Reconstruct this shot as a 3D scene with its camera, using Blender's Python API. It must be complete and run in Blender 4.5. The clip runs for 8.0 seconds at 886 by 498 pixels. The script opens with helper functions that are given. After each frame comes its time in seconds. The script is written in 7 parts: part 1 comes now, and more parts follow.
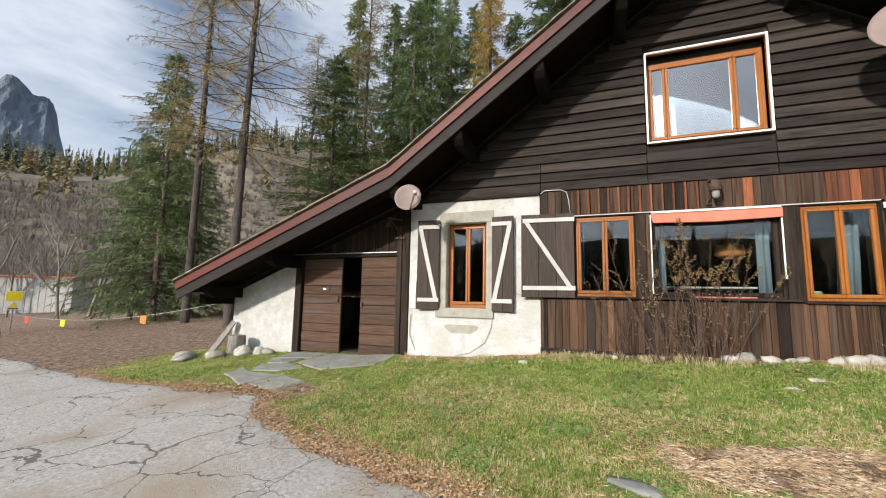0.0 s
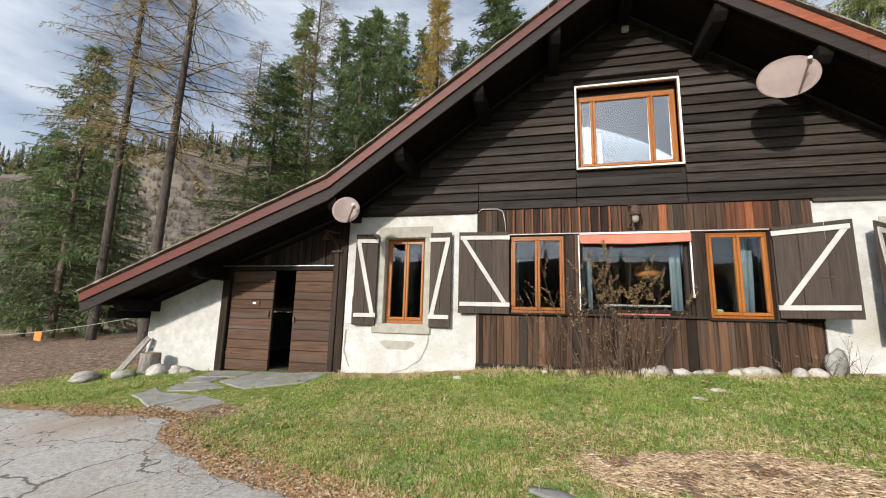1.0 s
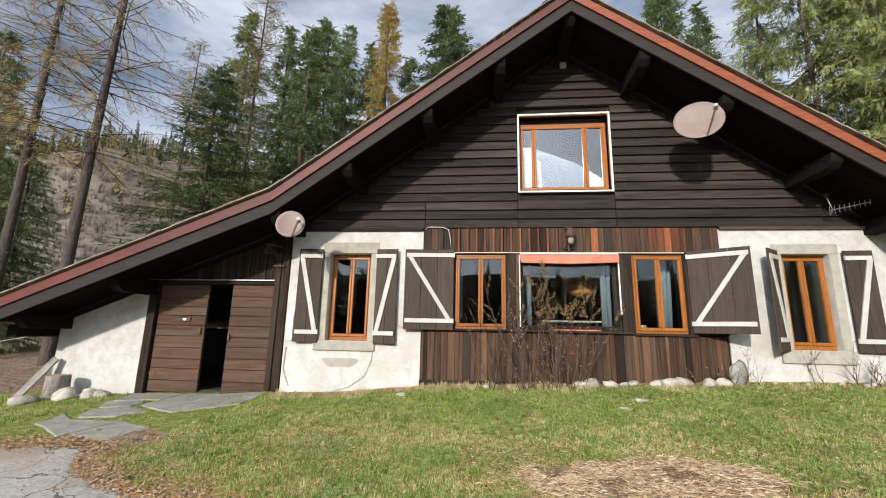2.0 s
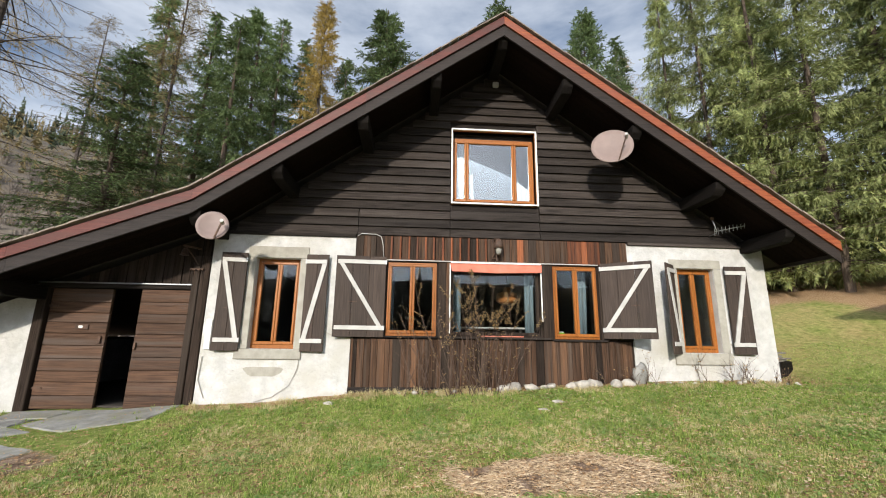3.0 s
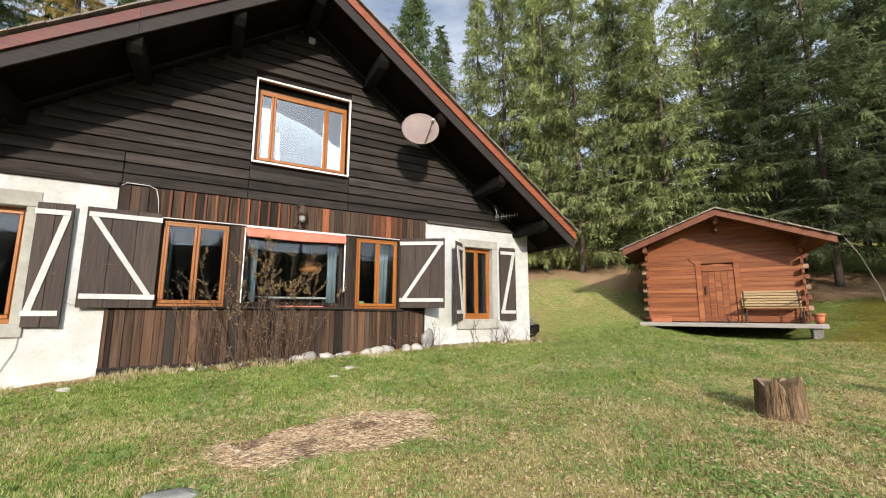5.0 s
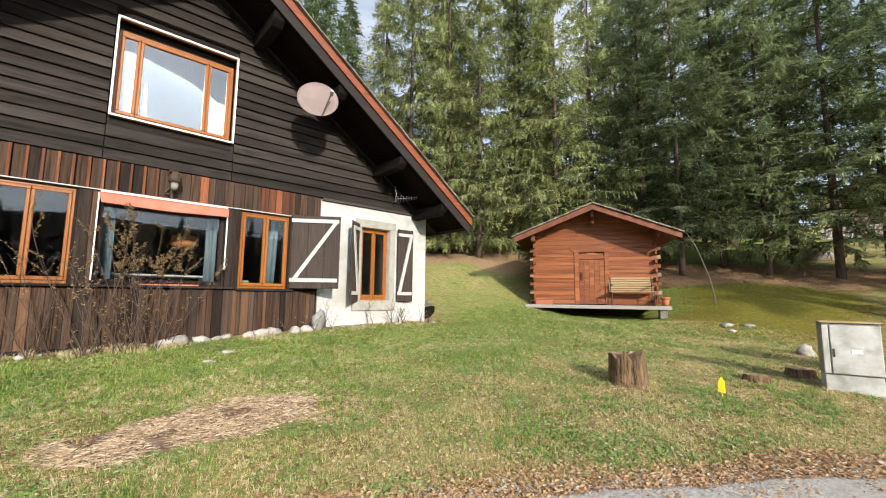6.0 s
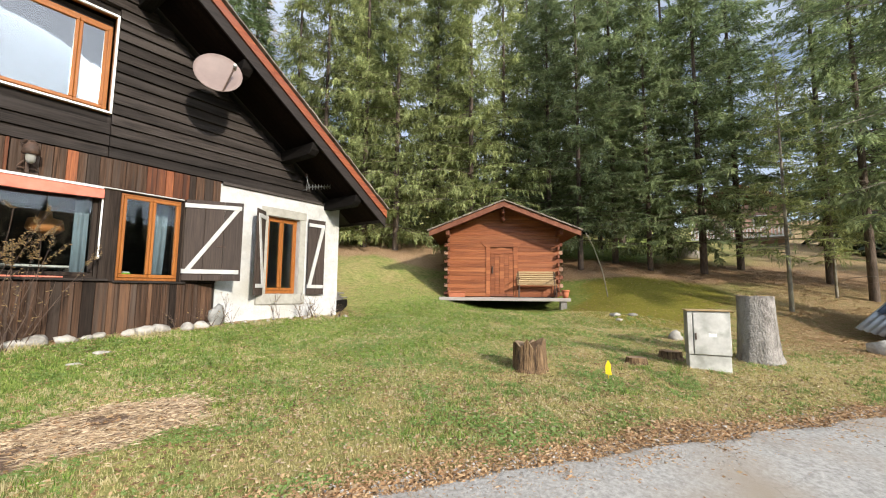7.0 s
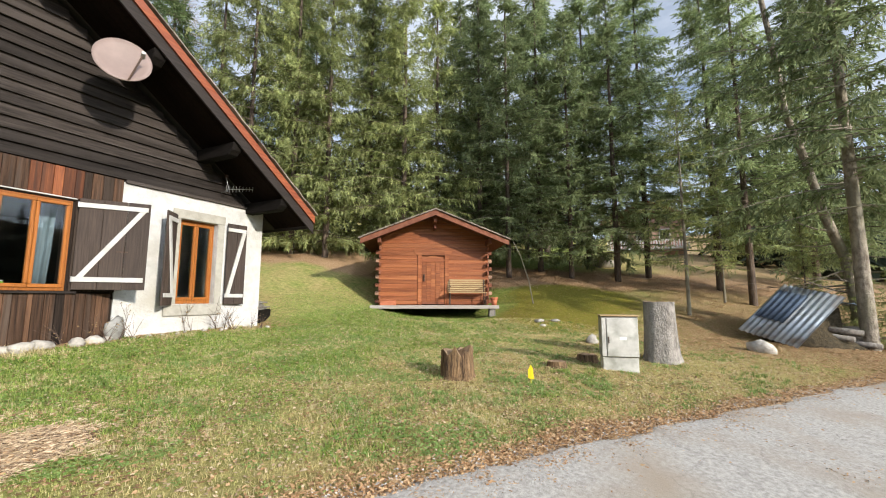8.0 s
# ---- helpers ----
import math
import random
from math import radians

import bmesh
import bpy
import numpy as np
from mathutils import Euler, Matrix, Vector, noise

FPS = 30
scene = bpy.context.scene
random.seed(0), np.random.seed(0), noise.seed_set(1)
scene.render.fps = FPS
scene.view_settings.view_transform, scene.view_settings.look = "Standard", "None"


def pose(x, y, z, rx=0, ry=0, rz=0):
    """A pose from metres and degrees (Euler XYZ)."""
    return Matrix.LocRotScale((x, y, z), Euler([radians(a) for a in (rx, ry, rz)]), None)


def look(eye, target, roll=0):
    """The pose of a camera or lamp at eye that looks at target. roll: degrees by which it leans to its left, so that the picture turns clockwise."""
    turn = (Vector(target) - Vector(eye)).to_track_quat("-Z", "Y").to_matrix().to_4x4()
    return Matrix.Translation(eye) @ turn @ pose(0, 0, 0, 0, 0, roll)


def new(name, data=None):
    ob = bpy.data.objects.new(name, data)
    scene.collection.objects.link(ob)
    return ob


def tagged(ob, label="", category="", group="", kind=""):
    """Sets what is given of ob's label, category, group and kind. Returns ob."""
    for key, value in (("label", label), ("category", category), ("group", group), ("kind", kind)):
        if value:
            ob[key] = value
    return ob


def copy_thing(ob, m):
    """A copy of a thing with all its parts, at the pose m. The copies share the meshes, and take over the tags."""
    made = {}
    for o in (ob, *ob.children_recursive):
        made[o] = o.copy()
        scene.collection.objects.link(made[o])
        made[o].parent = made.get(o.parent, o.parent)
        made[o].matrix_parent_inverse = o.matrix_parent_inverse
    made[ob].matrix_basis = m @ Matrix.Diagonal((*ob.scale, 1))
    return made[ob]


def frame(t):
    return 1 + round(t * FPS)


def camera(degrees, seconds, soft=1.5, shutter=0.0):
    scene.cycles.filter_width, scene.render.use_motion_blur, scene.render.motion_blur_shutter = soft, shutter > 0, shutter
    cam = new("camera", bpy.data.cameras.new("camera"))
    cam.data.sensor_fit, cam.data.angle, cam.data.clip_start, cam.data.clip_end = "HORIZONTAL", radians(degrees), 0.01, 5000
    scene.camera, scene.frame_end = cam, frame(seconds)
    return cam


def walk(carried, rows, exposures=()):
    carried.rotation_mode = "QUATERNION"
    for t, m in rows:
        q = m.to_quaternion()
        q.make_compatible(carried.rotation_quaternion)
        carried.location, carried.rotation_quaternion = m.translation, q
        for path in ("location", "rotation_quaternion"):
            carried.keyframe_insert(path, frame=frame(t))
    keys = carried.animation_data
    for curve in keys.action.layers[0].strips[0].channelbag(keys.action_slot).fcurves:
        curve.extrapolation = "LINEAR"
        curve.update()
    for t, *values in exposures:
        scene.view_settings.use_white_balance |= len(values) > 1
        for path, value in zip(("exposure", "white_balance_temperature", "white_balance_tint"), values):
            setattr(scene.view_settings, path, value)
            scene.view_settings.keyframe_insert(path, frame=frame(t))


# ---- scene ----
cam = camera(94.4, 8.0, 1.1)
PATH = [
    (0, (-0.005, -0.035, 1.516), (-0.738, 1.81, 1.756), 1.1),
    (0.5, (0.051, -0.008, 1.474), (-0.546, 1.879, 1.764), 1.3),
    (1, (0.087, -0.009, 1.481), (-0.383, 1.907, 1.81), 1.5),
    (1.5, (0.08, -0.061, 1.502), (-0.26, 1.876, 1.869), 1.5),
    (2.8, (0.053, -0.251, 1.54), (0.108, 1.701, 1.971), 0.8),
    (3, (0.063, -0.266, 1.534), (0.191, 1.683, 1.968), 0.8),
    (3.5, (0.099, -0.282, 1.522), (0.425, 1.646, 1.945), 0.4),
    (4, (0.169, -0.3, 1.522), (0.699, 1.588, 1.914), 0.1),
    (4.5, (0.22, -0.331, 1.526), (0.967, 1.491, 1.874), 0.0),
    (6, (0.436, -0.422, 1.496), (1.782, 1.041, 1.72), 0.6),
    (6.5, (0.456, -0.425, 1.49), (1.951, 0.887, 1.691), 0.6),
    (7, (0.5, -0.439, 1.479), (2.114, 0.724, 1.676), 0.5),
    (7.5, (0.522, -0.463, 1.48), (2.233, 0.553, 1.687), 0.2),
    (8, (0.539, -0.485, 1.487), (2.316, 0.4, 1.723), 0.1),
]
walk(cam, [(t, look(eye, target, roll)) for t, eye, target, roll in PATH], [(0, 0.30), (3.5, 0.30), (6, 0.50), (8, 0.55)])

# ---- world, sun, exposure ----
SUN_TO = Vector((-0.36, -1.20, 0.45)).normalized()
sun_el = math.asin(SUN_TO.z)
sun_az = math.atan2(SUN_TO.x, SUN_TO.y)
world = bpy.data.worlds.new("sky")
scene.world = world
world.use_nodes = True
wn, wl = world.node_tree.nodes, world.node_tree.links
for n in list(wn):
    wn.remove(n)
w_out = wn.new("ShaderNodeOutputWorld")
w_bg = wn.new("ShaderNodeBackground")
w_sky = wn.new("ShaderNodeTexSky")
w_sky.sky_type, w_sky.sun_disc = "NISHITA", False
w_sky.sun_elevation, w_sky.sun_rotation = sun_el, sun_az % (2 * math.pi)
w_sky.altitude, w_sky.dust_density = 1200, 1.0
w_tc = wn.new("ShaderNodeTexCoord")
w_map = wn.new("ShaderNodeMapping")
w_map.inputs["Scale"].default_value = (1.6, 1.6, 5.0)
w_map.inputs["Rotation"].default_value = (0, 0.25, 0.6)
w_noise = wn.new("ShaderNodeTexNoise")
w_noise.inputs["Scale"].default_value, w_noise.inputs["Detail"].default_value = 1.7, 7
w_noise.inputs["Roughness"].default_value = 0.55
w_ramp = wn.new("ShaderNodeValToRGB")
w_ramp.color_ramp.elements[0].position, w_ramp.color_ramp.elements[1].position = 0.28, 0.62
w_ramp.color_ramp.elements[0].color = (0, 0, 0, 1)
w_ramp.color_ramp.elements[1].color = (0.9, 0.9, 0.9, 1)
w_mix = wn.new("ShaderNodeMix")
w_mix.data_type = "RGBA"
w_dot = wn.new("ShaderNodeVectorMath")
w_dot.operation = "DOT_PRODUCT"
w_dot.inputs[1].default_value = SUN_TO
wl.new(w_tc.outputs["Generated"], w_dot.inputs[0])
w_near = wn.new("ShaderNodeMapRange")
w_near.inputs["From Min"].default_value, w_near.inputs["From Max"].default_value = 0.55, 1.0
w_near.inputs["To Min"].default_value, w_near.inputs["To Max"].default_value = 1.0, 4.0
w_near.interpolation_type = "SMOOTHSTEP"
wl.new(w_dot.outputs["Value"], w_near.inputs["Value"])
w_cloud = wn.new("ShaderNodeVectorMath")
w_cloud.operation = "SCALE"
w_cloud.inputs[0].default_value = (5.3, 5.75, 6.5)
wl.new(w_near.outputs[0], w_cloud.inputs["Scale"])
wl.new(w_cloud.outputs[0], w_mix.inputs["B"])
wl.new(w_tc.outputs["Generated"], w_map.inputs["Vector"])
wl.new(w_map.outputs["Vector"], w_noise.inputs["Vector"])
wl.new(w_noise.outputs["Fac"], w_ramp.inputs["Fac"])
w_haze = wn.new("ShaderNodeMapRange")
w_haze.inputs["From Min"].default_value, w_haze.inputs["From Max"].default_value = 0.70, 0.93
w_haze.inputs["To Max"].default_value = 0.92
w_haze.interpolation_type = "SMOOTHSTEP"
wl.new(w_dot.outputs["Value"], w_haze.inputs["Value"])
w_cover = wn.new("ShaderNodeMath")
w_cover.operation = "MAXIMUM"
wl.new(w_ramp.outputs["Color"], w_cover.inputs[0])
wl.new(w_haze.outputs[0], w_cover.inputs[1])
wl.new(w_cover.outputs[0], w_mix.inputs["Factor"])
wl.new(w_sky.outputs["Color"], w_mix.inputs["A"])
wl.new(w_mix.outputs["Result"], w_bg.inputs["Color"])
wl.new(w_bg.outputs["Background"], w_out.inputs["Surface"])
w_bg.inputs["Strength"].default_value = 0.12
sun_data = bpy.data.lights.new("sun", "SUN")
sun_data.energy, sun_data.angle, sun_data.color = 4.2, radians(2.2), (1.0, 0.92, 0.80)
sun = new("sun", sun_data)
sun.matrix_world = look(SUN_TO * 50, (0, 0, 0))


# ---- materials ----
def material(name, c1, c2, scale=6.0, stretch=(1, 1, 1), rough=0.8, bump=0.3, depth=0.01, fine=60.0, vary=0.25, c3=None, spots=1.2, metal=0.0, low=0.35, high=0.65, gloss=0.3):
    """Two colours mixed by grain, a third in large patches, a random shade for each piece, fine relief."""
    m = bpy.data.materials.new(name)
    m.use_nodes = True
    nt = m.node_tree
    N, L = nt.nodes, nt.links
    b = N["Principled BSDF"]
    b.inputs["Metallic"].default_value = metal
    b.inputs["Specular IOR Level"].default_value = gloss
    tc = N.new("ShaderNodeTexCoord")
    mp = N.new("ShaderNodeMapping")
    mp.inputs["Scale"].default_value = stretch
    oi = N.new("ShaderNodeObjectInfo")
    shift = N.new("ShaderNodeVectorMath")
    shift.operation = "SCALE"
    comb = N.new("ShaderNodeCombineXYZ")
    for k in range(3):
        L.new(oi.outputs["Random"], comb.inputs[k])
    L.new(comb.outputs[0], shift.inputs[0])
    shift.inputs["Scale"].default_value = 37.0
    add = N.new("ShaderNodeVectorMath")
    L.new(tc.outputs["Object"], add.inputs[0])
    L.new(shift.outputs[0], add.inputs[1])
    L.new(add.outputs[0], mp.inputs["Vector"])
    n1 = N.new("ShaderNodeTexNoise")
    n1.inputs["Scale"].default_value, n1.inputs["Detail"].default_value, n1.inputs["Roughness"].default_value = scale, 8, 0.62
    L.new(mp.outputs[0], n1.inputs["Vector"])
    r1 = N.new("ShaderNodeMapRange")
    r1.inputs["From Min"].default_value, r1.inputs["From Max"].default_value = low, high
    L.new(n1.outputs["Fac"], r1.inputs["Value"])
    mix = N.new("ShaderNodeMix")
    mix.data_type = "RGBA"
    mix.inputs["A"].default_value, mix.inputs["B"].default_value = (*c1, 1), (*c2, 1)
    L.new(r1.outputs[0], mix.inputs["Factor"])
    col = mix.outputs["Result"]
    if c3:
        n3 = N.new("ShaderNodeTexNoise")
        n3.inputs["Scale"].default_value, n3.inputs["Detail"].default_value = spots * (0.45 if stretch != (1, 1, 1) else 1), 6
        L.new(mp.outputs[0] if stretch != (1, 1, 1) else add.outputs[0], n3.inputs["Vector"])
        r3 = N.new("ShaderNodeMapRange")
        r3.inputs["From Min"].default_value, r3.inputs["From Max"].default_value = 0.48, 0.68
        L.new(n3.outputs["Fac"], r3.inputs["Value"])
        mix3 = N.new("ShaderNodeMix")
        mix3.data_type = "RGBA"
        L.new(r3.outputs[0], mix3.inputs["Factor"])
        L.new(col, mix3.inputs["A"])
        mix3.inputs["B"].default_value = (*c3, 1)
        col = mix3.outputs["Result"]
    hsv = N.new("ShaderNodeHueSaturation")
    rv = N.new("ShaderNodeMapRange")
    rv.inputs["To Min"].default_value, rv.inputs["To Max"].default_value = 1 - vary, 1 + vary
    L.new(oi.outputs["Random"], rv.inputs["Value"])
    L.new(rv.outputs[0], hsv.inputs["Value"])
    L.new(col, hsv.inputs["Color"])
    L.new(hsv.outputs[0], b.inputs["Base Color"])
    n2 = N.new("ShaderNodeTexNoise")
    n2.inputs["Scale"].default_value, n2.inputs["Detail"].default_value = fine, 4
    L.new(mp.outputs[0], n2.inputs["Vector"])
    hsum = N.new("ShaderNodeMath")
    L.new(n1.outputs["Fac"], hsum.inputs[0])
    L.new(n2.outputs["Fac"], hsum.inputs[1])
    bp = N.new("ShaderNodeBump")
    bp.inputs["Strength"].default_value, bp.inputs["Distance"].default_value = bump, depth
    L.new(hsum.outputs[0], bp.inputs["Height"])
    L.new(bp.outputs[0], b.inputs["Normal"])
    rr = N.new("ShaderNodeMapRange")
    rr.inputs["To Min"].default_value, rr.inputs["To Max"].default_value = max(0.05, rough - 0.12), min(1, rough + 0.1)
    L.new(n2.outputs["Fac"], rr.inputs["Value"])
    L.new(rr.outputs[0], b.inputs["Roughness"])
    return m


def glass_material(name, ior=1.6, tint=(0.9, 0.95, 0.95)):
    m = bpy.data.materials.new(name)
    m.use_nodes = True
    N, L = m.node_tree.nodes, m.node_tree.links
    N.remove(N["Principled BSDF"])
    out = N["Material Output"]
    tr, gl, fr, mx = N.new("ShaderNodeBsdfTransparent"), N.new("ShaderNodeBsdfGlossy"), N.new("ShaderNodeFresnel"), N.new("ShaderNodeMixShader")
    tr.inputs["Color"].default_value = (*tint, 1)
    gl.inputs["Roughness"].default_value = 0.01
    fr.inputs["IOR"].default_value = ior
    nz, bp = N.new("ShaderNodeTexNoise"), N.new("ShaderNodeBump")
    nz.inputs["Scale"].default_value = 1.5
    bp.inputs["Strength"].default_value, bp.inputs["Distance"].default_value = 0.02, 0.02
    L.new(nz.outputs["Fac"], bp.inputs["Height"])
    L.new(bp.outputs[0], gl.inputs["Normal"])
    L.new(fr.outputs[0], mx.inputs[0])
    L.new(tr.outputs[0], mx.inputs[1])
    L.new(gl.outputs[0], mx.inputs[2])
    L.new(mx.outputs[0], out.inputs["Surface"])
    return m


HORIZ, VERT, DEEP = (0.5, 13, 13), (13, 13, 0.5), (13, 0.5, 13)
M_plaster = material("white plaster", (0.53, 0.525, 0.51), (0.40, 0.395, 0.38), 5.0, rough=0.95, bump=0.7, depth=0.025, fine=22, vary=0.02, c3=(0.40, 0.385, 0.345), spots=1.3, gloss=0.15)
M_darkwood_h = material("dark horizontal boards", (0.011, 0.0092, 0.0082), (0.046, 0.037, 0.032), 5.0, HORIZ, 0.8, 0.6, 0.012, 30, 0.4, (0.056, 0.047, 0.042), 1.1, gloss=0.14)
M_darkwood_v = material("dark upright boards", (0.010, 0.007, 0.005), (0.036, 0.024, 0.018), 5.0, VERT, 0.8, 0.5, 0.01, 30, 0.35, (0.045, 0.034, 0.027), 1.1, gloss=0.14)
# Dark timber, taken darker still for the shade under the roof.
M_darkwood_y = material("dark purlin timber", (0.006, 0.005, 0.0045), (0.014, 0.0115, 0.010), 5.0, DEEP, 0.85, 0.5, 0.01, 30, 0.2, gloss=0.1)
M_plank = material("brown stained plank", (0.020, 0.011, 0.0065), (0.100, 0.053, 0.030), 3.0, VERT, 0.75, 0.6, 0.01, 26, 0.24, (0.070, 0.050, 0.038), 2.6, low=0.36, high=0.68, gloss=0.2)
M_redplank = material("red brown stained plank", (0.085, 0.025, 0.012), (0.22, 0.075, 0.028), 4.0, VERT, 0.65, 0.4, 0.01, 30, 0.5, (0.07, 0.03, 0.018), 2.5, gloss=0.2)
M_tanplank = material("tan worn plank", (0.075, 0.036, 0.018), (0.15, 0.075, 0.037), 4.0, VERT, 0.7, 0.5, 0.01, 30, 0.4, (0.08, 0.045, 0.027), 2.0)
M_garage = material("garage door boards", (0.036, 0.018, 0.010), (0.105, 0.056, 0.033), 4.0, HORIZ, 0.75, 0.5, 0.01, 30, 0.22, (0.085, 0.062, 0.05), 1.3)
M_shutter = material("dark shutter boards", (0.026, 0.018, 0.014), (0.058, 0.040, 0.031), 4.0, VERT, 0.7, 0.4, 0.008, 30, 0.2)
M_brace = material("pale grey brace paint", (0.47, 0.46, 0.44), (0.37, 0.36, 0.34), 5.0, rough=0.7, bump=0.2, vary=0.05)
M_frame = material("orange varnished window wood", (0.20, 0.066, 0.013), (0.31, 0.112, 0.024), 5.0, VERT, 0.35, 0.15, 0.004, 40, 0.12)
M_stone = material("grey stone surround", (0.34, 0.325, 0.28), (0.26, 0.245, 0.21), 7.0, rough=0.9, bump=0.4, vary=0.06)
M_fascia = material("red painted fascia", (0.062, 0.014, 0.011), (0.105, 0.026, 0.018), 4.0, HORIZ, 0.55, 0.3, 0.006, 30, 0.25, (0.07, 0.024, 0.018), 1.2)
# Lighter orange copy of the fascia: sun on the right slope put into colour.
M_fascia_lit = material("sunlit copy of red fascia", (0.12, 0.026, 0.013), (0.24, 0.072, 0.028), 4.0, HORIZ, 0.55, 0.3, 0.006, 30, 0.25, (0.16, 0.05, 0.03), 1.2)
M_verge = material("dark brown verge board", (0.011, 0.008, 0.007), (0.028, 0.020, 0.017), 4.0, HORIZ, 0.7, 0.4, 0.008, 30, 0.15)
M_tile = material("pale weathered roof tile", (0.25, 0.21, 0.17), (0.15, 0.125, 0.105), 9.0, rough=0.9, vary=0.3)
# Near-black: the deep shade below the overhang is put into this colour.
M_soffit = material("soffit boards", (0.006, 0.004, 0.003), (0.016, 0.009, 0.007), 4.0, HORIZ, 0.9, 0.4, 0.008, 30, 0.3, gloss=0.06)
M_white = material("white paint", (0.80, 0.80, 0.78), (0.72, 0.72, 0.69), 5.0, rough=0.5, bump=0.1, vary=0.03)
M_iron = material("rusted wrought iron", (0.05, 0.035, 0.028), (0.11, 0.065, 0.045), 12.0, rough=0.7, metal=0.3)
M_metal = material("dull galvanised metal", (0.42, 0.43, 0.44), (0.30, 0.31, 0.32), 8.0, rough=0.45, metal=0.8, bump=0.1)
M_dish = material("faded pink dish", (0.245, 0.185, 0.165), (0.20, 0.15, 0.135), 3.0, rough=0.6, bump=0.1, depth=0.003, vary=0.05)
# Near-black; on the room walls the shade indoors is put into the colour.
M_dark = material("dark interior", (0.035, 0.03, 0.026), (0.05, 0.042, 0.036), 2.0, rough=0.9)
M_pinkcloth = material("salmon awning cloth", (0.60, 0.20, 0.14), (0.50, 0.15, 0.10), 5.0, rough=0.85, vary=0.05)
M_curtain = material("blue grey curtain", (0.15, 0.185, 0.21), (0.10, 0.13, 0.15), 4.0, VERT, 0.9, 0.2, vary=0.1)
M_whitecurtain = material("white net curtain", (0.75, 0.76, 0.78), (0.62, 0.63, 0.66), 4.0, VERT, 0.9, 0.2, vary=0.05)
M_glass = glass_material("window glass", 1.5)
M_glass_coated = glass_material("coated window glass", 2.3)
M_slab = material("grey flagstone", (0.32, 0.315, 0.295), (0.18, 0.178, 0.165), 4.0, rough=0.85, bump=0.5, depth=0.02, fine=25, vary=0.15, c3=(0.24, 0.23, 0.17), spots=2.5)
M_rock = material("pale fieldstone", (0.46, 0.43, 0.38), (0.24, 0.22, 0.19), 6.0, rough=0.9, bump=0.6, depth=0.03, fine=25, vary=0.22)
M_bark = material("spruce bark", (0.065, 0.048, 0.038), (0.16, 0.12, 0.092), 7.0, (3, 3, 0.6), 0.95, 0.9, 0.04, 20, 0.2)
M_larchbark = material("larch bark", (0.038, 0.031, 0.027), (0.10, 0.080, 0.068), 7.0, (3, 3, 0.6), 0.95, 0.9, 0.04, 20, 0.2)
M_palebark = material("pale birch bark", (0.36, 0.32, 0.26), (0.13, 0.105, 0.08), 4.0, (2, 2, 1.2), 0.9, 0.9, 0.03, 20, 0.15, (0.20, 0.19, 0.13), 1.5)
M_greybark = material("thin grey brown bark", (0.24, 0.21, 0.185), (0.13, 0.112, 0.098), 6.0, (3, 3, 0.9), 0.9, 0.6, 0.02, 20, 0.2)
M_log = material("weathered grey log", (0.30, 0.275, 0.25), (0.12, 0.108, 0.096), 7.0, (2, 2, 1.1), 0.95, 0.9, 0.03, 20, 0.1, (0.32, 0.30, 0.27), 2.0)
M_cut = material("cut wood", (0.40, 0.28, 0.17), (0.18, 0.115, 0.07), 8.0, rough=0.95, bump=0.7, depth=0.02, vary=0.15)


def leaf_material(name, c1, c2, shade=0.35, back=0.25, clump=0.0):
    """Leaves of slightly different colours, letting some light through."""
    m = bpy.data.materials.new(name)
    m.use_nodes = True
    N, L = m.node_tree.nodes, m.node_tree.links
    b = N["Principled BSDF"]
    g = N.new("ShaderNodeNewGeometry")
    oi = N.new("ShaderNodeObjectInfo")
    mix = N.new("ShaderNodeMix")
    mix.data_type = "RGBA"
    mix.inputs["A"].default_value, mix.inputs["B"].default_value = (*c1, 1), (*c2, 1)
    L.new(g.outputs["Random Per Island"], mix.inputs["Factor"])
    hsv = N.new("ShaderNodeHueSaturation")
    rv = N.new("ShaderNodeMapRange")
    rv.inputs["To Min"].default_value, rv.inputs["To Max"].default_value = 1 - shade, 1 + shade
    L.new(oi.outputs["Random"], rv.inputs["Value"])
    L.new(rv.outputs[0], hsv.inputs["Value"])
    L.new(mix.outputs["Result"], hsv.inputs["Color"])
    if clump:
        tc, nz, mr, tot = N.new("ShaderNodeTexCoord"), N.new("ShaderNodeTexNoise"), N.new("ShaderNodeMapRange"), N.new("ShaderNodeMath")
        nz.inputs["Scale"].default_value, nz.inputs["Detail"].default_value = 1.1, 4
        L.new(tc.outputs["Object"], nz.inputs["Vector"])
        mr.inputs["From Min"].default_value, mr.inputs["From Max"].default_value = 0.35, 0.65
        mr.inputs["To Min"].default_value, mr.inputs["To Max"].default_value = 1 - clump, 1 + clump
        L.new(nz.outputs["Fac"], mr.inputs["Value"])
        tot.operation = "MULTIPLY"
        L.new(mr.outputs[0], tot.inputs[0])
        L.new(rv.outputs[0], tot.inputs[1])
        L.new(tot.outputs[0], hsv.inputs["Value"])
    L.new(hsv.outputs[0], b.inputs["Base Color"])
    b.inputs["Roughness"].default_value = 0.7
    b.inputs["Specular IOR Level"].default_value = 0.25
    tr, mx = N.new("ShaderNodeBsdfTranslucent"), N.new("ShaderNodeMixShader")
    L.new(hsv.outputs[0], tr.inputs["Color"])
    mx.inputs[0].default_value = back
    L.new(b.outputs[0], mx.inputs[1])
    L.new(tr.outputs[0], mx.inputs[2])
    L.new(mx.outputs[0], N["Material Output"].inputs["Surface"])
    return m


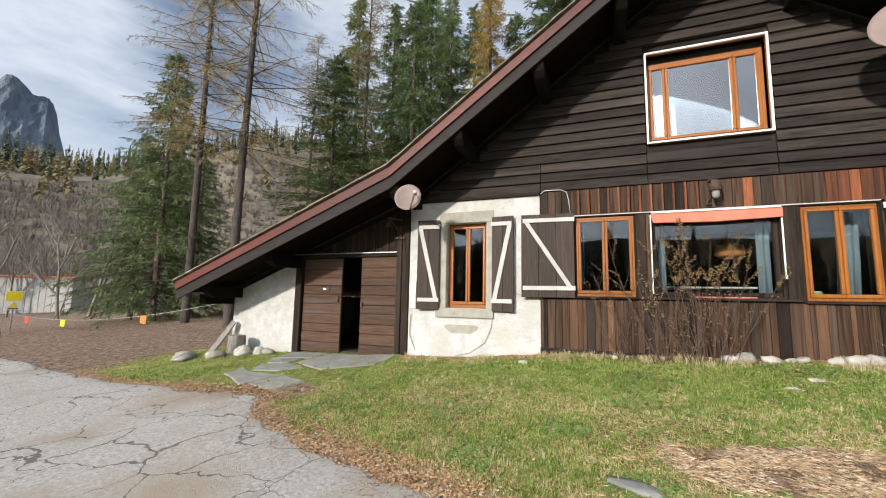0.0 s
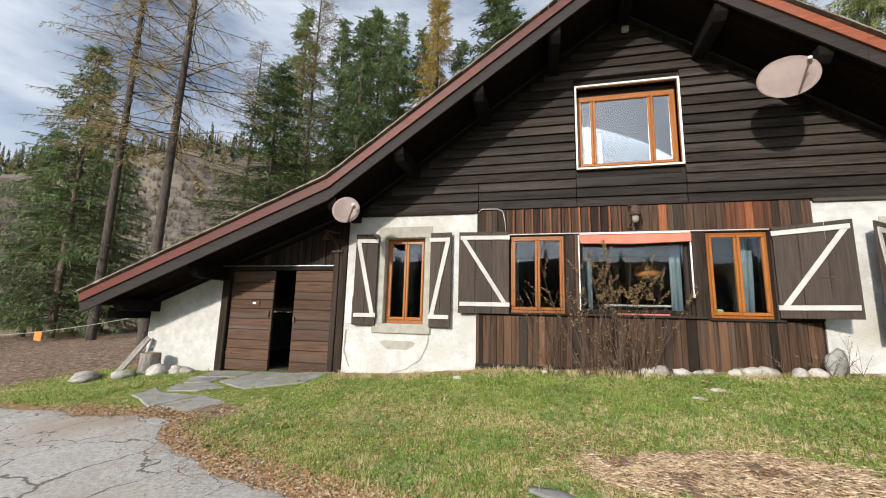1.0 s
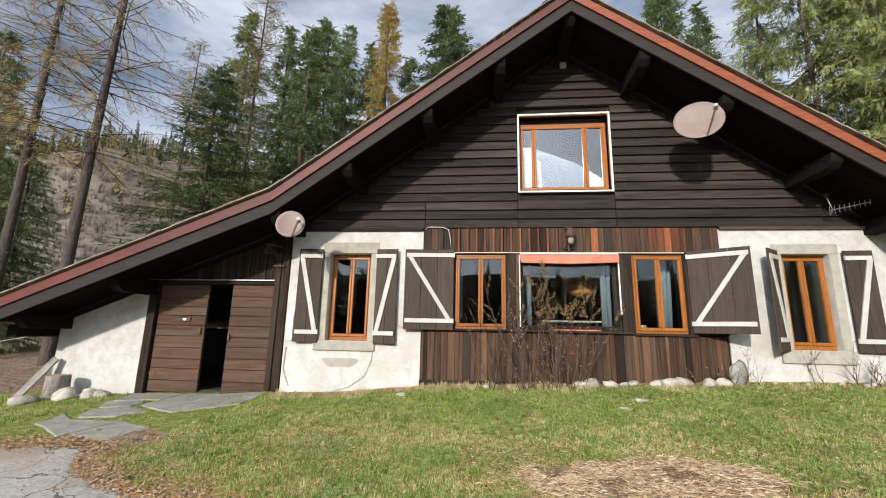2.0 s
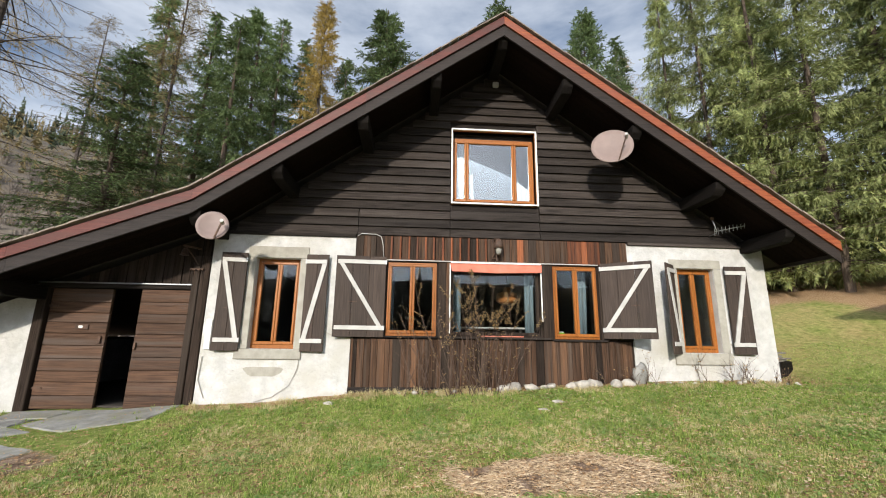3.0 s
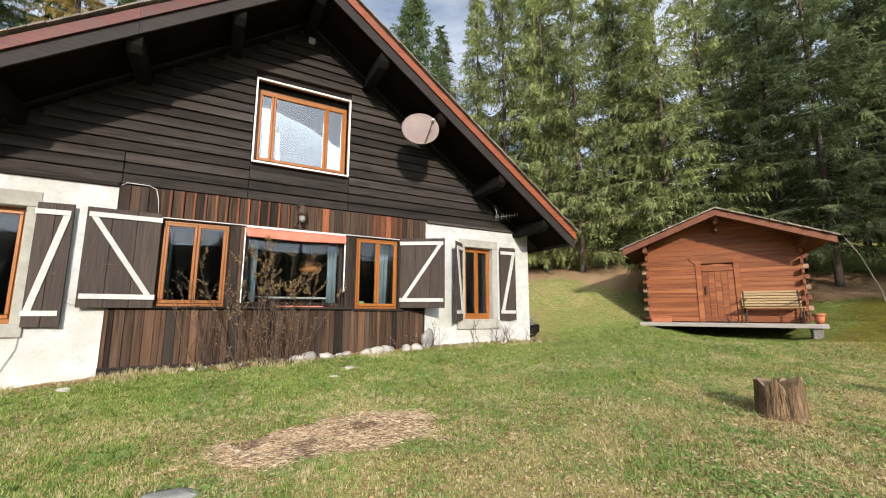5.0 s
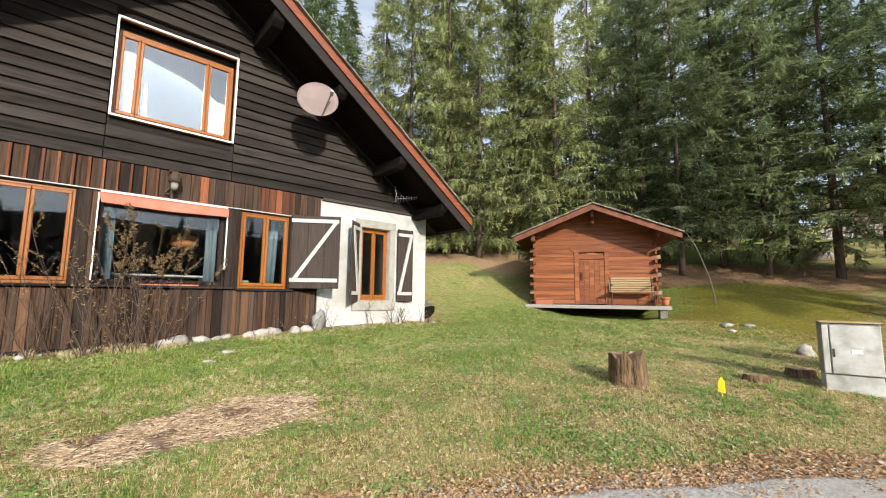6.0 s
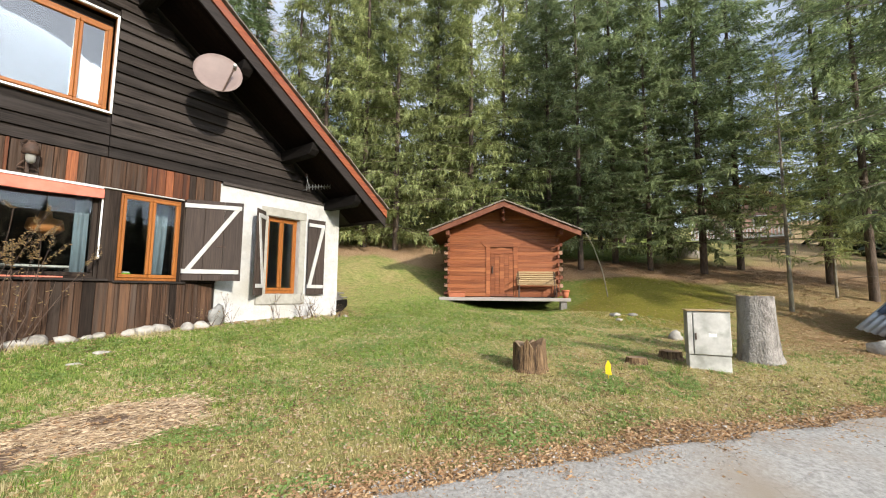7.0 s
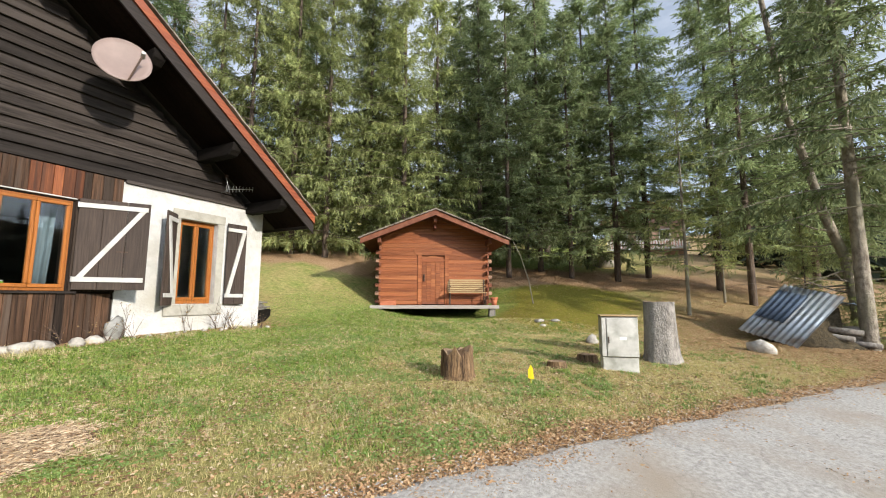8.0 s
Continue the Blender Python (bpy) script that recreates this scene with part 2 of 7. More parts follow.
M_needle = leaf_material("spruce needles", (0.175, 0.215, 0.08), (0.42, 0.45, 0.19), 0.25, 0.5, 0.3)
M_needle_mid = leaf_material("blue green spruce needles", (0.145, 0.195, 0.090), (0.37, 0.43, 0.21), 0.25, 0.5, 0.3)
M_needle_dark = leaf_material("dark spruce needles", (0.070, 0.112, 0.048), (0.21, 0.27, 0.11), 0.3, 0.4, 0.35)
M_larch = leaf_material("yellow larch needles", (0.42, 0.31, 0.12), (0.24, 0.20, 0.12), 0.3, 0.4)
M_goldlarch = leaf_material("golden larch needles", (0.60, 0.42, 0.11), (0.38, 0.30, 0.12), 0.2, 0.45, 0.25)
M_shrubleaf = leaf_material("autumn shrub leaves", (0.33, 0.21, 0.09), (0.19, 0.15, 0.075), 0.2, 0.3)
M_grass = leaf_material("short lawn grass", (0.045, 0.125, 0.014), (0.50, 0.60, 0.16), 0.0, 0.35)


def patchy(m, dry, scale=0.9):
    """Turns the leaf colour towards dry in cloudy patches over the ground."""
    N, L = m.node_tree.nodes, m.node_tree.links
    hsv = next(n for n in N if n.type == "HUE_SAT")
    src = hsv.inputs["Color"].links[0].from_socket
    tc, nz, mr, mx = N.new("ShaderNodeTexCoord"), N.new("ShaderNodeTexNoise"), N.new("ShaderNodeMapRange"), N.new("ShaderNodeMix")
    nz.inputs["Scale"].default_value, nz.inputs["Detail"].default_value = scale, 7
    mr.inputs["From Min"].default_value, mr.inputs["From Max"].default_value = 0.45, 0.60
    mx.data_type = "RGBA"
    mx.inputs["B"].default_value = (*dry, 1)
    L.new(tc.outputs["Object"], nz.inputs["Vector"])
    sep, slope = N.new("ShaderNodeSeparateXYZ"), N.new("ShaderNodeMath")
    L.new(tc.outputs["Object"], sep.inputs[0])
    slope.operation = "MULTIPLY_ADD"
    slope.inputs[1].default_value, slope.inputs[2].default_value = -0.060, 0.27
    L.new(sep.outputs[1], slope.inputs[0])
    tot = N.new("ShaderNodeMath")
    L.new(nz.outputs["Fac"], tot.inputs[0])
    L.new(slope.outputs[0], tot.inputs[1])
    L.new(tot.outputs[0], mr.inputs["Value"])
    L.new(mr.outputs[0], mx.inputs["Factor"])
    L.new(src, mx.inputs["A"])
    L.new(mx.outputs["Result"], hsv.inputs["Color"])


patchy(M_grass, (0.56, 0.47, 0.22), 1.3)
M_leaflitter = leaf_material("fallen leaves", (0.27, 0.14, 0.062), (0.56, 0.38, 0.21), 0.0, 0.1)


# ---- building helpers ----
def part(name, bm, mat, parent=None, label="", smooth=False):
    me = bpy.data.meshes.new(name)
    bm.to_mesh(me)
    bm.free()
    me.materials.append(mat)
    if smooth:
        me.polygons.foreach_set("use_smooth", [True] * len(me.polygons))
    ob = new(name, me)
    if parent:
        ob.parent = parent
    if label:
        ob["label"] = label
    return ob


def raw(name, verts, faces, mat, parent=None, label="", smooth=False):
    me = bpy.data.meshes.new(name)
    me.from_pydata(verts, [], faces)
    me.materials.append(mat)
    if smooth:
        me.polygons.foreach_set("use_smooth", [True] * len(me.polygons))
    ob = new(name, me)
    if parent:
        ob.parent = parent
    if label:
        ob["label"] = label
    return ob


def thing(name, m, label, category, group="", kind=""):
    ob = new(name)
    ob.matrix_basis = m
    ob.empty_display_size = 0.1
    return tagged(ob, label, category, group, kind)


def setting(ob, label, category):
    return tagged(ob, label, category, "", "structure")


def bx(bm, x0, x1, y0, y1, z0, z1, bev=0.0):
    r = bmesh.ops.create_cube(bm, size=1)["verts"]
    for v in r:
        v.co = Vector(((x0 + x1) / 2 + v.co.x * (x1 - x0), (y0 + y1) / 2 + v.co.y * (y1 - y0), (z0 + z1) / 2 + v.co.z * (z1 - z0)))
    if bev:
        edges = list({e for v in r for e in v.link_edges})
        bmesh.ops.bevel(bm, geom=edges, offset=bev, segments=1, affect="EDGES")
    return bm


def box(x0, x1, y0, y1, z0, z1, bev=0.0):
    return bx(bmesh.new(), x0, x1, y0, y1, z0, z1, bev)


def bar(bm, p, q, w, h, bev=0.0, up=(0, 0, 1)):
    """A squared timber from p to q, w wide and h high."""
    p, q = Vector(p), Vector(q)
    d = q - p
    z = d.normalized()
    x = z.cross(Vector(up))
    if x.length < 1e-4:
        x = Vector((1, 0, 0))
    x.normalize()
    y = x.cross(z)
    r = bmesh.ops.create_cube(bm, size=1)["verts"]
    for v in r:
        c = v.co.copy()
        v.co = p + z * (c.z + 0.5) * d.length + x * c.x * w + y * c.y * h
    if bev:
        bmesh.ops.bevel(bm, geom=list({e for v in r for e in v.link_edges}), offset=bev, segments=1, affect="EDGES")
    return bm


def tube(bm, pts, radii, n=8, cap=True):
    """A round, tapering tube through the points."""
    pts = [Vector(p) for p in pts]
    if isinstance(radii, (int, float)):
        radii = [radii] * len(pts)
    rings = []
    for i, p in enumerate(pts):
        d = (pts[min(i + 1, len(pts) - 1)] - pts[max(i - 1, 0)]).normalized()
        a = d.orthogonal().normalized() if abs(d.z) < 0.99 else Vector((1, 0, 0))
        if abs(d.z) < 0.99:
            a = d.cross(Vector((0, 0, 1))).normalized()
        b = d.cross(a).normalized()
        rings.append([bm.verts.new(p + (a * math.cos(k * 2 * math.pi / n) + b * math.sin(k * 2 * math.pi / n)) * radii[i]) for k in range(n)])
    for r0, r1 in zip(rings, rings[1:]):
        for k in range(n):
            bm.faces.new((r0[k], r0[(k + 1) % n], r1[(k + 1) % n], r1[k]))
    if cap:
        bm.faces.new(rings[0][::-1])
        bm.faces.new(rings[-1])
    return bm


def prism(outline, y0, y1):
    """An upright outline of (x, z) given a thickness from y0 to y1."""
    bm = bmesh.new()
    a = [bm.verts.new((x, y0, z)) for x, z in outline]
    b = [bm.verts.new((x, y1, z)) for x, z in outline]
    bm.faces.new(a)
    bm.faces.new(b[::-1])
    for i in range(len(a)):
        j = (i + 1) % len(a)
        bm.faces.new((a[j], a[i], b[i], b[j]))
    bmesh.ops.recalc_face_normals(bm, faces=bm.faces)
    return bm


def stone(bm, c, s, seed, squash=0.7):
    """An uneven field stone."""
    r = bmesh.ops.create_icosphere(bm, subdivisions=2, radius=1)["verts"]
    for v in r:
        k = 1 + 0.55 * noise.noise(v.co * 1.2 + Vector((seed * 7.1, seed * 3.3, 0))) + 0.22 * noise.noise(v.co * 3.1 + Vector((seed, 0, 5)))
        v.co = Vector((c[0] + v.co.x * k * s[0], c[1] + v.co.y * k * s[1], c[2] + v.co.z * k * s[2] * squash))
    return bm


# ---- ground ----
def smooth(a, b, v):
    k = min(1, max(0, (v - a) / (b - a)))
    return k * k * (3 - 2 * k)


EDGE = [(-60, 12), (-13.3, 5.6), (-8.8, 4.75), (-5.9, 4.5), (-4.5, 4.55), (-3.9, 3.85), (-2.55, 3.25), (-1.2, 2.8), (1.0, 2.05), (2.3, 1.55), (3.1, 1.1), (4.1, 0.42), (5.4, -0.45), (7.7, -2.1), (9.8, -3.7), (14, -6.6), (40, -22)]


def road_edge(x):
    for (x0, y0), (x1, y1) in zip(EDGE, EDGE[1:]):
        if x <= x1:
            k = (x - x0) / (x1 - x0)
            return y0 + (y1 - y0) * k
    return EDGE[-1][1]


def hill_angle(az):
    """How steeply the far hillside rises, in degrees, by bearing from the lawn."""
    pts = [(-180, 8), (-110, 7), (-75, 11), (-62, 12.5), (-55, 15), (-46, 18.5), (-30, 19), (0, 18), (35, 14), (60, 9), (90, 5.5), (120, 5), (180, 8)]
    for (a0, e0), (a1, e1) in zip(pts, pts[1:]):
        if az <= a1:
            return e0 + (e1 - e0) * smooth(a0, a1, az)
    return 3


def ground_z(x, y):
    r = math.hypot(x, y)
    near = 0.04 * x + 0.07 * y
    lim = 1.0 if r < 30 else 30 / r
    z = near * lim
    z += 0.12 * math.exp(-((y - 7.3) / 1.0) ** 2) * smooth(-2.6, -0.6, x) * (1 - smooth(5.0, 8.0, x))
    d = 0.86 * x + 0.51 * y
    bank = 0.17 * max(0, min(d, 40) - 11) * smooth(4, 9, x)
    hut = math.exp(-(((x - 13.2) / 2.6) ** 2 + ((y - 5.9) / 2.6) ** 2))
    z += bank * (1 - 0.95 * min(1, hut * 1.25)) - 0.15 * hut
    z += 0.45 * smooth(8.2, 12.5, y) * smooth(6.5, 9.0, x) * (1 - min(1, hut * 1.2))
    z -= 1.0 * smooth(7.75, 8.3, y) * smooth(17.4, 16.8, y) * smooth(-8.4, -7.9, x) * smooth(7.1, 6.6, x)
    if r > 40:
        s = smooth(40, 260, r)
        z += min(r, 420) * math.tan(radians(hill_angle(math.degrees(math.atan2(x, y))))) * s
        z += s * 9 * noise.noise(Vector((x / 60, y / 60, 0)))
    z += 0.035 * noise.noise(Vector((x * 0.7, y * 0.7, 3))) + 0.012 * noise.noise(Vector((x * 2.7, y * 2.7, 5)))
    return z


def zones(x, y):
    """Bare soil, leaf litter, dry grass and moss at a place, 0 to 1 each."""
    w = noise.noise(Vector((x * 0.5, y * 0.5, 9))) * 0.8 + noise.noise(Vector((x * 1.9, y * 1.9, 2))) * 0.35
    soil = smooth(-8.6, -10.0, x + w * 0.9 - 0.35 * max(0, y - 7)) if x < 0 else 0
    soil = max(soil, smooth(1.05, 0.75, math.hypot((x - 1.4) / 1.15, (y - 3.85) / 0.5) + w * 0.6))
    road_gap = y - road_edge(x)
    litter = smooth(0.45, 0.05, road_gap + w * 0.45) * smooth(-8.2, -7.2, road_gap + w * 0.45)
    d = 0.86 * x + 0.51 * y
    litter = max(litter, smooth(15.8, 18.5, d + w * 1.5) * smooth(6, 9, x) * (1 - smooth(20, 23, d + w)))
    litter = max(litter, 0.55 * smooth(9.5, 12, x + w) * smooth(1.5, -2.0, y + w))
    litter = max(litter, smooth(6.95, 7.3, y + w * 0.2) * smooth(-4.2, -3.6, x) * smooth(9.0, 7.0, x) * 0.8)
    soil = max(soil, 0.8 * smooth(1.1, 0.6, math.hypot((x + 4.5) / 1.1, (y - 4.75) / 0.6) + w * 0.4))
    dry = 0.55 * smooth(5.2, 2.0, y + w * 1.2) + 0.25 * w + 0.5 * smooth(7.4, 8.2, y) * smooth(6.8, 7.6, x)
    if math.hypot(x, y) > 45 and x < 30:
        litter, dry = max(litter, 0.55 + 0.4 * w), 0.6
    moss = smooth(3.2, 1.2, math.hypot((x - 15.8) / 2.0, (y - 2.0) / 1.0) + w)
    return soil, litter, max(0, min(1, dry)), moss


def ground_material():
    m = bpy.data.materials.new("meadow and soil")
    m.use_nodes = True
    N, L = m.node_tree.nodes, m.node_tree.links
    b = N["Principled BSDF"]
    b.inputs["Roughness"].default_value = 0.95
    b.inputs["Specular IOR Level"].default_value = 0.15
    tc = N.new("ShaderNodeTexCoord")

    def nz(scale, detail=6):
        n = N.new("ShaderNodeTexNoise")
        n.inputs["Scale"].default_value, n.inputs["Detail"].default_value, n.inputs["Roughness"].default_value = scale, detail, 0.65
        L.new(tc.outputs["Object"], n.inputs["Vector"])
        return n.outputs["Fac"]

    def ramp(fac, *stops):
        r = N.new("ShaderNodeValToRGB")
        els = r.color_ramp.elements
        els[0].position, els[0].color = stops[0][0], (*stops[0][1], 1)
        els[1].position, els[1].color = stops[-1][0], (*stops[-1][1], 1)
        for p, c in stops[1:-1]:
            els.new(p).color = (*c, 1)
        L.new(fac, r.inputs["Fac"])
        return r.outputs["Color"]

    def mixed(fac, a, c):
        x = N.new("ShaderNodeMix")
        x.data_type = "RGBA"
        L.new(fac, x.inputs["Factor"])
        L.new(a, x.inputs["A"])
        L.new(c, x.inputs["B"])
        return x.outputs["Result"]

    def edged(value, n):
        """A zone's mask with a ragged rim."""
        a = N.new("ShaderNodeMath")
        a.operation = "MULTIPLY_ADD"
        L.new(n, a.inputs[0])
        a.inputs[1].default_value = 0.9
        L.new(value, a.inputs[2])
        r = N.new("ShaderNodeMapRange")
        r.inputs["From Min"].default_value, r.inputs["From Max"].default_value = 0.72, 1.12
        L.new(a.outputs[0], r.inputs["Value"])
        return r.outputs[0]

    za, zb = N.new("ShaderNodeAttribute"), N.new("ShaderNodeAttribute")
    za.attribute_name, zb.attribute_name = "zone", "zone_b"
    sa, sb = N.new("ShaderNodeSeparateColor"), N.new("ShaderNodeSeparateColor")
    L.new(za.outputs["Color"], sa.inputs[0])
    L.new(zb.outputs["Color"], sb.inputs[0])
    fine, mid, big = nz(55, 8), nz(9, 8), nz(1.6, 6)
    green = ramp(mid, (0.30, (0.085, 0.125, 0.024)), (0.5, (0.19, 0.24, 0.055)), (0.72, (0.36, 0.36, 0.12)))
    dry = ramp(mid, (0.3, (0.22, 0.185, 0.065)), (0.7, (0.46, 0.37, 0.17)))
    litter = ramp(fine, (0.30, (0.14, 0.080, 0.042)), (0.5, (0.34, 0.215, 0.12)), (0.70, (0.56, 0.42, 0.27)))
    soil = ramp(mid, (0.32, (0.095, 0.062, 0.042)), (0.52, (0.25, 0.175, 0.125)), (0.70, (0.47, 0.36, 0.27)))
    moss = ramp(mid, (0.3, (0.14, 0.14, 0.02)), (0.7, (0.26, 0.22, 0.04)))
    c = mixed(edged(sa.outputs[2], big), green, dry)
    c = mixed(edged(sb.outputs[0], mid), c, moss)
    c = mixed(edged(sa.outputs[1], mid), c, litter)
    c = mixed(edged(sa.outputs[0], mid), c, soil)
    far = ramp(nz(0.12, 8), (0.35, (0.095, 0.082, 0.068)), (0.5, (0.15, 0.125, 0.10)), (0.65, (0.19, 0.165, 0.11)))
    c = mixed(sb.outputs[1], c, far)
    grain = N.new("ShaderNodeMapRange")
    grain.inputs["To Min"].default_value, grain.inputs["To Max"].default_value = 0.3, 1.8
    L.new(fine, grain.inputs["Value"])
    hv = N.new("ShaderNodeHueSaturation")
    L.new(grain.outputs[0], hv.inputs["Value"])
    L.new(c, hv.inputs["Color"])
    L.new(hv.outputs[0], b.inputs["Base Color"])
    s = N.new("ShaderNodeMath")
    L.new(fine, s.inputs[0])
    L.new(mid, s.inputs[1])
    bp = N.new("ShaderNodeBump")
    bp.inputs["Strength"].default_value, bp.inputs["Distance"].default_value = 0.8, 0.05
    L.new(s.outputs[0], bp.inputs["Height"])
    L.new(bp.outputs[0], b.inputs["Normal"])
    return m


M_ground = ground_material()
RADII = [0.0, 0.5] + [0.5 * 1.0265 ** k for k in range(1, 320)]
NA = 300
gv = [(0, 0, ground_z(0, 0))]
for r in RADII[1:]:
    for k in range(NA):
        a = 2 * math.pi * k / NA
        x, y = r * math.sin(a), r * math.cos(a)
        gv.append((x, y, ground_z(x, y)))
gf = [(0, 1 + (k + 1) % NA, 1 + k) for k in range(NA)]
for i in range(len(RADII) - 2):
    o = 1 + i * NA
    gf += [(o + k, o + (k + 1) % NA, o + NA + (k + 1) % NA, o + NA + k) for k in range(NA)]
ground = setting(raw("ground", gv, gf, M_ground, smooth=True), "sloping lawn and meadow with bare soil and forest litter", "ground")
zc = ground.data.color_attributes.new("zone", "FLOAT_COLOR", "POINT")
zd = ground.data.color_attributes.new("zone_b", "FLOAT_COLOR", "POINT")
za_, zb_ = [], []
for x, y, z in gv:
    s_, l_, d_, m_ = zones(x, y)
    za_ += [s_, l_, d_, 1]
    zb_ += [m_, smooth(34, 55, math.hypot(x, y)) * smooth(25, 5, x), 0, 1]
zc.data.foreach_set("color", za_)
zd.data.foreach_set("color", zb_)


def asphalt_material():
    m = material("cracked asphalt", (0.49, 0.465, 0.43), (0.29, 0.275, 0.25), 28.0, rough=0.95, bump=0.7, depth=0.012, fine=140, vary=0.0, c3=(0.33, 0.275, 0.215), spots=0.8)
    N, L = m.node_tree.nodes, m.node_tree.links
    b = N["Principled BSDF"]
    tc = N.new("ShaderNodeTexCoord")
    wob = N.new("ShaderNodeTexNoise")
    wob.inputs["Scale"].default_value, wob.inputs["Detail"].default_value = 1.4, 5
    L.new(tc.outputs["Object"], wob.inputs["Vector"])
    add = N.new("ShaderNodeMix")
    add.data_type = "VECTOR"
    add.inputs["Factor"].default_value = 0.45
    L.new(tc.outputs["Object"], add.inputs["A"])
    L.new(wob.outputs["Color"], add.inputs["B"])
    vor = N.new("ShaderNodeTexVoronoi")
    vor.feature = "DISTANCE_TO_EDGE"
    vor.inputs["Scale"].default_value = 2.6
    L.new(add.outputs["Result"], vor.inputs["Vector"])
    where = N.new("ShaderNodeTexNoise")
    where.inputs["Scale"].default_value = 0.6
    L.new(tc.outputs["Object"], where.inputs["Vector"])
    wr = N.new("ShaderNodeMapRange")
    wr.inputs["From Min"].default_value, wr.inputs["From Max"].default_value = 0.35, 0.7
    wr.inputs["To Min"].default_value, wr.inputs["To Max"].default_value = -0.001, 0.022
    L.new(where.outputs["Fac"], wr.inputs["Value"])
    lt = N.new("ShaderNodeMath")
    lt.operation = "LESS_THAN"
    L.new(vor.outputs["Distance"], lt.inputs[0])
    L.new(wr.outputs[0], lt.inputs[1])
    old = b.inputs["Base Color"].links[0].from_socket
    mx = N.new("ShaderNodeMix")
    mx.data_type = "RGBA"
    mx.inputs["B"].default_value = (0.075, 0.060, 0.045, 1)
    sc = N.new("ShaderNodeMath")
    sc.operation = "MULTIPLY"
    sep, fade = N.new("ShaderNodeSeparateXYZ"), N.new("ShaderNodeMapRange")
    L.new(tc.outputs["Object"], sep.inputs[0])
    fade.inputs["From Min"].default_value, fade.inputs["From Max"].default_value = 0.0, 2.5
    fade.inputs["To Min"].default_value, fade.inputs["To Max"].default_value = 0.78, 0.15
    L.new(sep.outputs[0], fade.inputs["Value"])
    L.new(fade.outputs[0], sc.inputs[1])
    L.new(lt.outputs[0], sc.inputs[0])
    L.new(sc.outputs[0], mx.inputs["Factor"])
    L.new(old, mx.inputs["A"])
    L.new(mx.outputs["Result"], b.inputs["Base Color"])
    return m


M_asphalt = asphalt_material()
rv, rf = [], []
rx = [-60 + k * 2 for k in range(20)] + [-20 + k * 0.12 for k in range(292)] + [15.2 + k * 2 for k in range(13)]
depths = [0, 0.04, 0.12, 0.4, 0.8, 1.3, 2, 2.8, 3.7, 5, 7]
for x in rx:
    e = road_edge(x) + 0.12 * noise.noise(Vector((x * 1.3, 0, 1))) + 0.07 * noise.noise(Vector((x * 4, 0, 4)))
    for k, d in enumerate(depths):
        y = e - d
        rv.append((x, y, ground_z(x, y) + (-0.03, 0.008, 0.02)[min(k, 2)]))
nd = len(depths)
for i in range(len(rx) - 1):
    for k in range(nd - 1):
        rf.append((i * nd + k, i * nd + k + 1, (i + 1) * nd + k + 1, (i + 1) * nd + k))
road = setting(raw("road", rv, rf, M_asphalt, smooth=True), "old cracked grey asphalt lane with needles along its edge", "road")


# ---- the chalet ----
FY, BACK = 7.5, 17.5
RIDGE, TOP, SLOPE, SLOPE2, KINK = 1.60, 7.60, 0.711, 0.395, -3.60
VERGE = 6.30
EAVE_R, EAVE_L = 7.55, -8.92
THICK = 0.40


def roof_top(x):
    if x >= RIDGE:
        return TOP - SLOPE * (x - RIDGE)
    if x >= KINK:
        return TOP - SLOPE * (RIDGE - x)
    return TOP - SLOPE * (RIDGE - KINK) - SLOPE2 * (KINK - x)


def under(x):
    return roof_top(x) - THICK


chalet = thing("chalet", Matrix.Identity(4), "dark timber and white plaster alpine chalet with red verge boards", "house")


def pierced(name, x0, x1, z0, z1, y0, y1, holes, mat, label=""):
    """A wall panel with square openings cut through it."""
    bm = bmesh.new()
    xs = sorted({x0, x1, *[v for h in holes for v in h[:2]]})
    zs = sorted({z0, z1, *[v for h in holes for v in h[2:]]})
    for xa, xb in zip(xs, xs[1:]):
        for zb, zt in zip(zs, zs[1:]):
            cx, cz = (xa + xb) / 2, (zb + zt) / 2
            if not any(h[0] < cx < h[1] and h[2] < cz < h[3] for h in holes):
                bx(bm, xa, xb, y0, y1, zb, zt)
    bmesh.ops.remove_doubles(bm, verts=bm.verts, dist=0.001)
    seen = {}
    for f in bm.faces:
        c = f.calc_center_median()
        seen.setdefault((round(c.x, 3), round(c.y, 3), round(c.z, 3)), []).append(f)
    bmesh.ops.delete(bm, geom=[f for fs in seen.values() if len(fs) > 1 for f in fs], context="FACES_ONLY")
    return part(name, bm, mat, chalet, label)


W1 = (-2.92, -2.11, 1.34, 3.00)
W2 = (5.26, 6.02, 1.36, 3.00)
C1 = (-0.47, 0.46, 1.60, 2.98)
PW = (0.73, 2.46, 1.63, 2.96)
C2 = (2.73, 3.60, 1.58, 2.98)
UW = (0.745, 2.465, 4.22, 5.80)
pierced("plaster_wall", -3.72, -1.10, -0.4, 3.47, FY, FY + 0.42, [W1], M_plaster, "rough white plaster wall with a flaked patch")
pierced("plaster_wall", 4.25, 7.12, 0.0, 3.46, FY, FY + 0.42, [W2], M_plaster, "rough white plaster wall")
pierced("timber_wall", -1.10, 4.25, -0.1, 3.50, FY + 0.03, FY + 0.36, [C1, PW, C2], M_darkwood_v, "dark boarded wall under the gable")
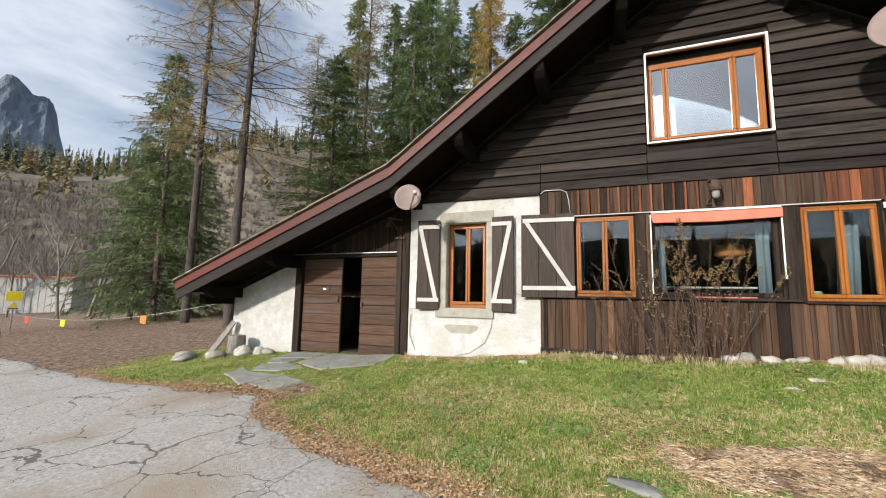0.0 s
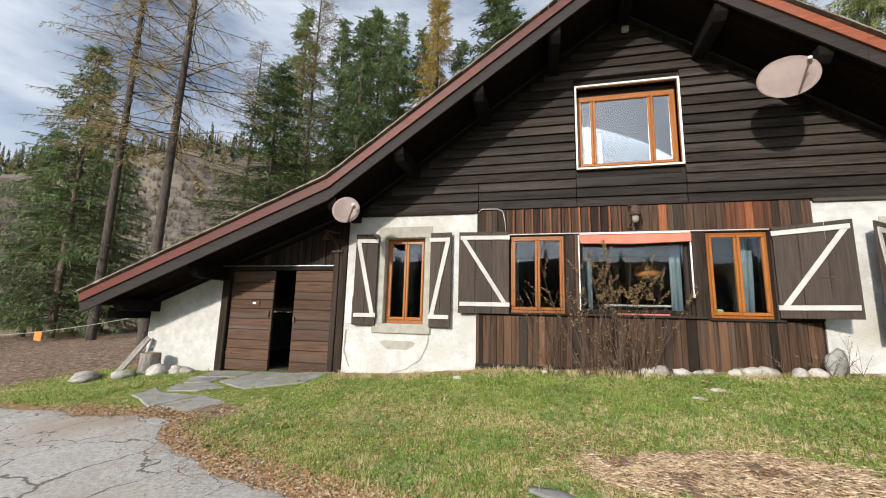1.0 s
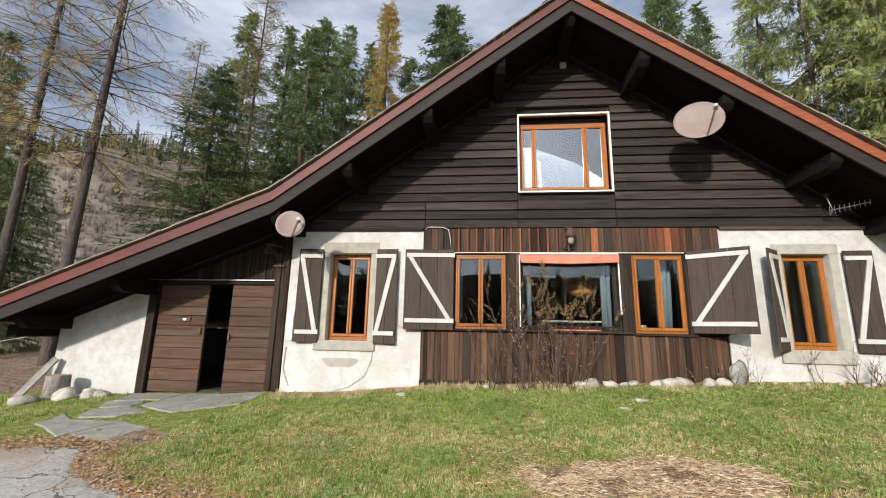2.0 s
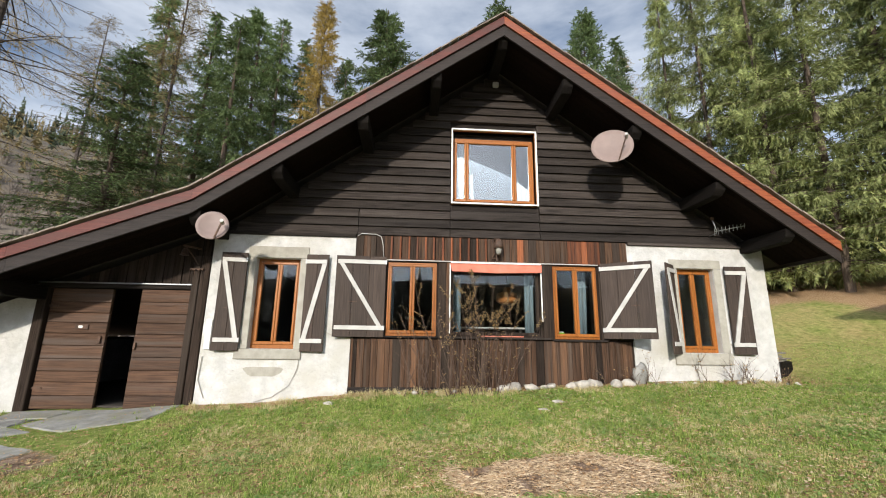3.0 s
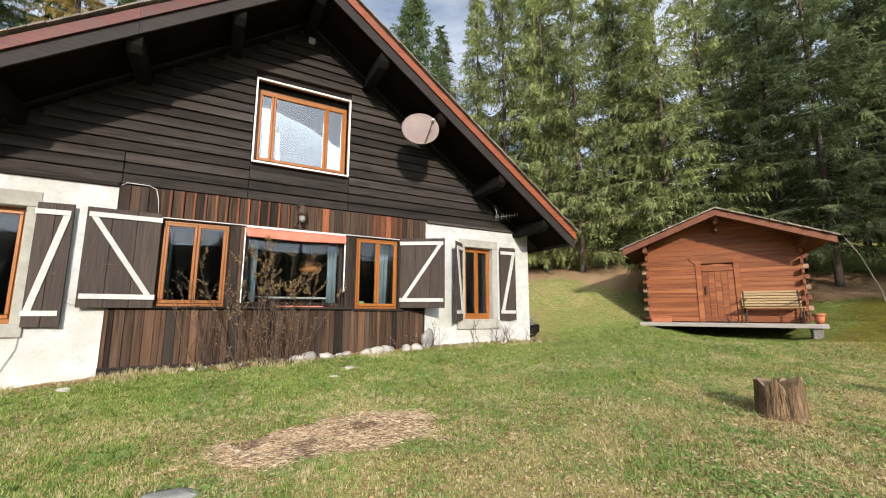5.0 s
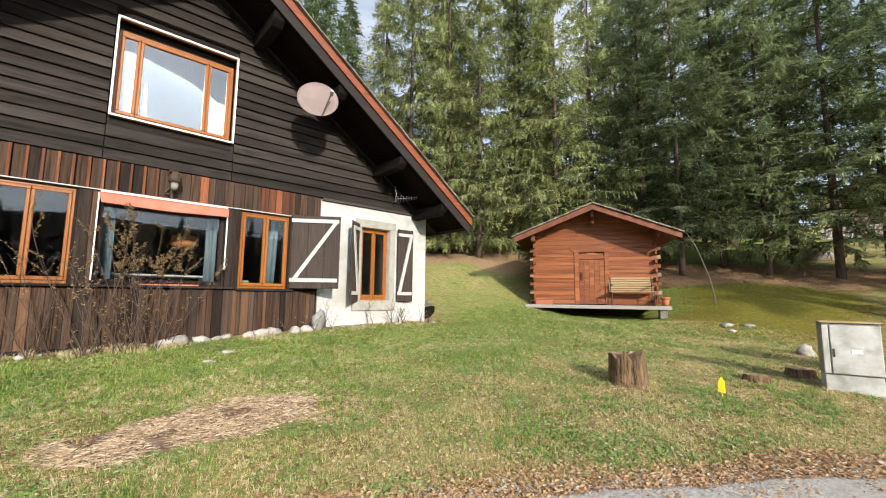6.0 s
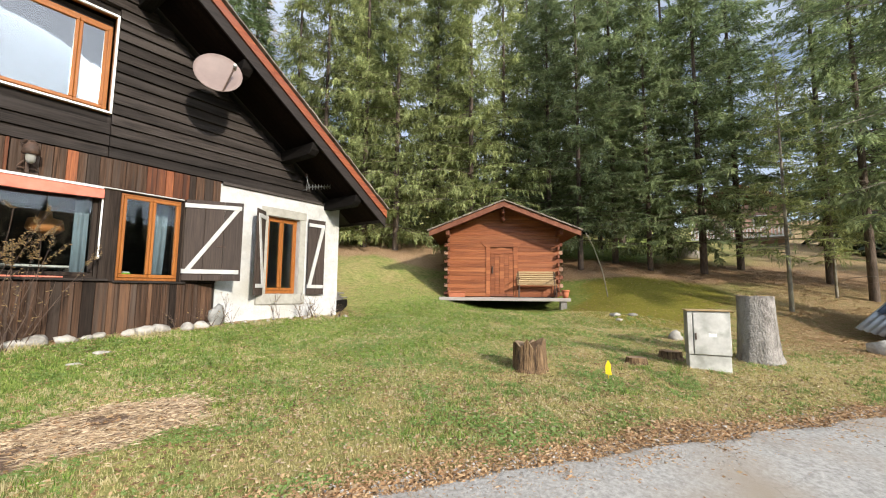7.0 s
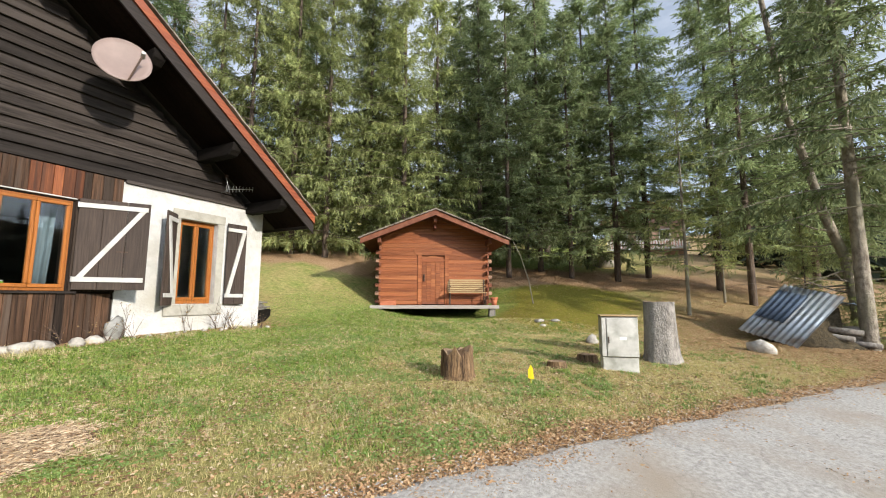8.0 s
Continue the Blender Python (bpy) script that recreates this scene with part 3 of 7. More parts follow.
# the gable's inner wall, with the upper window through it
gz = 3.50
for xa, xb in ((-3.72, -1.1), (-1.1, UW[0]), (UW[0], UW[1]), (UW[1], 4.25), (4.25, 7.1)):
    for zb, zt in ((gz, UW[2]), (UW[2], UW[3]), (UW[3], None)):
        if xa == UW[0] and zb == UW[2]:
            continue
        def capz(x, z):
            lim = under(x) - 0.02
            return lim if z is None else min(z, lim)
        pts = [(xa, min(zb, capz(xa, None))), (xb, min(zb, capz(xb, None))), (xb, capz(xb, zt))]
        if xa < RIDGE < xb and zt is None:
            pts.append((RIDGE, under(RIDGE) - 0.02))
        pts.append((xa, capz(xa, zt)))
        clean = [p for i, p in enumerate(pts) if (abs(p[0] - pts[i - 1][0]) + abs(p[1] - pts[i - 1][1])) > 0.005]
        if len(clean) < 3:
            continue
        part("gable_panel", prism(clean, FY + 0.05, FY + 0.30), M_darkwood_h, chalet)
# side and back walls
part("side_wall", box(6.80, 7.12, FY + 0.43, BACK, 0, 3.3), M_plaster, chalet)
part("side_wall", box(-8.45, -8.15, FY + 0.36, BACK, -0.6, 1.45), M_plaster, chalet)
part("back_wall", box(-8.14, 6.79, BACK - 0.3, BACK, -0.6, 3.3), M_plaster, chalet)
# white wall of the lean-to with a sloping head
part("plaster_wall", prism([(-8.45, -0.6), (-6.62, -0.6), (-6.62, under(-6.62) - 0.02), (-8.45, under(-8.45) - 0.02)], FY, FY + 0.35), M_plaster, chalet, "white plaster wall of the low lean-to")
# boards over the garage door
gx = -6.60
k = 0
while gx < -3.78:
    w = 0.13 + 0.05 * random.random()
    x1 = min(gx + w, -3.76)
    part("board", prism([(gx, 2.47), (x1 - 0.012, 2.47), (x1 - 0.012, under(x1) - 0.02), (gx, under(gx) - 0.02)], FY + 0.02 + 0.01 * (k % 2), FY + 0.07), M_darkwood_v, chalet)
    gx, k = x1, k + 1
part("lintel_beam", bx(bmesh.new(), -6.62, -3.74, FY - 0.02, FY + 0.14, 2.37, 2.46, 0.01), M_darkwood_h, chalet)
part("drip_strip", box(-6.62, -4.0, FY - 0.06, FY - 0.025, 2.445, 2.465), M_metal, chalet, "thin pale metal strip over the garage door")
for x0, x1 in ((-6.61, -6.44), (-4.02, -3.90), (-3.885, -3.73)):
    part("post", box(x0, x1, FY - 0.03, FY + 0.15, -0.2, 2.37 if x1 < -3.9 else 3.0, 0.012), M_darkwood_v, chalet)


def garage_leaf(x0, x1, y, turn=0):
    leaf = part("garage_door", box(x0, x1, y + 0.035, y + 0.06, 0.30, 2.36), M_garage, chalet, "brown boarded garage door leaf standing ajar")
    z = 0.30
    while z < 2.34:
        h = 0.16 + 0.07 * random.random()
        zt = min(z + h, 2.36)
        if 2.36 - zt < 0.08:
            zt = 2.36
        part("board", box(x0, x1, y, y + 0.034, z + 0.004, zt - 0.004, 0.006), M_garage, leaf)
        z = zt
    return leaf


leaf_a = garage_leaf(-6.43, -5.40, FY + 0.06)
leaf_b = garage_leaf(-4.88, -4.03, FY + 0.02)
part("name_plate", box(-5.92, -5.70, FY + 0.035, FY + 0.058, 1.64, 1.72, 0.004), M_iron, leaf_a, "small dark plate with a white label")
part("plate_label", box(-5.86, -5.79, FY + 0.028, FY + 0.034, 1.66, 1.70), M_white, leaf_a, "white label")
part("latch", box(-5.50, -5.45, FY + 0.02, FY + 0.058, 1.40, 1.52, 0.006), M_iron, leaf_a)
part("latch", box(-4.86, -4.82, FY - 0.02, FY + 0.018, 1.30, 1.42, 0.006), M_iron, leaf_b)
for z in (0.62, 2.02):
    part("hinge", box(-6.44, -6.28, FY + 0.045, FY + 0.059, z, z + 0.04), M_iron, leaf_a)
    part("hinge", box(-4.18, -4.02, FY + 0.005, FY + 0.019, z, z + 0.04), M_iron, leaf_b)
# garage room behind: unseen walls, near-black to keep the gap dark
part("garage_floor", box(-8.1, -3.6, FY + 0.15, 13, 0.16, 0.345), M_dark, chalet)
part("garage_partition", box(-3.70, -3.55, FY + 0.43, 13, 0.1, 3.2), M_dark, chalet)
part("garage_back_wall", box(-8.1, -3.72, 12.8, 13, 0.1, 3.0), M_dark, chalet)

# roof: three slopes, each a deck with soffit boards under it
def roof_slab(xa, xb, name):
    za, zb = roof_top(xa), roof_top(xb)
    part(name, prism([(xa, za), (xb, zb), (xb, zb - 0.20), (xa, za - 0.20)], VERGE + 0.06, BACK + 0.8), M_tile, chalet, "weathered tiled roof slope")
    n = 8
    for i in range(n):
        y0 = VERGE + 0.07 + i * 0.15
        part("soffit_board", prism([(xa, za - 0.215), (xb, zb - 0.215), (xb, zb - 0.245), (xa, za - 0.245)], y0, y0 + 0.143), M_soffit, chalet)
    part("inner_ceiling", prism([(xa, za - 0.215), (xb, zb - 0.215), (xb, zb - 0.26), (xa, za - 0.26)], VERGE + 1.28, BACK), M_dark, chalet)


roof_slab(RIDGE, EAVE_R, "roof_slope")
roof_slab(KINK, RIDGE - 0.002, "roof_slope")
roof_slab(EAVE_L, KINK - 0.002, "roof_slope")


def verge(xa, xb, drop0, drop1, y0, y1, mat, label):
    part("verge_board", prism([(xa, roof_top(xa) - drop0), (xb, roof_top(xb) - drop0), (xb, roof_top(xb) - drop1), (xa, roof_top(xa) - drop1)], y0, y1), mat, chalet, label)


for a, b, mat in ((EAVE_L, -6.2, M_fascia), (-6.196, KINK, M_fascia), (KINK + 0.003, -0.9, M_fascia), (-0.897, RIDGE, M_fascia), (RIDGE + 0.003, 4.5, M_fascia_lit), (4.503, EAVE_R, M_fascia_lit)):
    verge(a, b, 0.03, 0.20, VERGE, VERGE + 0.035, mat, "red painted upper verge board")
    verge(a, b, 0.17, 0.42, VERGE + 0.04, VERGE + 0.075, M_verge, "dark brown lower verge board")
# tile ends along the verge
x = EAVE_L - 0.02
while x < EAVE_R:
    step = 0.16 if x >= KINK else 0.19
    x1 = min(x + step, EAVE_R + 0.02)
    if x < RIDGE < x1:
        x1 = RIDGE
    za, zb = roof_top(x), roof_top(x1)
    lift = 0.012 * random.random()
    if x1 - x > 0.03:
        part("roof_tile", prism([(x, za + 0.022 + lift), (x1 - 0.006, zb + 0.022 + lift), (x1 - 0.006, zb + 0.003), (x, za + 0.003)], VERGE - 0.05 - 0.02 * random.random(), VERGE + 0.35), M_tile, chalet)
    x = x1
part("ridge_board", prism([(RIDGE - 0.55, roof_top(RIDGE - 0.55) + 0.045), (RIDGE + 0.06, TOP + 0.05), (RIDGE + 0.10, TOP + 0.13), (RIDGE - 0.5, roof_top(RIDGE - 0.5) + 0.09)], VERGE - 0.02, BACK + 0.8), M_verge, chalet, "dark ridge capping")
# eaves
part("eave_board", box(EAVE_R - 0.02, EAVE_R + 0.02, VERGE + 0.08, BACK + 0.7, roof_top(EAVE_R) - 0.30, roof_top(EAVE_R) - 0.02), M_verge, chalet)
part("eave_board", box(EAVE_L - 0.02, EAVE_L + 0.02, VERGE + 0.08, BACK + 0.7, roof_top(EAVE_L) - 0.22, roof_top(EAVE_L) - 0.02), M_verge, chalet)
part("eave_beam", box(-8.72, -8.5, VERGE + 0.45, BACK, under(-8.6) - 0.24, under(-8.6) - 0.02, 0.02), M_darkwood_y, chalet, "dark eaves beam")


def purlin(x, z, y0, w=0.20, h=0.24, cut=0.14):
    """A purlin end with a rounded nose, running back into the wall."""
    out = [(y0, z + h / 2), (y0, z + h / 2 - 0.05), (y0 + 0.03, z - h / 2 + 0.10), (y0 + cut, z - h / 2 + 0.01), (y0 + cut + 0.1, z - h / 2), (FY + 0.25, z - h / 2), (FY + 0.25, z + h / 2)]
    bm = bmesh.new()
    a = [bm.verts.new((x - w / 2, y, zz)) for y, zz in out]
    b = [bm.verts.new((x + w / 2, y, zz)) for y, zz in out]
    bm.faces.new(a)
    bm.faces.new(b[::-1])
    for i in range(len(a)):
        j = (i + 1) % len(a)
        bm.faces.new((a[j], a[i], b[i], b[j]))
    bmesh.ops.recalc_face_normals(bm, faces=bm.faces)
    bmesh.ops.bevel(bm, geom=[e for e in bm.edges], offset=0.012, segments=1, affect="EDGES")
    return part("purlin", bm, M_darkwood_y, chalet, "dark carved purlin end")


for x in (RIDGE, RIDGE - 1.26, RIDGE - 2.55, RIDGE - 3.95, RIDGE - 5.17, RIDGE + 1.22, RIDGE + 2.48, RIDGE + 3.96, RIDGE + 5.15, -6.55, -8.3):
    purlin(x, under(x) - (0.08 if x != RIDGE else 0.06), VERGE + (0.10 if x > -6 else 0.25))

# horizontal lap siding on the gable
z = 3.50
course = 0
while z < 7.0:
    zt = z + 0.178
    # ends of this course under the roof
    def reach(zz, side):
        if side > 0:
            return min(7.10, RIDGE + (TOP - THICK - 0.01 - zz) / SLOPE)
        return max(-3.72, RIDGE - (TOP - THICK - 0.01 - zz) / SLOPE)
    xl, xr = reach(zt, -1), reach(zt, 1)
    if xr - xl < 0.2:
        break
    if zt > UW[2] - 0.02 and z < UW[3] + 0.02:
        spans = [(xl, UW[0] - 0.045), (UW[1] + 0.045, xr)]
    elif z < UW[2]:
        spans = [(xl, -1.08), (-1.07, 0.70), (0.71, 2.50), (2.51, xr)]
    else:
        spans = [(xl, xr)]
    for xa, xb in spans:
        if xb - xa < 0.05:
            continue
        sk = 0.006 * (random.random() - 0.5)
        zz0, zz1 = z, zt + 0.012
        vs = [(xa, FY - 0.042 + sk, zz0), (xb - 0.003, FY - 0.042 + sk, zz0 + 0.004 * random.random()), (xb - 0.003, FY + 0.008, zz1), (xa, FY + 0.008, zz1),
              (xa, FY + 0.046, zz0), (xb - 0.003, FY + 0.046, zz0), (xb - 0.003, FY + 0.046, zz1), (xa, FY + 0.046, zz1)]
        raw("siding_board", vs, [(0, 1, 2, 3), (5, 4, 7, 6), (4, 5, 1, 0), (3, 2, 6, 7), (4, 0, 3, 7), (1, 5, 6, 2)], M_darkwood_h, chalet)
    z, course = zt, course + 1
part("wall_plate", box(-3.74, -1.10, FY - 0.05, FY + 0.045, 3.44, 3.50, 0.008), M_darkwood_h, chalet)
part("wall_plate", box(4.27, 7.14, FY - 0.05, FY + 0.045, 3.44, 3.50, 0.008), M_darkwood_h, chalet)


def upright_planks(x0, x1, z0, z1, mats, wmin=0.10, wmax=0.16, name="plank"):
    x = x0
    while x < x1 - 0.03:
        w = wmin + (wmax - wmin) * random.random()
        xb = min(x + w, x1)
        if x1 - xb < 0.05:
            xb = x1
        y = FY - 0.012 - 0.014 * random.random()
        part(name, box(x + 0.002, xb - 0.003, y, FY + 0.028, z0 + 0.008 * random.random(), z1 - 0.004, 0.003), random.choice(mats), chalet)
        x = xb


upright_planks(-1.09, -0.55, 3.02, 3.49, [M_plank, M_darkwood_v])
# red boards with narrow battens between
x = -0.55
while x < 1.30:
    part("plank", box(x, x + 0.115, FY - 0.006, FY + 0.028, 3.02, 3.49), random.choice([M_plank, M_darkwood_v, M_plank]), chalet)
    part("batten", box(x + 0.116, x + 0.152, FY - 0.028, FY + 0.028, 3.02, 3.49, 0.003), M_redplank, chalet)
    x += 0.155 + 0.02 * random.random()
upright_planks(x, 2.75, 3.02, 3.49, [M_plank, M_redplank, M_plank, M_darkwood_v])
upright_planks(2.75, 3.70, 3.02, 3.49, [M_redplank, M_redplank, M_redplank, M_plank])
upright_planks(3.70, 4.25, 3.00, 3.49, [M_plank, M_darkwood_v])
upright_planks(-1.09, 4.20, 0.60, 1.545, [M_plank, M_plank, M_plank, M_darkwood_v, M_plank, M_plank, M_tanplank], 0.05, 0.16)
part("bottom_rail", box(-1.10, 0.60, FY - 0.045, FY - 0.028, 0.56, 0.70, 0.006), M_darkwood_h, chalet)
# dark posts between the windows
for x0, x1 in ((-1.09, -0.50), (0.49, 0.705), (2.50, 2.705), (3.63, 4.25)):
    upright_planks(x0, x1, 1.56, 3.0, [M_darkwood_v, M_darkwood_v, M_plank], 0.14, 0.24)


# ---- windows and shutters ----
def casement(parent, x0, x1, z0, z1, y, leaves, fw=0.055, name="window", glass=M_glass):
    """A wooden window with its frame, casements and panes."""
    win = thing_part(parent, name)
    bm = bmesh.new()
    for a in ((x0, x1, z0, z0 + fw * 1.3), (x0, x1, z1 - fw, z1), (x0, x0 + fw, z0 + fw * 1.3, z1 - fw), (x1 - fw, x1, z0 + fw * 1.3, z1 - fw)):
        bx(bm, a[0], a[1], y, y + 0.07, a[2], a[3], 0.006)
    part("window_frame", bm, M_frame, win, "orange varnished wooden frame")
    xs = leaves
    for a, b in zip(xs, xs[1:]):
        s = 0.048
        bm = bmesh.new()
        for q in ((a, b, z0 + fw * 1.3, z0 + fw * 1.3 + s * 1.2), (a, b, z1 - fw - s, z1 - fw), (a, a + s, z0 + fw * 1.3 + s * 1.2, z1 - fw - s), (b - s, b, z0 + fw * 1.3 + s * 1.2, z1 - fw - s)):
            bx(bm, q[0] + 0.002, q[1] - 0.002, y - 0.018, y + 0.045, q[2] + 0.001, q[3] - 0.001, 0.008)
        part("sash", bm, M_frame, win)
        pane = part("pane", box(a + s - 0.01, b - s + 0.01, y + 0.012, y + 0.018, z0 + fw * 1.3 + s * 1.2 - 0.01, z1 - fw - s + 0.01), glass, win)
        pane.visible_shadow = False
    return win


def thing_part(parent, name):
    ob = new(name)
    ob.parent = parent
    ob.empty_display_size = 0.1
    return ob


def stone_surround(w, lz, sz, wide):
    x0, x1, z0, z1 = w
    part("stone_lintel", box(x0 - wide, x1 + wide, FY - 0.015, FY + 0.13, z1 + 0.003, lz, 0.006), M_stone, chalet, "grey stone window surround")
    part("stone_sill", box(x0 - wide - 0.06, x1 + wide, FY - 0.04, FY + 0.15, sz, z0 - 0.003, 0.008), M_stone, chalet)
    for a, b in ((x0 - wide + 0.01, x0 - 0.002), (x1 + 0.002, x1 + wide - 0.01)):
        part("stone_jamb", box(a, b, FY - 0.010, FY + 0.13, z0, z1, 0.005), M_stone, chalet)


stone_surround(W1, 3.22, 1.16, 0.15)
stone_surround(W2, 3.18, 1.14, 0.16)
casement(chalet, W1[0], W1[1], W1[2], W1[3], FY + 0.14, [W1[0] + 0.055, -2.515, W1[1] - 0.055])
casement(chalet, W2[0], W2[1], W2[2], W2[3], FY + 0.12, [W2[0] + 0.05, 5.64, W2[1] - 0.05])
casement(chalet, C1[0], C1[1], C1[2], C1[3], FY + 0.02, [C1[0] + 0.032, 0.0, C1[1] - 0.032], 0.035)
casement(chalet, C2[0], C2[1], C2[2], C2[3], FY + 0.02, [C2[0] + 0.032, 3.17, C2[1] - 0.032], 0.035)
casement(chalet, UW[0], UW[1], UW[2], UW[3] - 0.10, FY + 0.16, [UW[0] + 0.055, 1.05, 2.05, UW[1] - 0.055], 0.06, "window", M_glass_coated)
part("window_head", box(UW[0], UW[1], FY + 0.17, FY + 0.24, UW[3] - 0.098, UW[3] - 0.002), M_darkwood_h, chalet)
# white trim round the upper window
bm = bmesh.new()
t = 0.028
for q in ((UW[0] - t, UW[1] + t, UW[3], UW[3] + t), (UW[0] - t, UW[1] + t, UW[2] - t, UW[2]), (UW[0] - t, UW[0], UW[2], UW[3]), (UW[1], UW[1] + t, UW[2], UW[3])):
    bx(bm, q[0], q[1], FY - 0.048, FY - 0.006, q[2], q[3])
part("window_trim", bm, M_white, chalet, "thin white trim round the upper window")
bm = bmesh.new()
for q in ((UW[0] - t, UW[1] + t, UW[3], UW[3] + t), (UW[0] - t, UW[1] + t, UW[2] - t, UW[2]), (UW[0] - t, UW[0], UW[2], UW[3]), (UW[1], UW[1] + t, UW[2], UW[3])):
    bx(bm, q[0], q[1], FY - 0.003, FY + 0.155, q[2], q[3])
part("window_reveal", bm, M_frame, chalet, "brown wooden window reveal")
# large fixed pane
pane = part("picture_pane", box(PW[0] + 0.05, PW[1] - 0.05, FY + 0.10, FY + 0.108, PW[2] + 0.05, PW[3] - 0.05), M_glass, chalet, "large fixed glass pane")
pane.visible_shadow = False
bm = bmesh.new()
for q in ((PW[0], PW[1], PW[2], PW[2] + 0.06), (PW[0], PW[1], PW[3] - 0.06, PW[3]), (PW[0], PW[0] + 0.06, PW[2] + 0.06, PW[3] - 0.06), (PW[1] - 0.06, PW[1], PW[2] + 0.06, PW[3] - 0.06)):
    bx(bm, q[0], q[1], FY + 0.07, FY + 0.14, q[2], q[3], 0.006)
part("picture_frame_wood", bm, M_darkwood_v, chalet)
part("awning_roll", prism([(PW[0] - 0.02, 2.97), (PW[1] + 0.02, 2.97), (PW[1] + 0.02, 2.83), (1.6, 2.80), (PW[0] + 0.02, 2.82)], FY - 0.10, FY - 0.035), M_pinkcloth, chalet, "rolled salmon pink awning over the picture window")
part("awning_lip", box(PW[0], PW[1], FY - 0.12, FY - 0.035, 2.972, 2.99), M_white, chalet)
for x0, zb in ((PW[0] - 0.025, 1.66), (PW[1] + 0.01, 1.95)):
    part("awning_guide", box(x0, x0 + 0.018, FY - 0.05, FY - 0.03, zb, 2.97), M_white, chalet)
part("awning_weight", box(PW[1] + 0.005, PW[1] + 0.035, FY - 0.06, FY - 0.03, 1.90, 1.96, 0.005), M_white, chalet)
for x0, x1, zt, mat in ((C1[0] - 0.1, C1[1] + 0.04, 1.60, M_darkwood_h), (PW[0] - 0.08, PW[1] + 0.16, 1.60, M_darkwood_h), (C2[0] - 0.05, C2[1] + 0.12, 1.575, M_darkwood_h)):
    part("window_sill", box(x0, x1, FY - 0.07, FY + 0.02, zt - 0.035, zt, 0.006), mat, chalet)
part("red_sill", box(1.30, 2.10, FY - 0.075, FY + 0.06, 1.603, 1.625, 0.004), M_pinkcloth, chalet, "faded red sill strip")
# long white rail over the windows
part("white_rail", box(-0.52, 3.62, FY - 0.055, FY - 0.030, 3.003, 3.02, 0.003), M_brace, chalet, "thin white rail over the windows")
part("wall_cable", tube(bmesh.new(), [(-0.55, FY - 0.045, 3.02), (-0.58, FY - 0.045, 3.30), (-0.62, FY - 0.045, 3.46), (-0.72, FY - 0.05, 3.505), (-1.0, FY - 0.05, 3.51), (-1.07, FY - 0.045, 3.46)], 0.008, 6), M_brace, chalet, "white cable loop", True)


def shutter(hinge, width, z0, z1, angle, hinge_right, boards=3, label="dark brown boarded shutter with pale Z brace, folded open"):
    """A boarded shutter that hangs on a window's side; angle 0 lies flat on the wall."""
    s = 1 if hinge_right else -1
    h = z1 - z0
    m = pose(hinge[0], hinge[1], z0, 0, 0, s * angle)
    sh = thing("shutter", m, label, "shutter", "shutters of the chalet")
    d = -s
    w = width / boards
    for i in range(boards):
        a, b = sorted((d * i * w, d * (i + 1) * w))
        part("board", box(a + 0.002, b - 0.002, -0.028, 0, 0, h, 0.004), M_shutter, sh)
    lo, hi = h * 0.085, h * 0.90
    for zz in (lo, hi):
        a, b = sorted((d * 0.005, d * (width - 0.03)))
        part("cross_brace", box(a, b, -0.052, -0.029, zz, zz + 0.075, 0.003), M_brace, sh)
    p, q = (d * (0.09 if boards > 2 else 0.06), lo + 0.075), (d * (width - (0.10 if boards > 2 else 0.07)), hi)
    wd = 0.042
    part("diagonal_brace", prism([(p[0] - wd, p[1]), (p[0] + wd, p[1]), (q[0] + wd, q[1]), (q[0] - wd, q[1])], -0.050, -0.029), M_brace, sh)
    for zz in (lo + 0.03, hi + 0.03):
        part("hinge_pin", tube(bmesh.new(), [(d * 0.0, -0.04, zz - 0.03), (0, -0.04, zz + 0.05)], 0.012, 6), M_metal, sh)
    a, b = sorted((d * width * 0.55, d * width * 0.72))
    part("latch", box(a, b, -0.042, -0.029, h * 0.42, h * 0.42 + 0.018), M_iron, sh)
    return sh


shutter((-3.05, FY - 0.05), 0.46, 1.30, 3.07, 4, True, 2)
shutter((-1.98, FY - 0.05), 0.42, 1.30, 3.07, 4, False, 2)
shutter((-0.50, FY - 0.06), 0.92, 1.57, 3.06, 3, True, 3)
shutter((3.65, FY - 0.06), 0.92, 1.60, 3.03, 33, False, 3, "dark brown boarded shutter with pale Z brace, swung half open")
shutter((5.14, FY - 0.05), 0.44, 1.34, 3.05, 40, True, 2, "narrow dark shutter with pale Z brace, standing half open")
shutter((6.20, FY - 0.05), 0.44, 1.34, 3.05, 4, False, 2)

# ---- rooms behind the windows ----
# Unseen room box in near-black, so the panes look into darkness.
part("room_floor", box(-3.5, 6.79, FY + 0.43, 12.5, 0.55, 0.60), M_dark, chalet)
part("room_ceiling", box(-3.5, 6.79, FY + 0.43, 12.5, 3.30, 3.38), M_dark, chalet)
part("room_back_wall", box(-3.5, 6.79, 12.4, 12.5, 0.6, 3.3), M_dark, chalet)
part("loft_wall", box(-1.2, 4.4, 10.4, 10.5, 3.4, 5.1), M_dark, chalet)


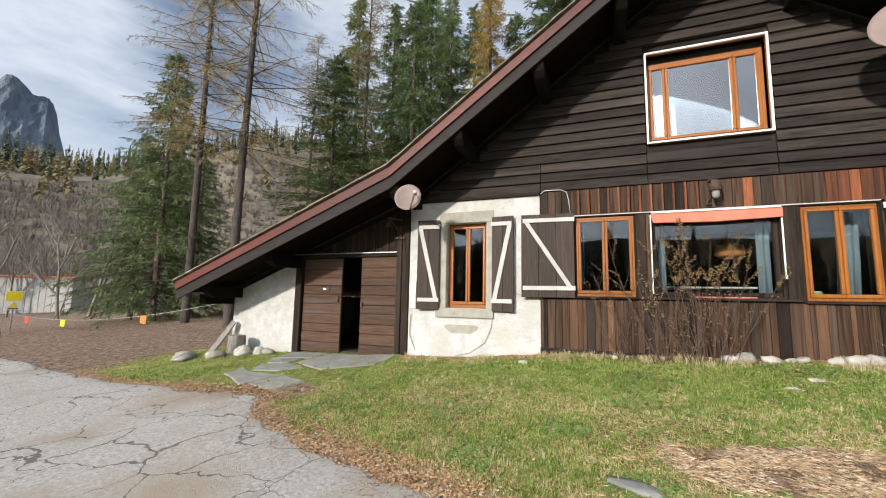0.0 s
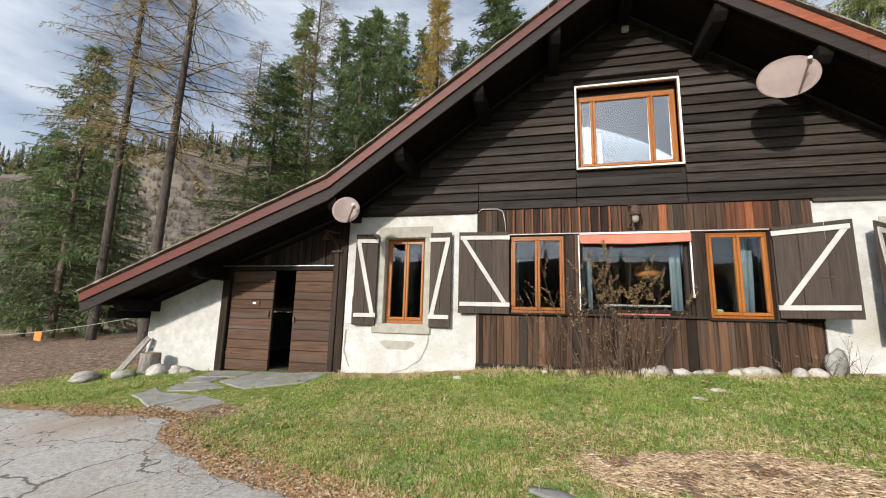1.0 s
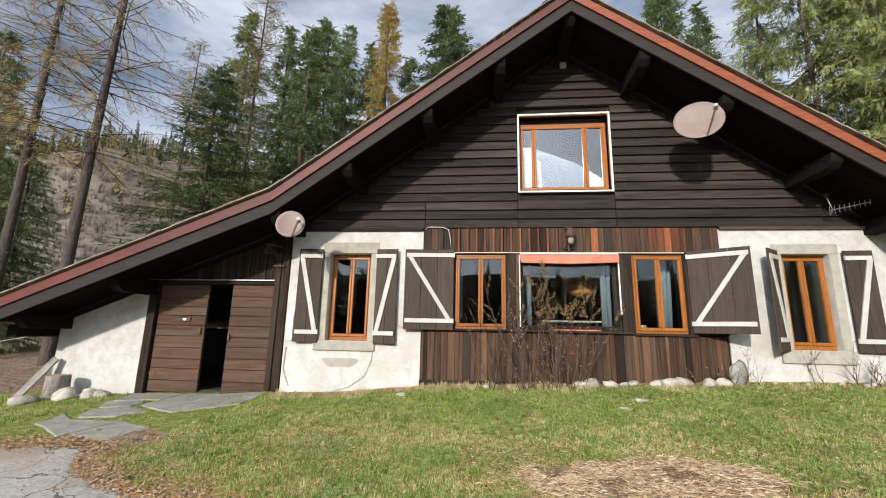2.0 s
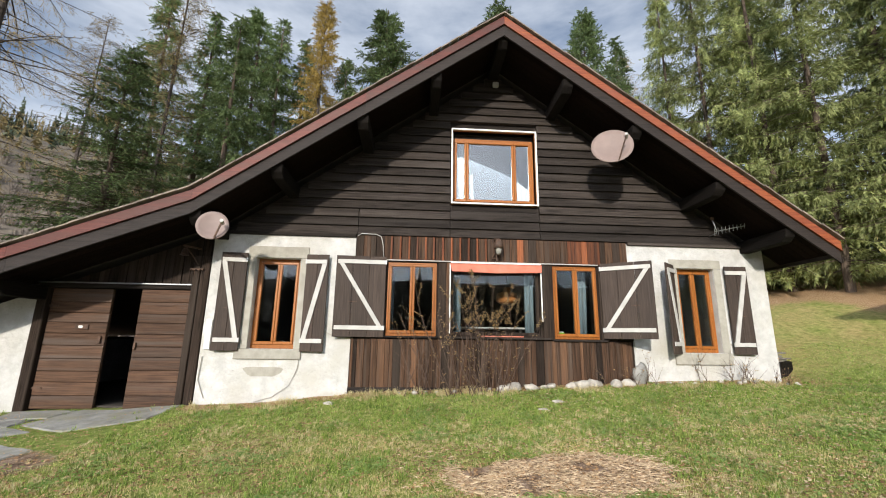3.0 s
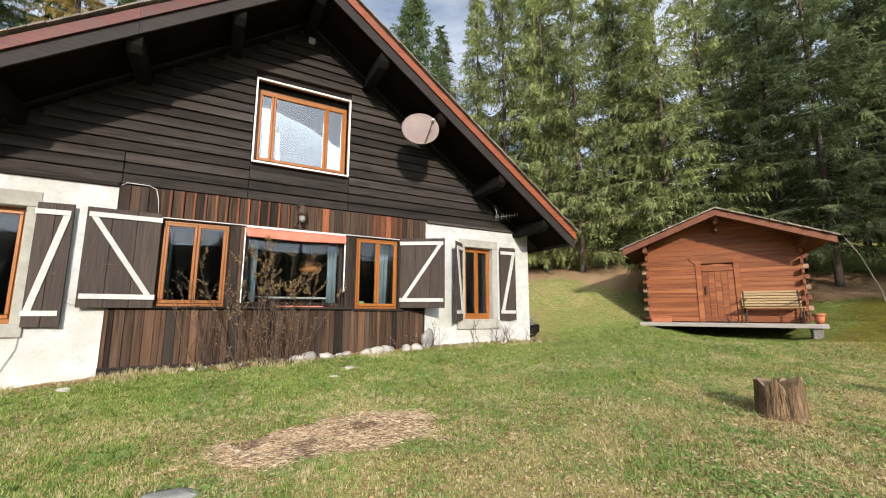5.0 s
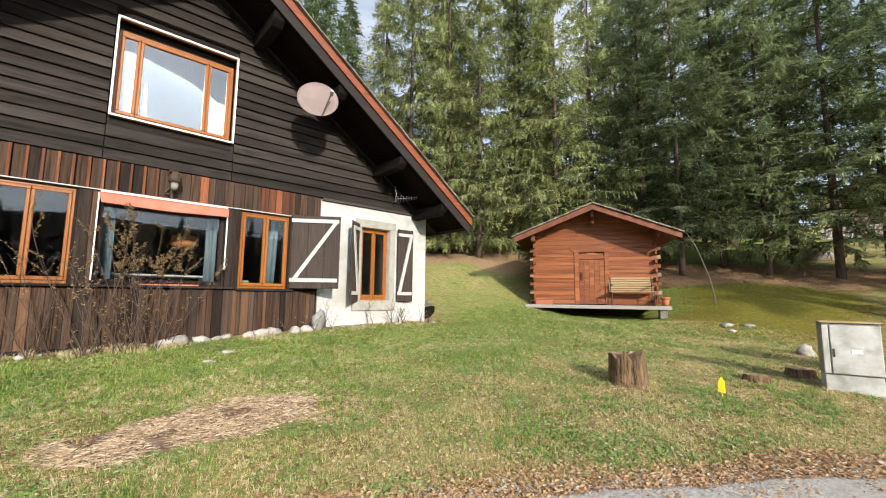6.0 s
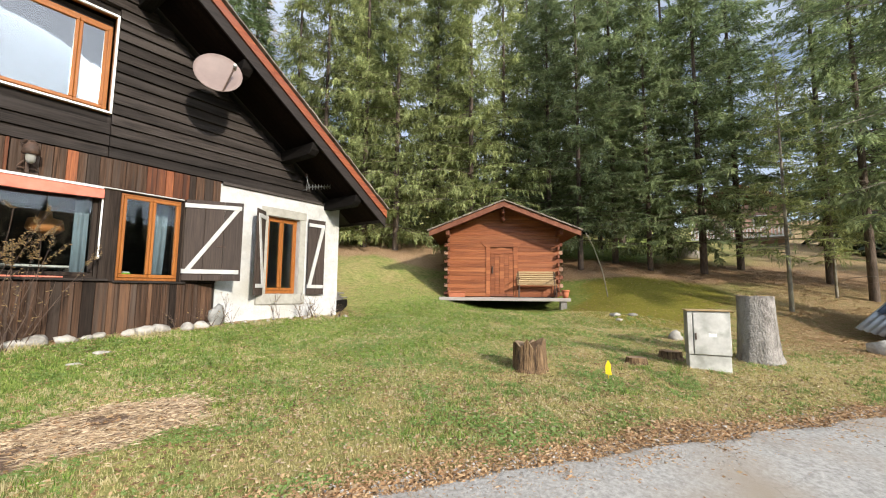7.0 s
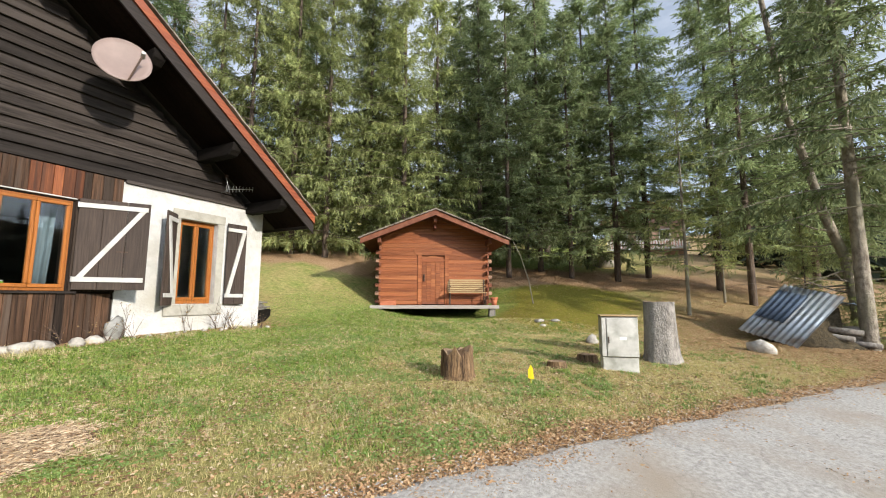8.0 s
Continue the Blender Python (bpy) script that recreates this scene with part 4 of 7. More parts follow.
def curtain(x0, x1, y, z0, z1, mat, name, label, lean=0.0):
    n = max(8, int((x1 - x0) / 0.02))
    vs = []
    for k in range(n + 1):
        for z, sh in ((z0, lean), (z0 + (z1 - z0) * 0.5, lean * 0.3), (z1, 0)):
            vs.append((x0 + (x1 - x0) * k / n + sh, y + 0.022 * math.sin(k * 1.3) + 0.008 * math.sin(k * 3.1), z))
    fs = [(k * 3 + j, k * 3 + 3 + j, k * 3 + 4 + j, k * 3 + 1 + j) for k in range(n) for j in range(2)]
    ob = raw(name, vs, fs, mat, smooth=True)
    sol = ob.modifiers.new("thickness", "SOLIDIFY")
    sol.thickness = 0.004
    return tagged(ob, label, "curtain", "curtains behind the windows")


curtain(PW[0] + 0.05, 0.96, FY + 0.40, 1.5, 2.95, M_curtain, "curtain", "blue grey curtain hanging beside the picture window")
curtain(2.26, PW[1] - 0.03, FY + 0.40, 1.5, 2.95, M_curtain, "curtain", "blue grey curtain hanging beside the picture window")
curtain(3.28, 3.55, FY + 0.42, 1.5, 2.95, M_curtain, "curtain", "blue grey curtain drawn to one side", -0.05)
curtain(C1[0] + 0.02, -0.36, FY + 0.42, 1.5, 2.95, M_curtain, "curtain", "blue grey curtain drawn to one side")
curtain(0.80, 1.10, FY + 0.36, 4.1, 5.75, M_whitecurtain, "net_curtain", "white net curtain at the upper window", 0.03)
curtain(1.12, 1.20, FY + 0.37, 4.1, 5.0, M_whitecurtain, "net_curtain", "white net curtain at the upper window", 0.06)
curtain(2.06, 2.44, FY + 0.36, 4.1, 5.75, M_whitecurtain, "net_curtain", "white net curtain at the upper window", -0.03)


# ---- trees ----
def fan(p, d, n, l, w):
    """A narrow leaf-shaped spray from p along d, with side n."""
    return [p, p + d * l * 0.45 + n * w, p + d * l, p + d * l * 0.5 - n * w]


def conifer_data(seed, height, spread, clear, whorl, per, twigs, droop, twig_len, twig_w, sparse=0.0, power=0.8, bend=0.0, girth=0.0095, fans=7, hang=0.25):
    """Wood and needles of one conifer: whorls of drooping branches that carry hanging sprays."""
    rng = random.Random(seed)
    wood = bmesh.new()
    r0 = height * girth + 0.03
    lean = [(bend * (k / 6) ** 2 * height * 0.05, bend * 0.4 * math.sin(k) * 0.1, height * k / 6) for k in range(7)]
    tube(wood, [(0, 0, -0.4)] + lean, [r0 * 1.45] + [r0 * (1 - k / 6.3) + 0.012 for k in range(7)], 9)
    lv, lf = [], []
    z = clear
    while z < height - 0.25:
        f = (z - clear) / (height - clear)
        reach = spread * ((1 - f) ** power) * (0.55 + 0.45 * min(1, f * 6 + 0.35)) + 0.15
        k6 = z / height
        cx = bend * k6 * k6 * height * 0.05
        for b in range(per):
            if rng.random() < sparse:
                continue
            a = rng.random() * 2 * math.pi
            L = reach * (0.62 + 0.5 * rng.random())
            rise = 0.30 * (f - 0.25) + 0.12 * rng.random()
            out = Vector((math.cos(a), math.sin(a), 0))
            side = Vector((-math.sin(a), math.cos(a), 0))
            base = Vector((cx, 0, z + rng.random() * whorl))
            nseg = 3
            pts = []
            for s in range(nseg + 1):
                u = s / nseg
                pts.append(base + out * L * u + Vector((0, 0, L * (rise * u - droop * u * u * (1 - 0.35 * u)))) + side * 0.06 * L * math.sin(u * 3 + seed + b))
            tube(wood, pts, [0.008 + 0.011 * L * 0.5 * (1 - s / nseg) for s in range(nseg + 1)], 3, False)
            n = max(4, int(twigs * (0.35 + L / spread)))
            for t in range(n):
                u = 0.12 + 0.88 * (t + rng.random()) / n
                q = min(nseg - 1, int(u * nseg))
                p = pts[q].lerp(pts[q + 1], u * nseg - q)
                sg = 1 if t % 2 else -1
                d = (out * (0.5 + 0.5 * rng.random()) + side * sg * (0.9 - 0.6 * u * rng.random()) + Vector((0, 0, -0.15 - 0.55 * rng.random() * droop * 3 + 0.25 * f))).normalized()
                l = twig_len * (0.55 + 0.75 * rng.random()) * (1.15 - 0.5 * u)
                if rng.random() < hang:
                    d = (d * 0.45 + Vector((0, 0, -1))).normalized()
                nn = d.cross(Vector((rng.uniform(-0.5, 0.5), rng.uniform(-0.5, 0.5), 1))).normalized()
                if nn.length < 0.5:
                    nn = side
                low = d.cross(nn)
                for c in range(fans):
                    v = c / fans
                    q0 = p + d * l * 0.85 * v
                    turn = (0.75 - 0.35 * v) * (1 if c % 2 else -1)
                    e = (d + nn * turn + low * rng.uniform(-0.45, 0.45)).normalized() if c < fans - 1 else d
                    flat = e.cross(low + nn * rng.uniform(-0.8, 0.8)).normalized() * twig_w * rng.uniform(0.7, 1.3)
                    i = len(lv)
                    lv.extend((q0 + flat, q0 + e * l * rng.uniform(0.28, 0.46), q0 - flat))
                    lf.append((i, i + 1, i + 2))
        z += whorl * (0.75 + 0.5 * rng.random())
    return wood, [tuple(v) for v in lv], lf


def conifer(name, label, needle, bark, at, scale=1.0, turn=0.0, group="conifers round the chalet", **k):
    wood, lv, lf = conifer_data(**k)
    tr = thing(name, Matrix.LocRotScale(at, Euler((0, 0, turn)), (scale,) * 3), label, "tree", group)
    part("trunk", wood, bark, tr, "", True)
    raw("crown", lv, lf, needle, tr)
    return tr


def polar(az, dist):
    x, y = dist * math.sin(radians(az)), dist * math.cos(radians(az))
    return x, y


def plant(src, az, dist, scale=1.0, label="", wide=1.0):
    x, y = polar(az, dist)
    rr = random.random() * 6.28
    ob = copy_thing(src, Matrix.LocRotScale((x, y, ground_z(x, y) - 0.05), Euler((0, 0, rr)), None))
    ob.scale = (scale * wide * random.uniform(0.92, 1.08), scale * wide * random.uniform(0.92, 1.08), scale)
    if label:
        ob["label"] = label
    return ob


def spot(az, dist):
    x, y = polar(az, dist)
    return (x, y, ground_z(x, y) - 0.05)


S_low = conifer("spruce", "tall green spruce with drooping branches down to the ground", M_needle, M_bark, spot(45, 20.5), seed=11, height=18.5, spread=3.9, clear=0.7, whorl=0.40, per=5, twigs=30, girth=0.0065, droop=0.34, twig_len=0.56, twig_w=0.027, power=0.95, hang=0.45)
S_wide = conifer("spruce", "broad green spruce with hanging boughs", M_needle, M_bark, spot(55, 21.5), seed=12, height=17.5, spread=4.3, clear=0.8, whorl=0.42, per=5, twigs=32, girth=0.0065, droop=0.42, twig_len=0.58, twig_w=0.027, power=0.95, hang=0.55)
S_clear = conifer("spruce", "dark spruce with a bare lower trunk", M_needle_mid, M_bark, spot(78.5, 22), seed=13, height=17, spread=3.7, clear=2.6, whorl=0.38, per=5, twigs=30, girth=0.0065, droop=0.28, twig_len=0.52, twig_w=0.027, power=0.9)
S_full = conifer("spruce", "dark blue green spruce branched to the ground", M_needle_mid, M_bark, spot(70.5, 21), seed=18, height=15.5, spread=3.6, clear=1.3, whorl=0.36, per=5, twigs=30, girth=0.0065, droop=0.24, twig_len=0.52, twig_w=0.027, power=0.85)
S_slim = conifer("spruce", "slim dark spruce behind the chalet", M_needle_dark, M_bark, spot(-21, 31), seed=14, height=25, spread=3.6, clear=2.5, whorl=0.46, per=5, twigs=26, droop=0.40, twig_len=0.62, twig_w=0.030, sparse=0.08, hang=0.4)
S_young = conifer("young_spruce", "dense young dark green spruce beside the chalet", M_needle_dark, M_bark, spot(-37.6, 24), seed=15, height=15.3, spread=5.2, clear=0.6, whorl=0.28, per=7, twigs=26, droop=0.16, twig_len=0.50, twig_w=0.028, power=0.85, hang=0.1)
S_thin = conifer("young_spruce", "thin young spruce with a pale bare stem", M_needle, M_palebark, spot(95.8, 16.5), seed=16, height=8.2, spread=1.5, clear=1.6, whorl=0.28, per=4, twigs=14, girth=0.0025, droop=0.12, twig_len=0.40, twig_w=0.018, sparse=0.15)
L_a = conifer("larch", "tall bare larch with thin yellow needles", M_larch, M_larchbark, spot(-48.9, 18), seed=21, height=24, spread=3.6, clear=7.0, whorl=0.36, per=5, twigs=17, droop=0.20, twig_len=0.55, twig_w=0.010, girth=0.0062, sparse=0.12, power=0.55, bend=0.5, hang=0.3)
L_b = conifer("larch", "tall bare larch with a few golden needles", M_larch, M_larchbark, spot(-53.4, 22), seed=22, height=27, spread=3.4, clear=8.0, whorl=0.36, per=5, twigs=17, droop=0.22, twig_len=0.55, twig_w=0.011, girth=0.0054, sparse=0.1, power=0.55, bend=-0.3, hang=0.3)
L_gold = conifer("larch", "golden autumn larch among spruces", M_goldlarch, M_larchbark, spot(-15.2, 30), seed=23, height=27, spread=3.3, clear=4.0, whorl=0.40, per=5, twigs=26, droop=0.18, twig_len=0.6, twig_w=0.026, power=0.7, hang=0.3)
S_edge = conifer("spruce", "old spruce with a pale bare lower trunk beside the lane", M_needle_mid, M_palebark, spot(110.2, 15.6), seed=19, height=16, spread=3.9, clear=3.6, whorl=0.40, per=5, twigs=28, girth=0.0085, droop=0.34, twig_len=0.54, twig_w=0.030, power=0.75, hang=0.35)

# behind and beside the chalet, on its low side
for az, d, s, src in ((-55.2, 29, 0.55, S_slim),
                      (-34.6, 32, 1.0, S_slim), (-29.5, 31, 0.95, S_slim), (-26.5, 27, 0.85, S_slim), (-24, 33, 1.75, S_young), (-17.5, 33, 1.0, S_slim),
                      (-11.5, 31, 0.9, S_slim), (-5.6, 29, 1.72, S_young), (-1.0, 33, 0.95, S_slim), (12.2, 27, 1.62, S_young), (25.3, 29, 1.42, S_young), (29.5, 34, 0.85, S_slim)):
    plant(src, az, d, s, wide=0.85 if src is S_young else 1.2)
for az, d, s, src in ((-33.4, 29, 1.0, L_b), (-40.5, 34, 0.95, L_a), (15.2, 33, 0.86, L_gold), (31, 36, 0.85, L_a), (-20.5, 34, 0.9, L_a)):
    plant(src, az, d, s)
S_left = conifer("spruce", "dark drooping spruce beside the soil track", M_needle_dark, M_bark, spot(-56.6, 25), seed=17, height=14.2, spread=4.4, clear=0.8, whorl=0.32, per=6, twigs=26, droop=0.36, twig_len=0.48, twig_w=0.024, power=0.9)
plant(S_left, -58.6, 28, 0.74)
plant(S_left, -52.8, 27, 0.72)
# the wood behind the hut
for az, d, s, src in ((35.5, 23, 0.95, S_low), (39.5, 20.5, 1.0, S_wide), (43.5, 27, 0.95, S_slim), (49.5, 19.5, 0.95, S_low), (54, 28, 0.8, S_slim), (60, 19.5, 0.95, S_low),
                      (64.5, 21.0, 0.95, S_wide), (67.5, 26, 1.1, S_full), (74.5, 19.5, 0.95, S_full), (76.5, 27, 0.95, S_clear), (82.5, 21, 0.9, S_full), (84.5, 25, 1.1, S_clear), (88, 21.5, 1.0, S_full),
                      (91.3, 24, 1.05, S_clear), (98.5, 23, 0.95, S_clear), (101.5, 20.5, 0.9, S_clear), (110, 23, 0.9, S_clear), (106.5, 29, 1.05, S_full),
                      (79, 31, 0.9, S_slim), (71, 33, 0.9, S_slim), (58, 26, 0.95, S_full), (47, 25, 0.9, S_full)):
    plant(src, az, d, s)


def bare_tree_data(seed, height, spread, leaves=0):
    rng = random.Random(seed)
    wood = bmesh.new()
    lv, lf = [], []

    def grow(p, d, l, r, depth):
        pts = [p]
        for s in range(3):
            d = (d + Vector((rng.uniform(-0.16, 0.16), rng.uniform(-0.16, 0.16), 0.07))).normalized()
            pts.append(pts[-1] + d * l / 3)
        tube(wood, pts, [r, r * 0.85, r * 0.7, r * 0.5], 5 if depth < 2 else 3, False)
        if depth >= 4:
            for _ in range(leaves):
                i = len(lv)
                q = pts[rng.randint(1, 3)]
                dd = Vector((rng.uniform(-1, 1), rng.uniform(-1, 1), rng.uniform(-1, 0.6))).normalized()
                lv.extend(fan(q, dd, dd.orthogonal().normalized(), 0.05 * height / 2, 0.016 * height / 2))
                lf.append((i, i + 1, i + 2, i + 3))
            return
        for _ in range(3 if depth else 6):
            k = rng.randint(1, 3)
            a = rng.random() * 6.28
            nd = (d * 0.8 + Vector((math.cos(a), math.sin(a), 0.25)) * spread).normalized()
            grow(pts[k], nd, l * rng.uniform(0.5, 0.72), r * 0.52, depth + 1)
    grow(Vector((0, 0, -0.1)), Vector((0, 0, 1)), height * 0.5, height * 0.010, 0)
    return wood, [tuple(v) for v in lv], lf


wood, lv, lf = bare_tree_data(31, 7.5, 0.6)
ash = thing("bare_tree", Matrix.LocRotScale(spot(-68.3, 24), None, (1, 1, 1)), "slender bare grey tree beside the yellow sign", "tree", "bare trees on the slope")
part("trunk", wood, M_greybark, ash, "", True)
for k in range(44):
    az = random.uniform(-76, -42)
    plant(ash, az, random.uniform(34, 95), random.uniform(0.8, 1.5), "bare leafless tree on the brown slope")

# far woods on the hillsides
def far_woods(name, n, az0, az1, d0, d1, h0, h1, mat, label, fat=0.2, sprays=46, round_top=0.9):
    """Trees too far off to count, each a cloud of small drooping sprays in a tapering outline."""
    rng = random.Random(len(name) + n)
    vs, fs = [], []
    for _ in range(n):
        x, y = polar(rng.uniform(az0, az1), d0 + (d1 - d0) * math.sqrt(rng.random()))
        h = rng.uniform(h0, h1)
        z = ground_z(x, y) - 0.3
        fat_k = fat * rng.uniform(0.75, 1.25)
        for t in range(sprays):
            u = (t + rng.random()) / sprays
            a = rng.random() * 6.283
            rad = h * fat_k * (1 - u) ** round_top * rng.uniform(0.45, 1.15)
            size = h * (0.045 + 0.13 * (1 - u)) * rng.uniform(0.7, 1.3)
            ca, sa = math.cos(a), math.sin(a)
            o = len(vs)
            zc = z + h * (0.05 + 0.95 * u)
            w = size * 0.42
            vs += [(x + ca * rad * 0.25 - sa * w, y + sa * rad * 0.25 + ca * w, zc + size * 0.45), (x + ca * rad * 0.25 + sa * w, y + sa * rad * 0.25 - ca * w, zc + size * rng.uniform(0.3, 0.6)),
                   (x + ca * (rad + size * 0.2), y + sa * (rad + size * 0.2), zc - size * rng.uniform(0.1, 0.5))]
            fs.append((o, o + 1, o + 2))
        o = len(vs)
        vs += [(x - h * 0.02, y, z + h * 0.86), (x + h * 0.02, y, z + h * 0.86), (x, y, z + h * 1.02)]
        fs.append((o, o + 1, o + 2))
    return tagged(raw(name, vs, fs, mat), label, "woods", "", "stuff")


def scrub(name, n, az0, az1, d0, d1, h0, h1, mat, label):
    """Leafless bushes, each a spray of thin upright twigs."""
    rng = random.Random(n)
    vs, fs = [], []
    for _ in range(n):
        x, y = polar(rng.uniform(az0, az1), d0 + (d1 - d0) * math.sqrt(rng.random()))
        h, z = rng.uniform(h0, h1), ground_z(x, y) - 0.1
        for t in range(22):
            a, r, k = rng.random() * 6.283, rng.uniform(0.05, 0.75) * h, rng.uniform(0.45, 1.0)
            w = h * 0.03
            o = len(vs)
            bx0, by0 = x + 0.25 * r * math.cos(a), y + 0.25 * r * math.sin(a)
            vs += [(bx0 - w * math.sin(a), by0 + w * math.cos(a), z), (bx0 + w * math.sin(a), by0 - w * math.cos(a), z), (x + r * math.cos(a), y + r * math.sin(a), z + h * k)]
            fs.append((o, o + 1, o + 2))
    return tagged(raw(name, vs, fs, mat), label, "scrub", "", "stuff")


M_far_green = leaf_material("distant spruce wood", (0.040, 0.058, 0.038), (0.075, 0.090, 0.052), 0, 0)
M_far_gold = leaf_material("distant larch wood", (0.24, 0.19, 0.09), (0.17, 0.15, 0.08), 0, 0.1)
M_far_brown = leaf_material("bare brown scrub", (0.13, 0.11, 0.092), (0.21, 0.18, 0.155), 0, 0.1)
far_woods("spruce_woods", 900, -80, 40, 230, 430, 12, 21, M_far_green, "distant dark spruce forest along the ridge", 0.13)
far_woods("larch_woods", 260, -80, -30, 150, 330, 7, 15, M_far_gold, "golden autumn larches scattered over the slope", 0.2, 46, 0.7)
far_woods("wood_edge", 60, 66, 83, 34, 56, 4, 11, M_far_green, "young dark spruces at the far edge of the wood", 0.3)
far_woods("wood_border", 100, 98, 128, 32, 56, 4, 12, M_far_green, "young dark spruces behind the trunks", 0.3)
far_woods("woods_across_lane", 300, 112, 250, 68, 110, 12, 18, M_far_green, "dark spruces across the lane", 0.24)
scrub("brown_scrub", 3600, -85, -28, 42, 230, 1.0, 4.2, M_far_brown, "leafless brown scrub covering the slope")
far_woods("dark_understorey", 110, 34, 80, 33, 60, 5, 11, M_far_green, "dark spruces deeper in the wood", 0.2)

# rock mountain beyond the valley
mv, mf = [], []
na, nr = 70, 26
for i in range(na + 1):
    az = -88 + 27.5 * i / na
    prof = 13 + 7.2 * math.exp(-((az + 70) / 3.6) ** 2) + 2.2 * math.exp(-((az + 66.9) / 1.0) ** 2) - 9 * smooth(-66.2, -62.5, az)
    for j in range(nr + 1):
        u = j / nr
        d = 1500 + 500 * u
        e = max(0.5, prof) * (u ** 0.75) + (0.9 * noise.noise(Vector((az * 0.8, u * 5, 0))) + 0.5 * noise.noise(Vector((az * 2.4, u * 13, 3)))) * u
        x, y = polar(az, d)
        mv.append((x, y, d * math.tan(radians(e))))
for i in range(na):
    for j in range(nr):
        o = i * (nr + 1) + j
        mf.append((o, o + 1, o + nr + 2, o + nr + 1))
# Bluish tint: the distance haze is put into the rock's colour.
M_mountain = material("grey rock, haze in colour", (0.12, 0.145, 0.19), (0.065, 0.085, 0.115), 0.012, (1, 1, 0.4), 0.95, 0.8, 12, 0.05, 0.0, (0.11, 0.14, 0.13), 0.006)
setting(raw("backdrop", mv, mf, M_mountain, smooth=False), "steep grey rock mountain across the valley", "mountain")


M_twig = material("brown twigs", (0.055, 0.036, 0.028), (0.11, 0.075, 0.055), 9.0, rough=0.9, vary=0.1)


# ---- shrub before the picture window ----
def shrub(at, seed, height, stems, leaves, label):
    rng = random.Random(seed)
    wood = bmesh.new()
    lv, lf = [], []
    for s in range(stems):
        a = rng.random() * 6.28
        o = Vector((0.55 * rng.uniform(-1, 1), 0.16 * rng.uniform(-1, 1), -0.05))
        d = Vector((0.42 * math.cos(a), 0.16 * math.sin(a), 1)).normalized()
        h = height * rng.uniform(0.45, 1.0)
        pts = [o]
        for k in range(6):
            d = (d + Vector((rng.uniform(-0.16, 0.16), rng.uniform(-0.1, 0.1), 0.02))).normalized()
            pts.append(pts[-1] + d * h / 6)
        tube(wood, pts, [0.0055 * (1 - k / 8) + 0.0015 for k in range(7)], 4, False)
        for b in range(9):
            k = rng.randint(1, 6)
            dd = (d + Vector((rng.uniform(-1, 1), rng.uniform(-0.6, 0.6), rng.uniform(-0.2, 0.5)))).normalized()
            e = pts[k] + dd * rng.uniform(0.12, 0.42)
            tube(wood, [pts[k], pts[k].lerp(e, 0.5) + Vector((0, 0, 0.02)), e], [0.003, 0.0025, 0.0015], 3, False)
            for _ in range(leaves if e.z > height * 0.62 and rng.random() < 0.8 else leaves // 12):
                q = pts[k].lerp(e, rng.random())
                ld = Vector((rng.uniform(-1, 1), rng.uniform(-1, 1), rng.uniform(-0.6, 0.9))).normalized()
                i = len(lv)
                lv.extend(fan(q, ld, ld.orthogonal().normalized(), rng.uniform(0.024, 0.048), 0.010))
                lf.append((i, i + 1, i + 2, i + 3))
    sh = thing("shrub", pose(*at), label, "shrub")
    part("twig_growth", wood, M_twig, sh)["kind"] = "stuff"
    raw("leaves", [tuple(v) for v in lv], lf, M_shrubleaf, sh)
    return sh


shrub((1.18, 7.02, ground_z(1.18, 7.02)), 5, 2.05, 26, 34, "thin autumn shrub with yellowing leaves under the window")
shrub((0.45, 7.10, ground_z(0.45, 7.10)), 6, 1.5, 12, 6, "bare twiggy shrub against the planks")
for x, y, h in ((4.0, 7.25, 0.4), (5.85, 7.28, 0.45), (6.55, 7.2, 0.4)):
    shrub((x, y, ground_z(x, y)), int(x * 10), h, 5, 2, "small dry weed at the foot of the wall")


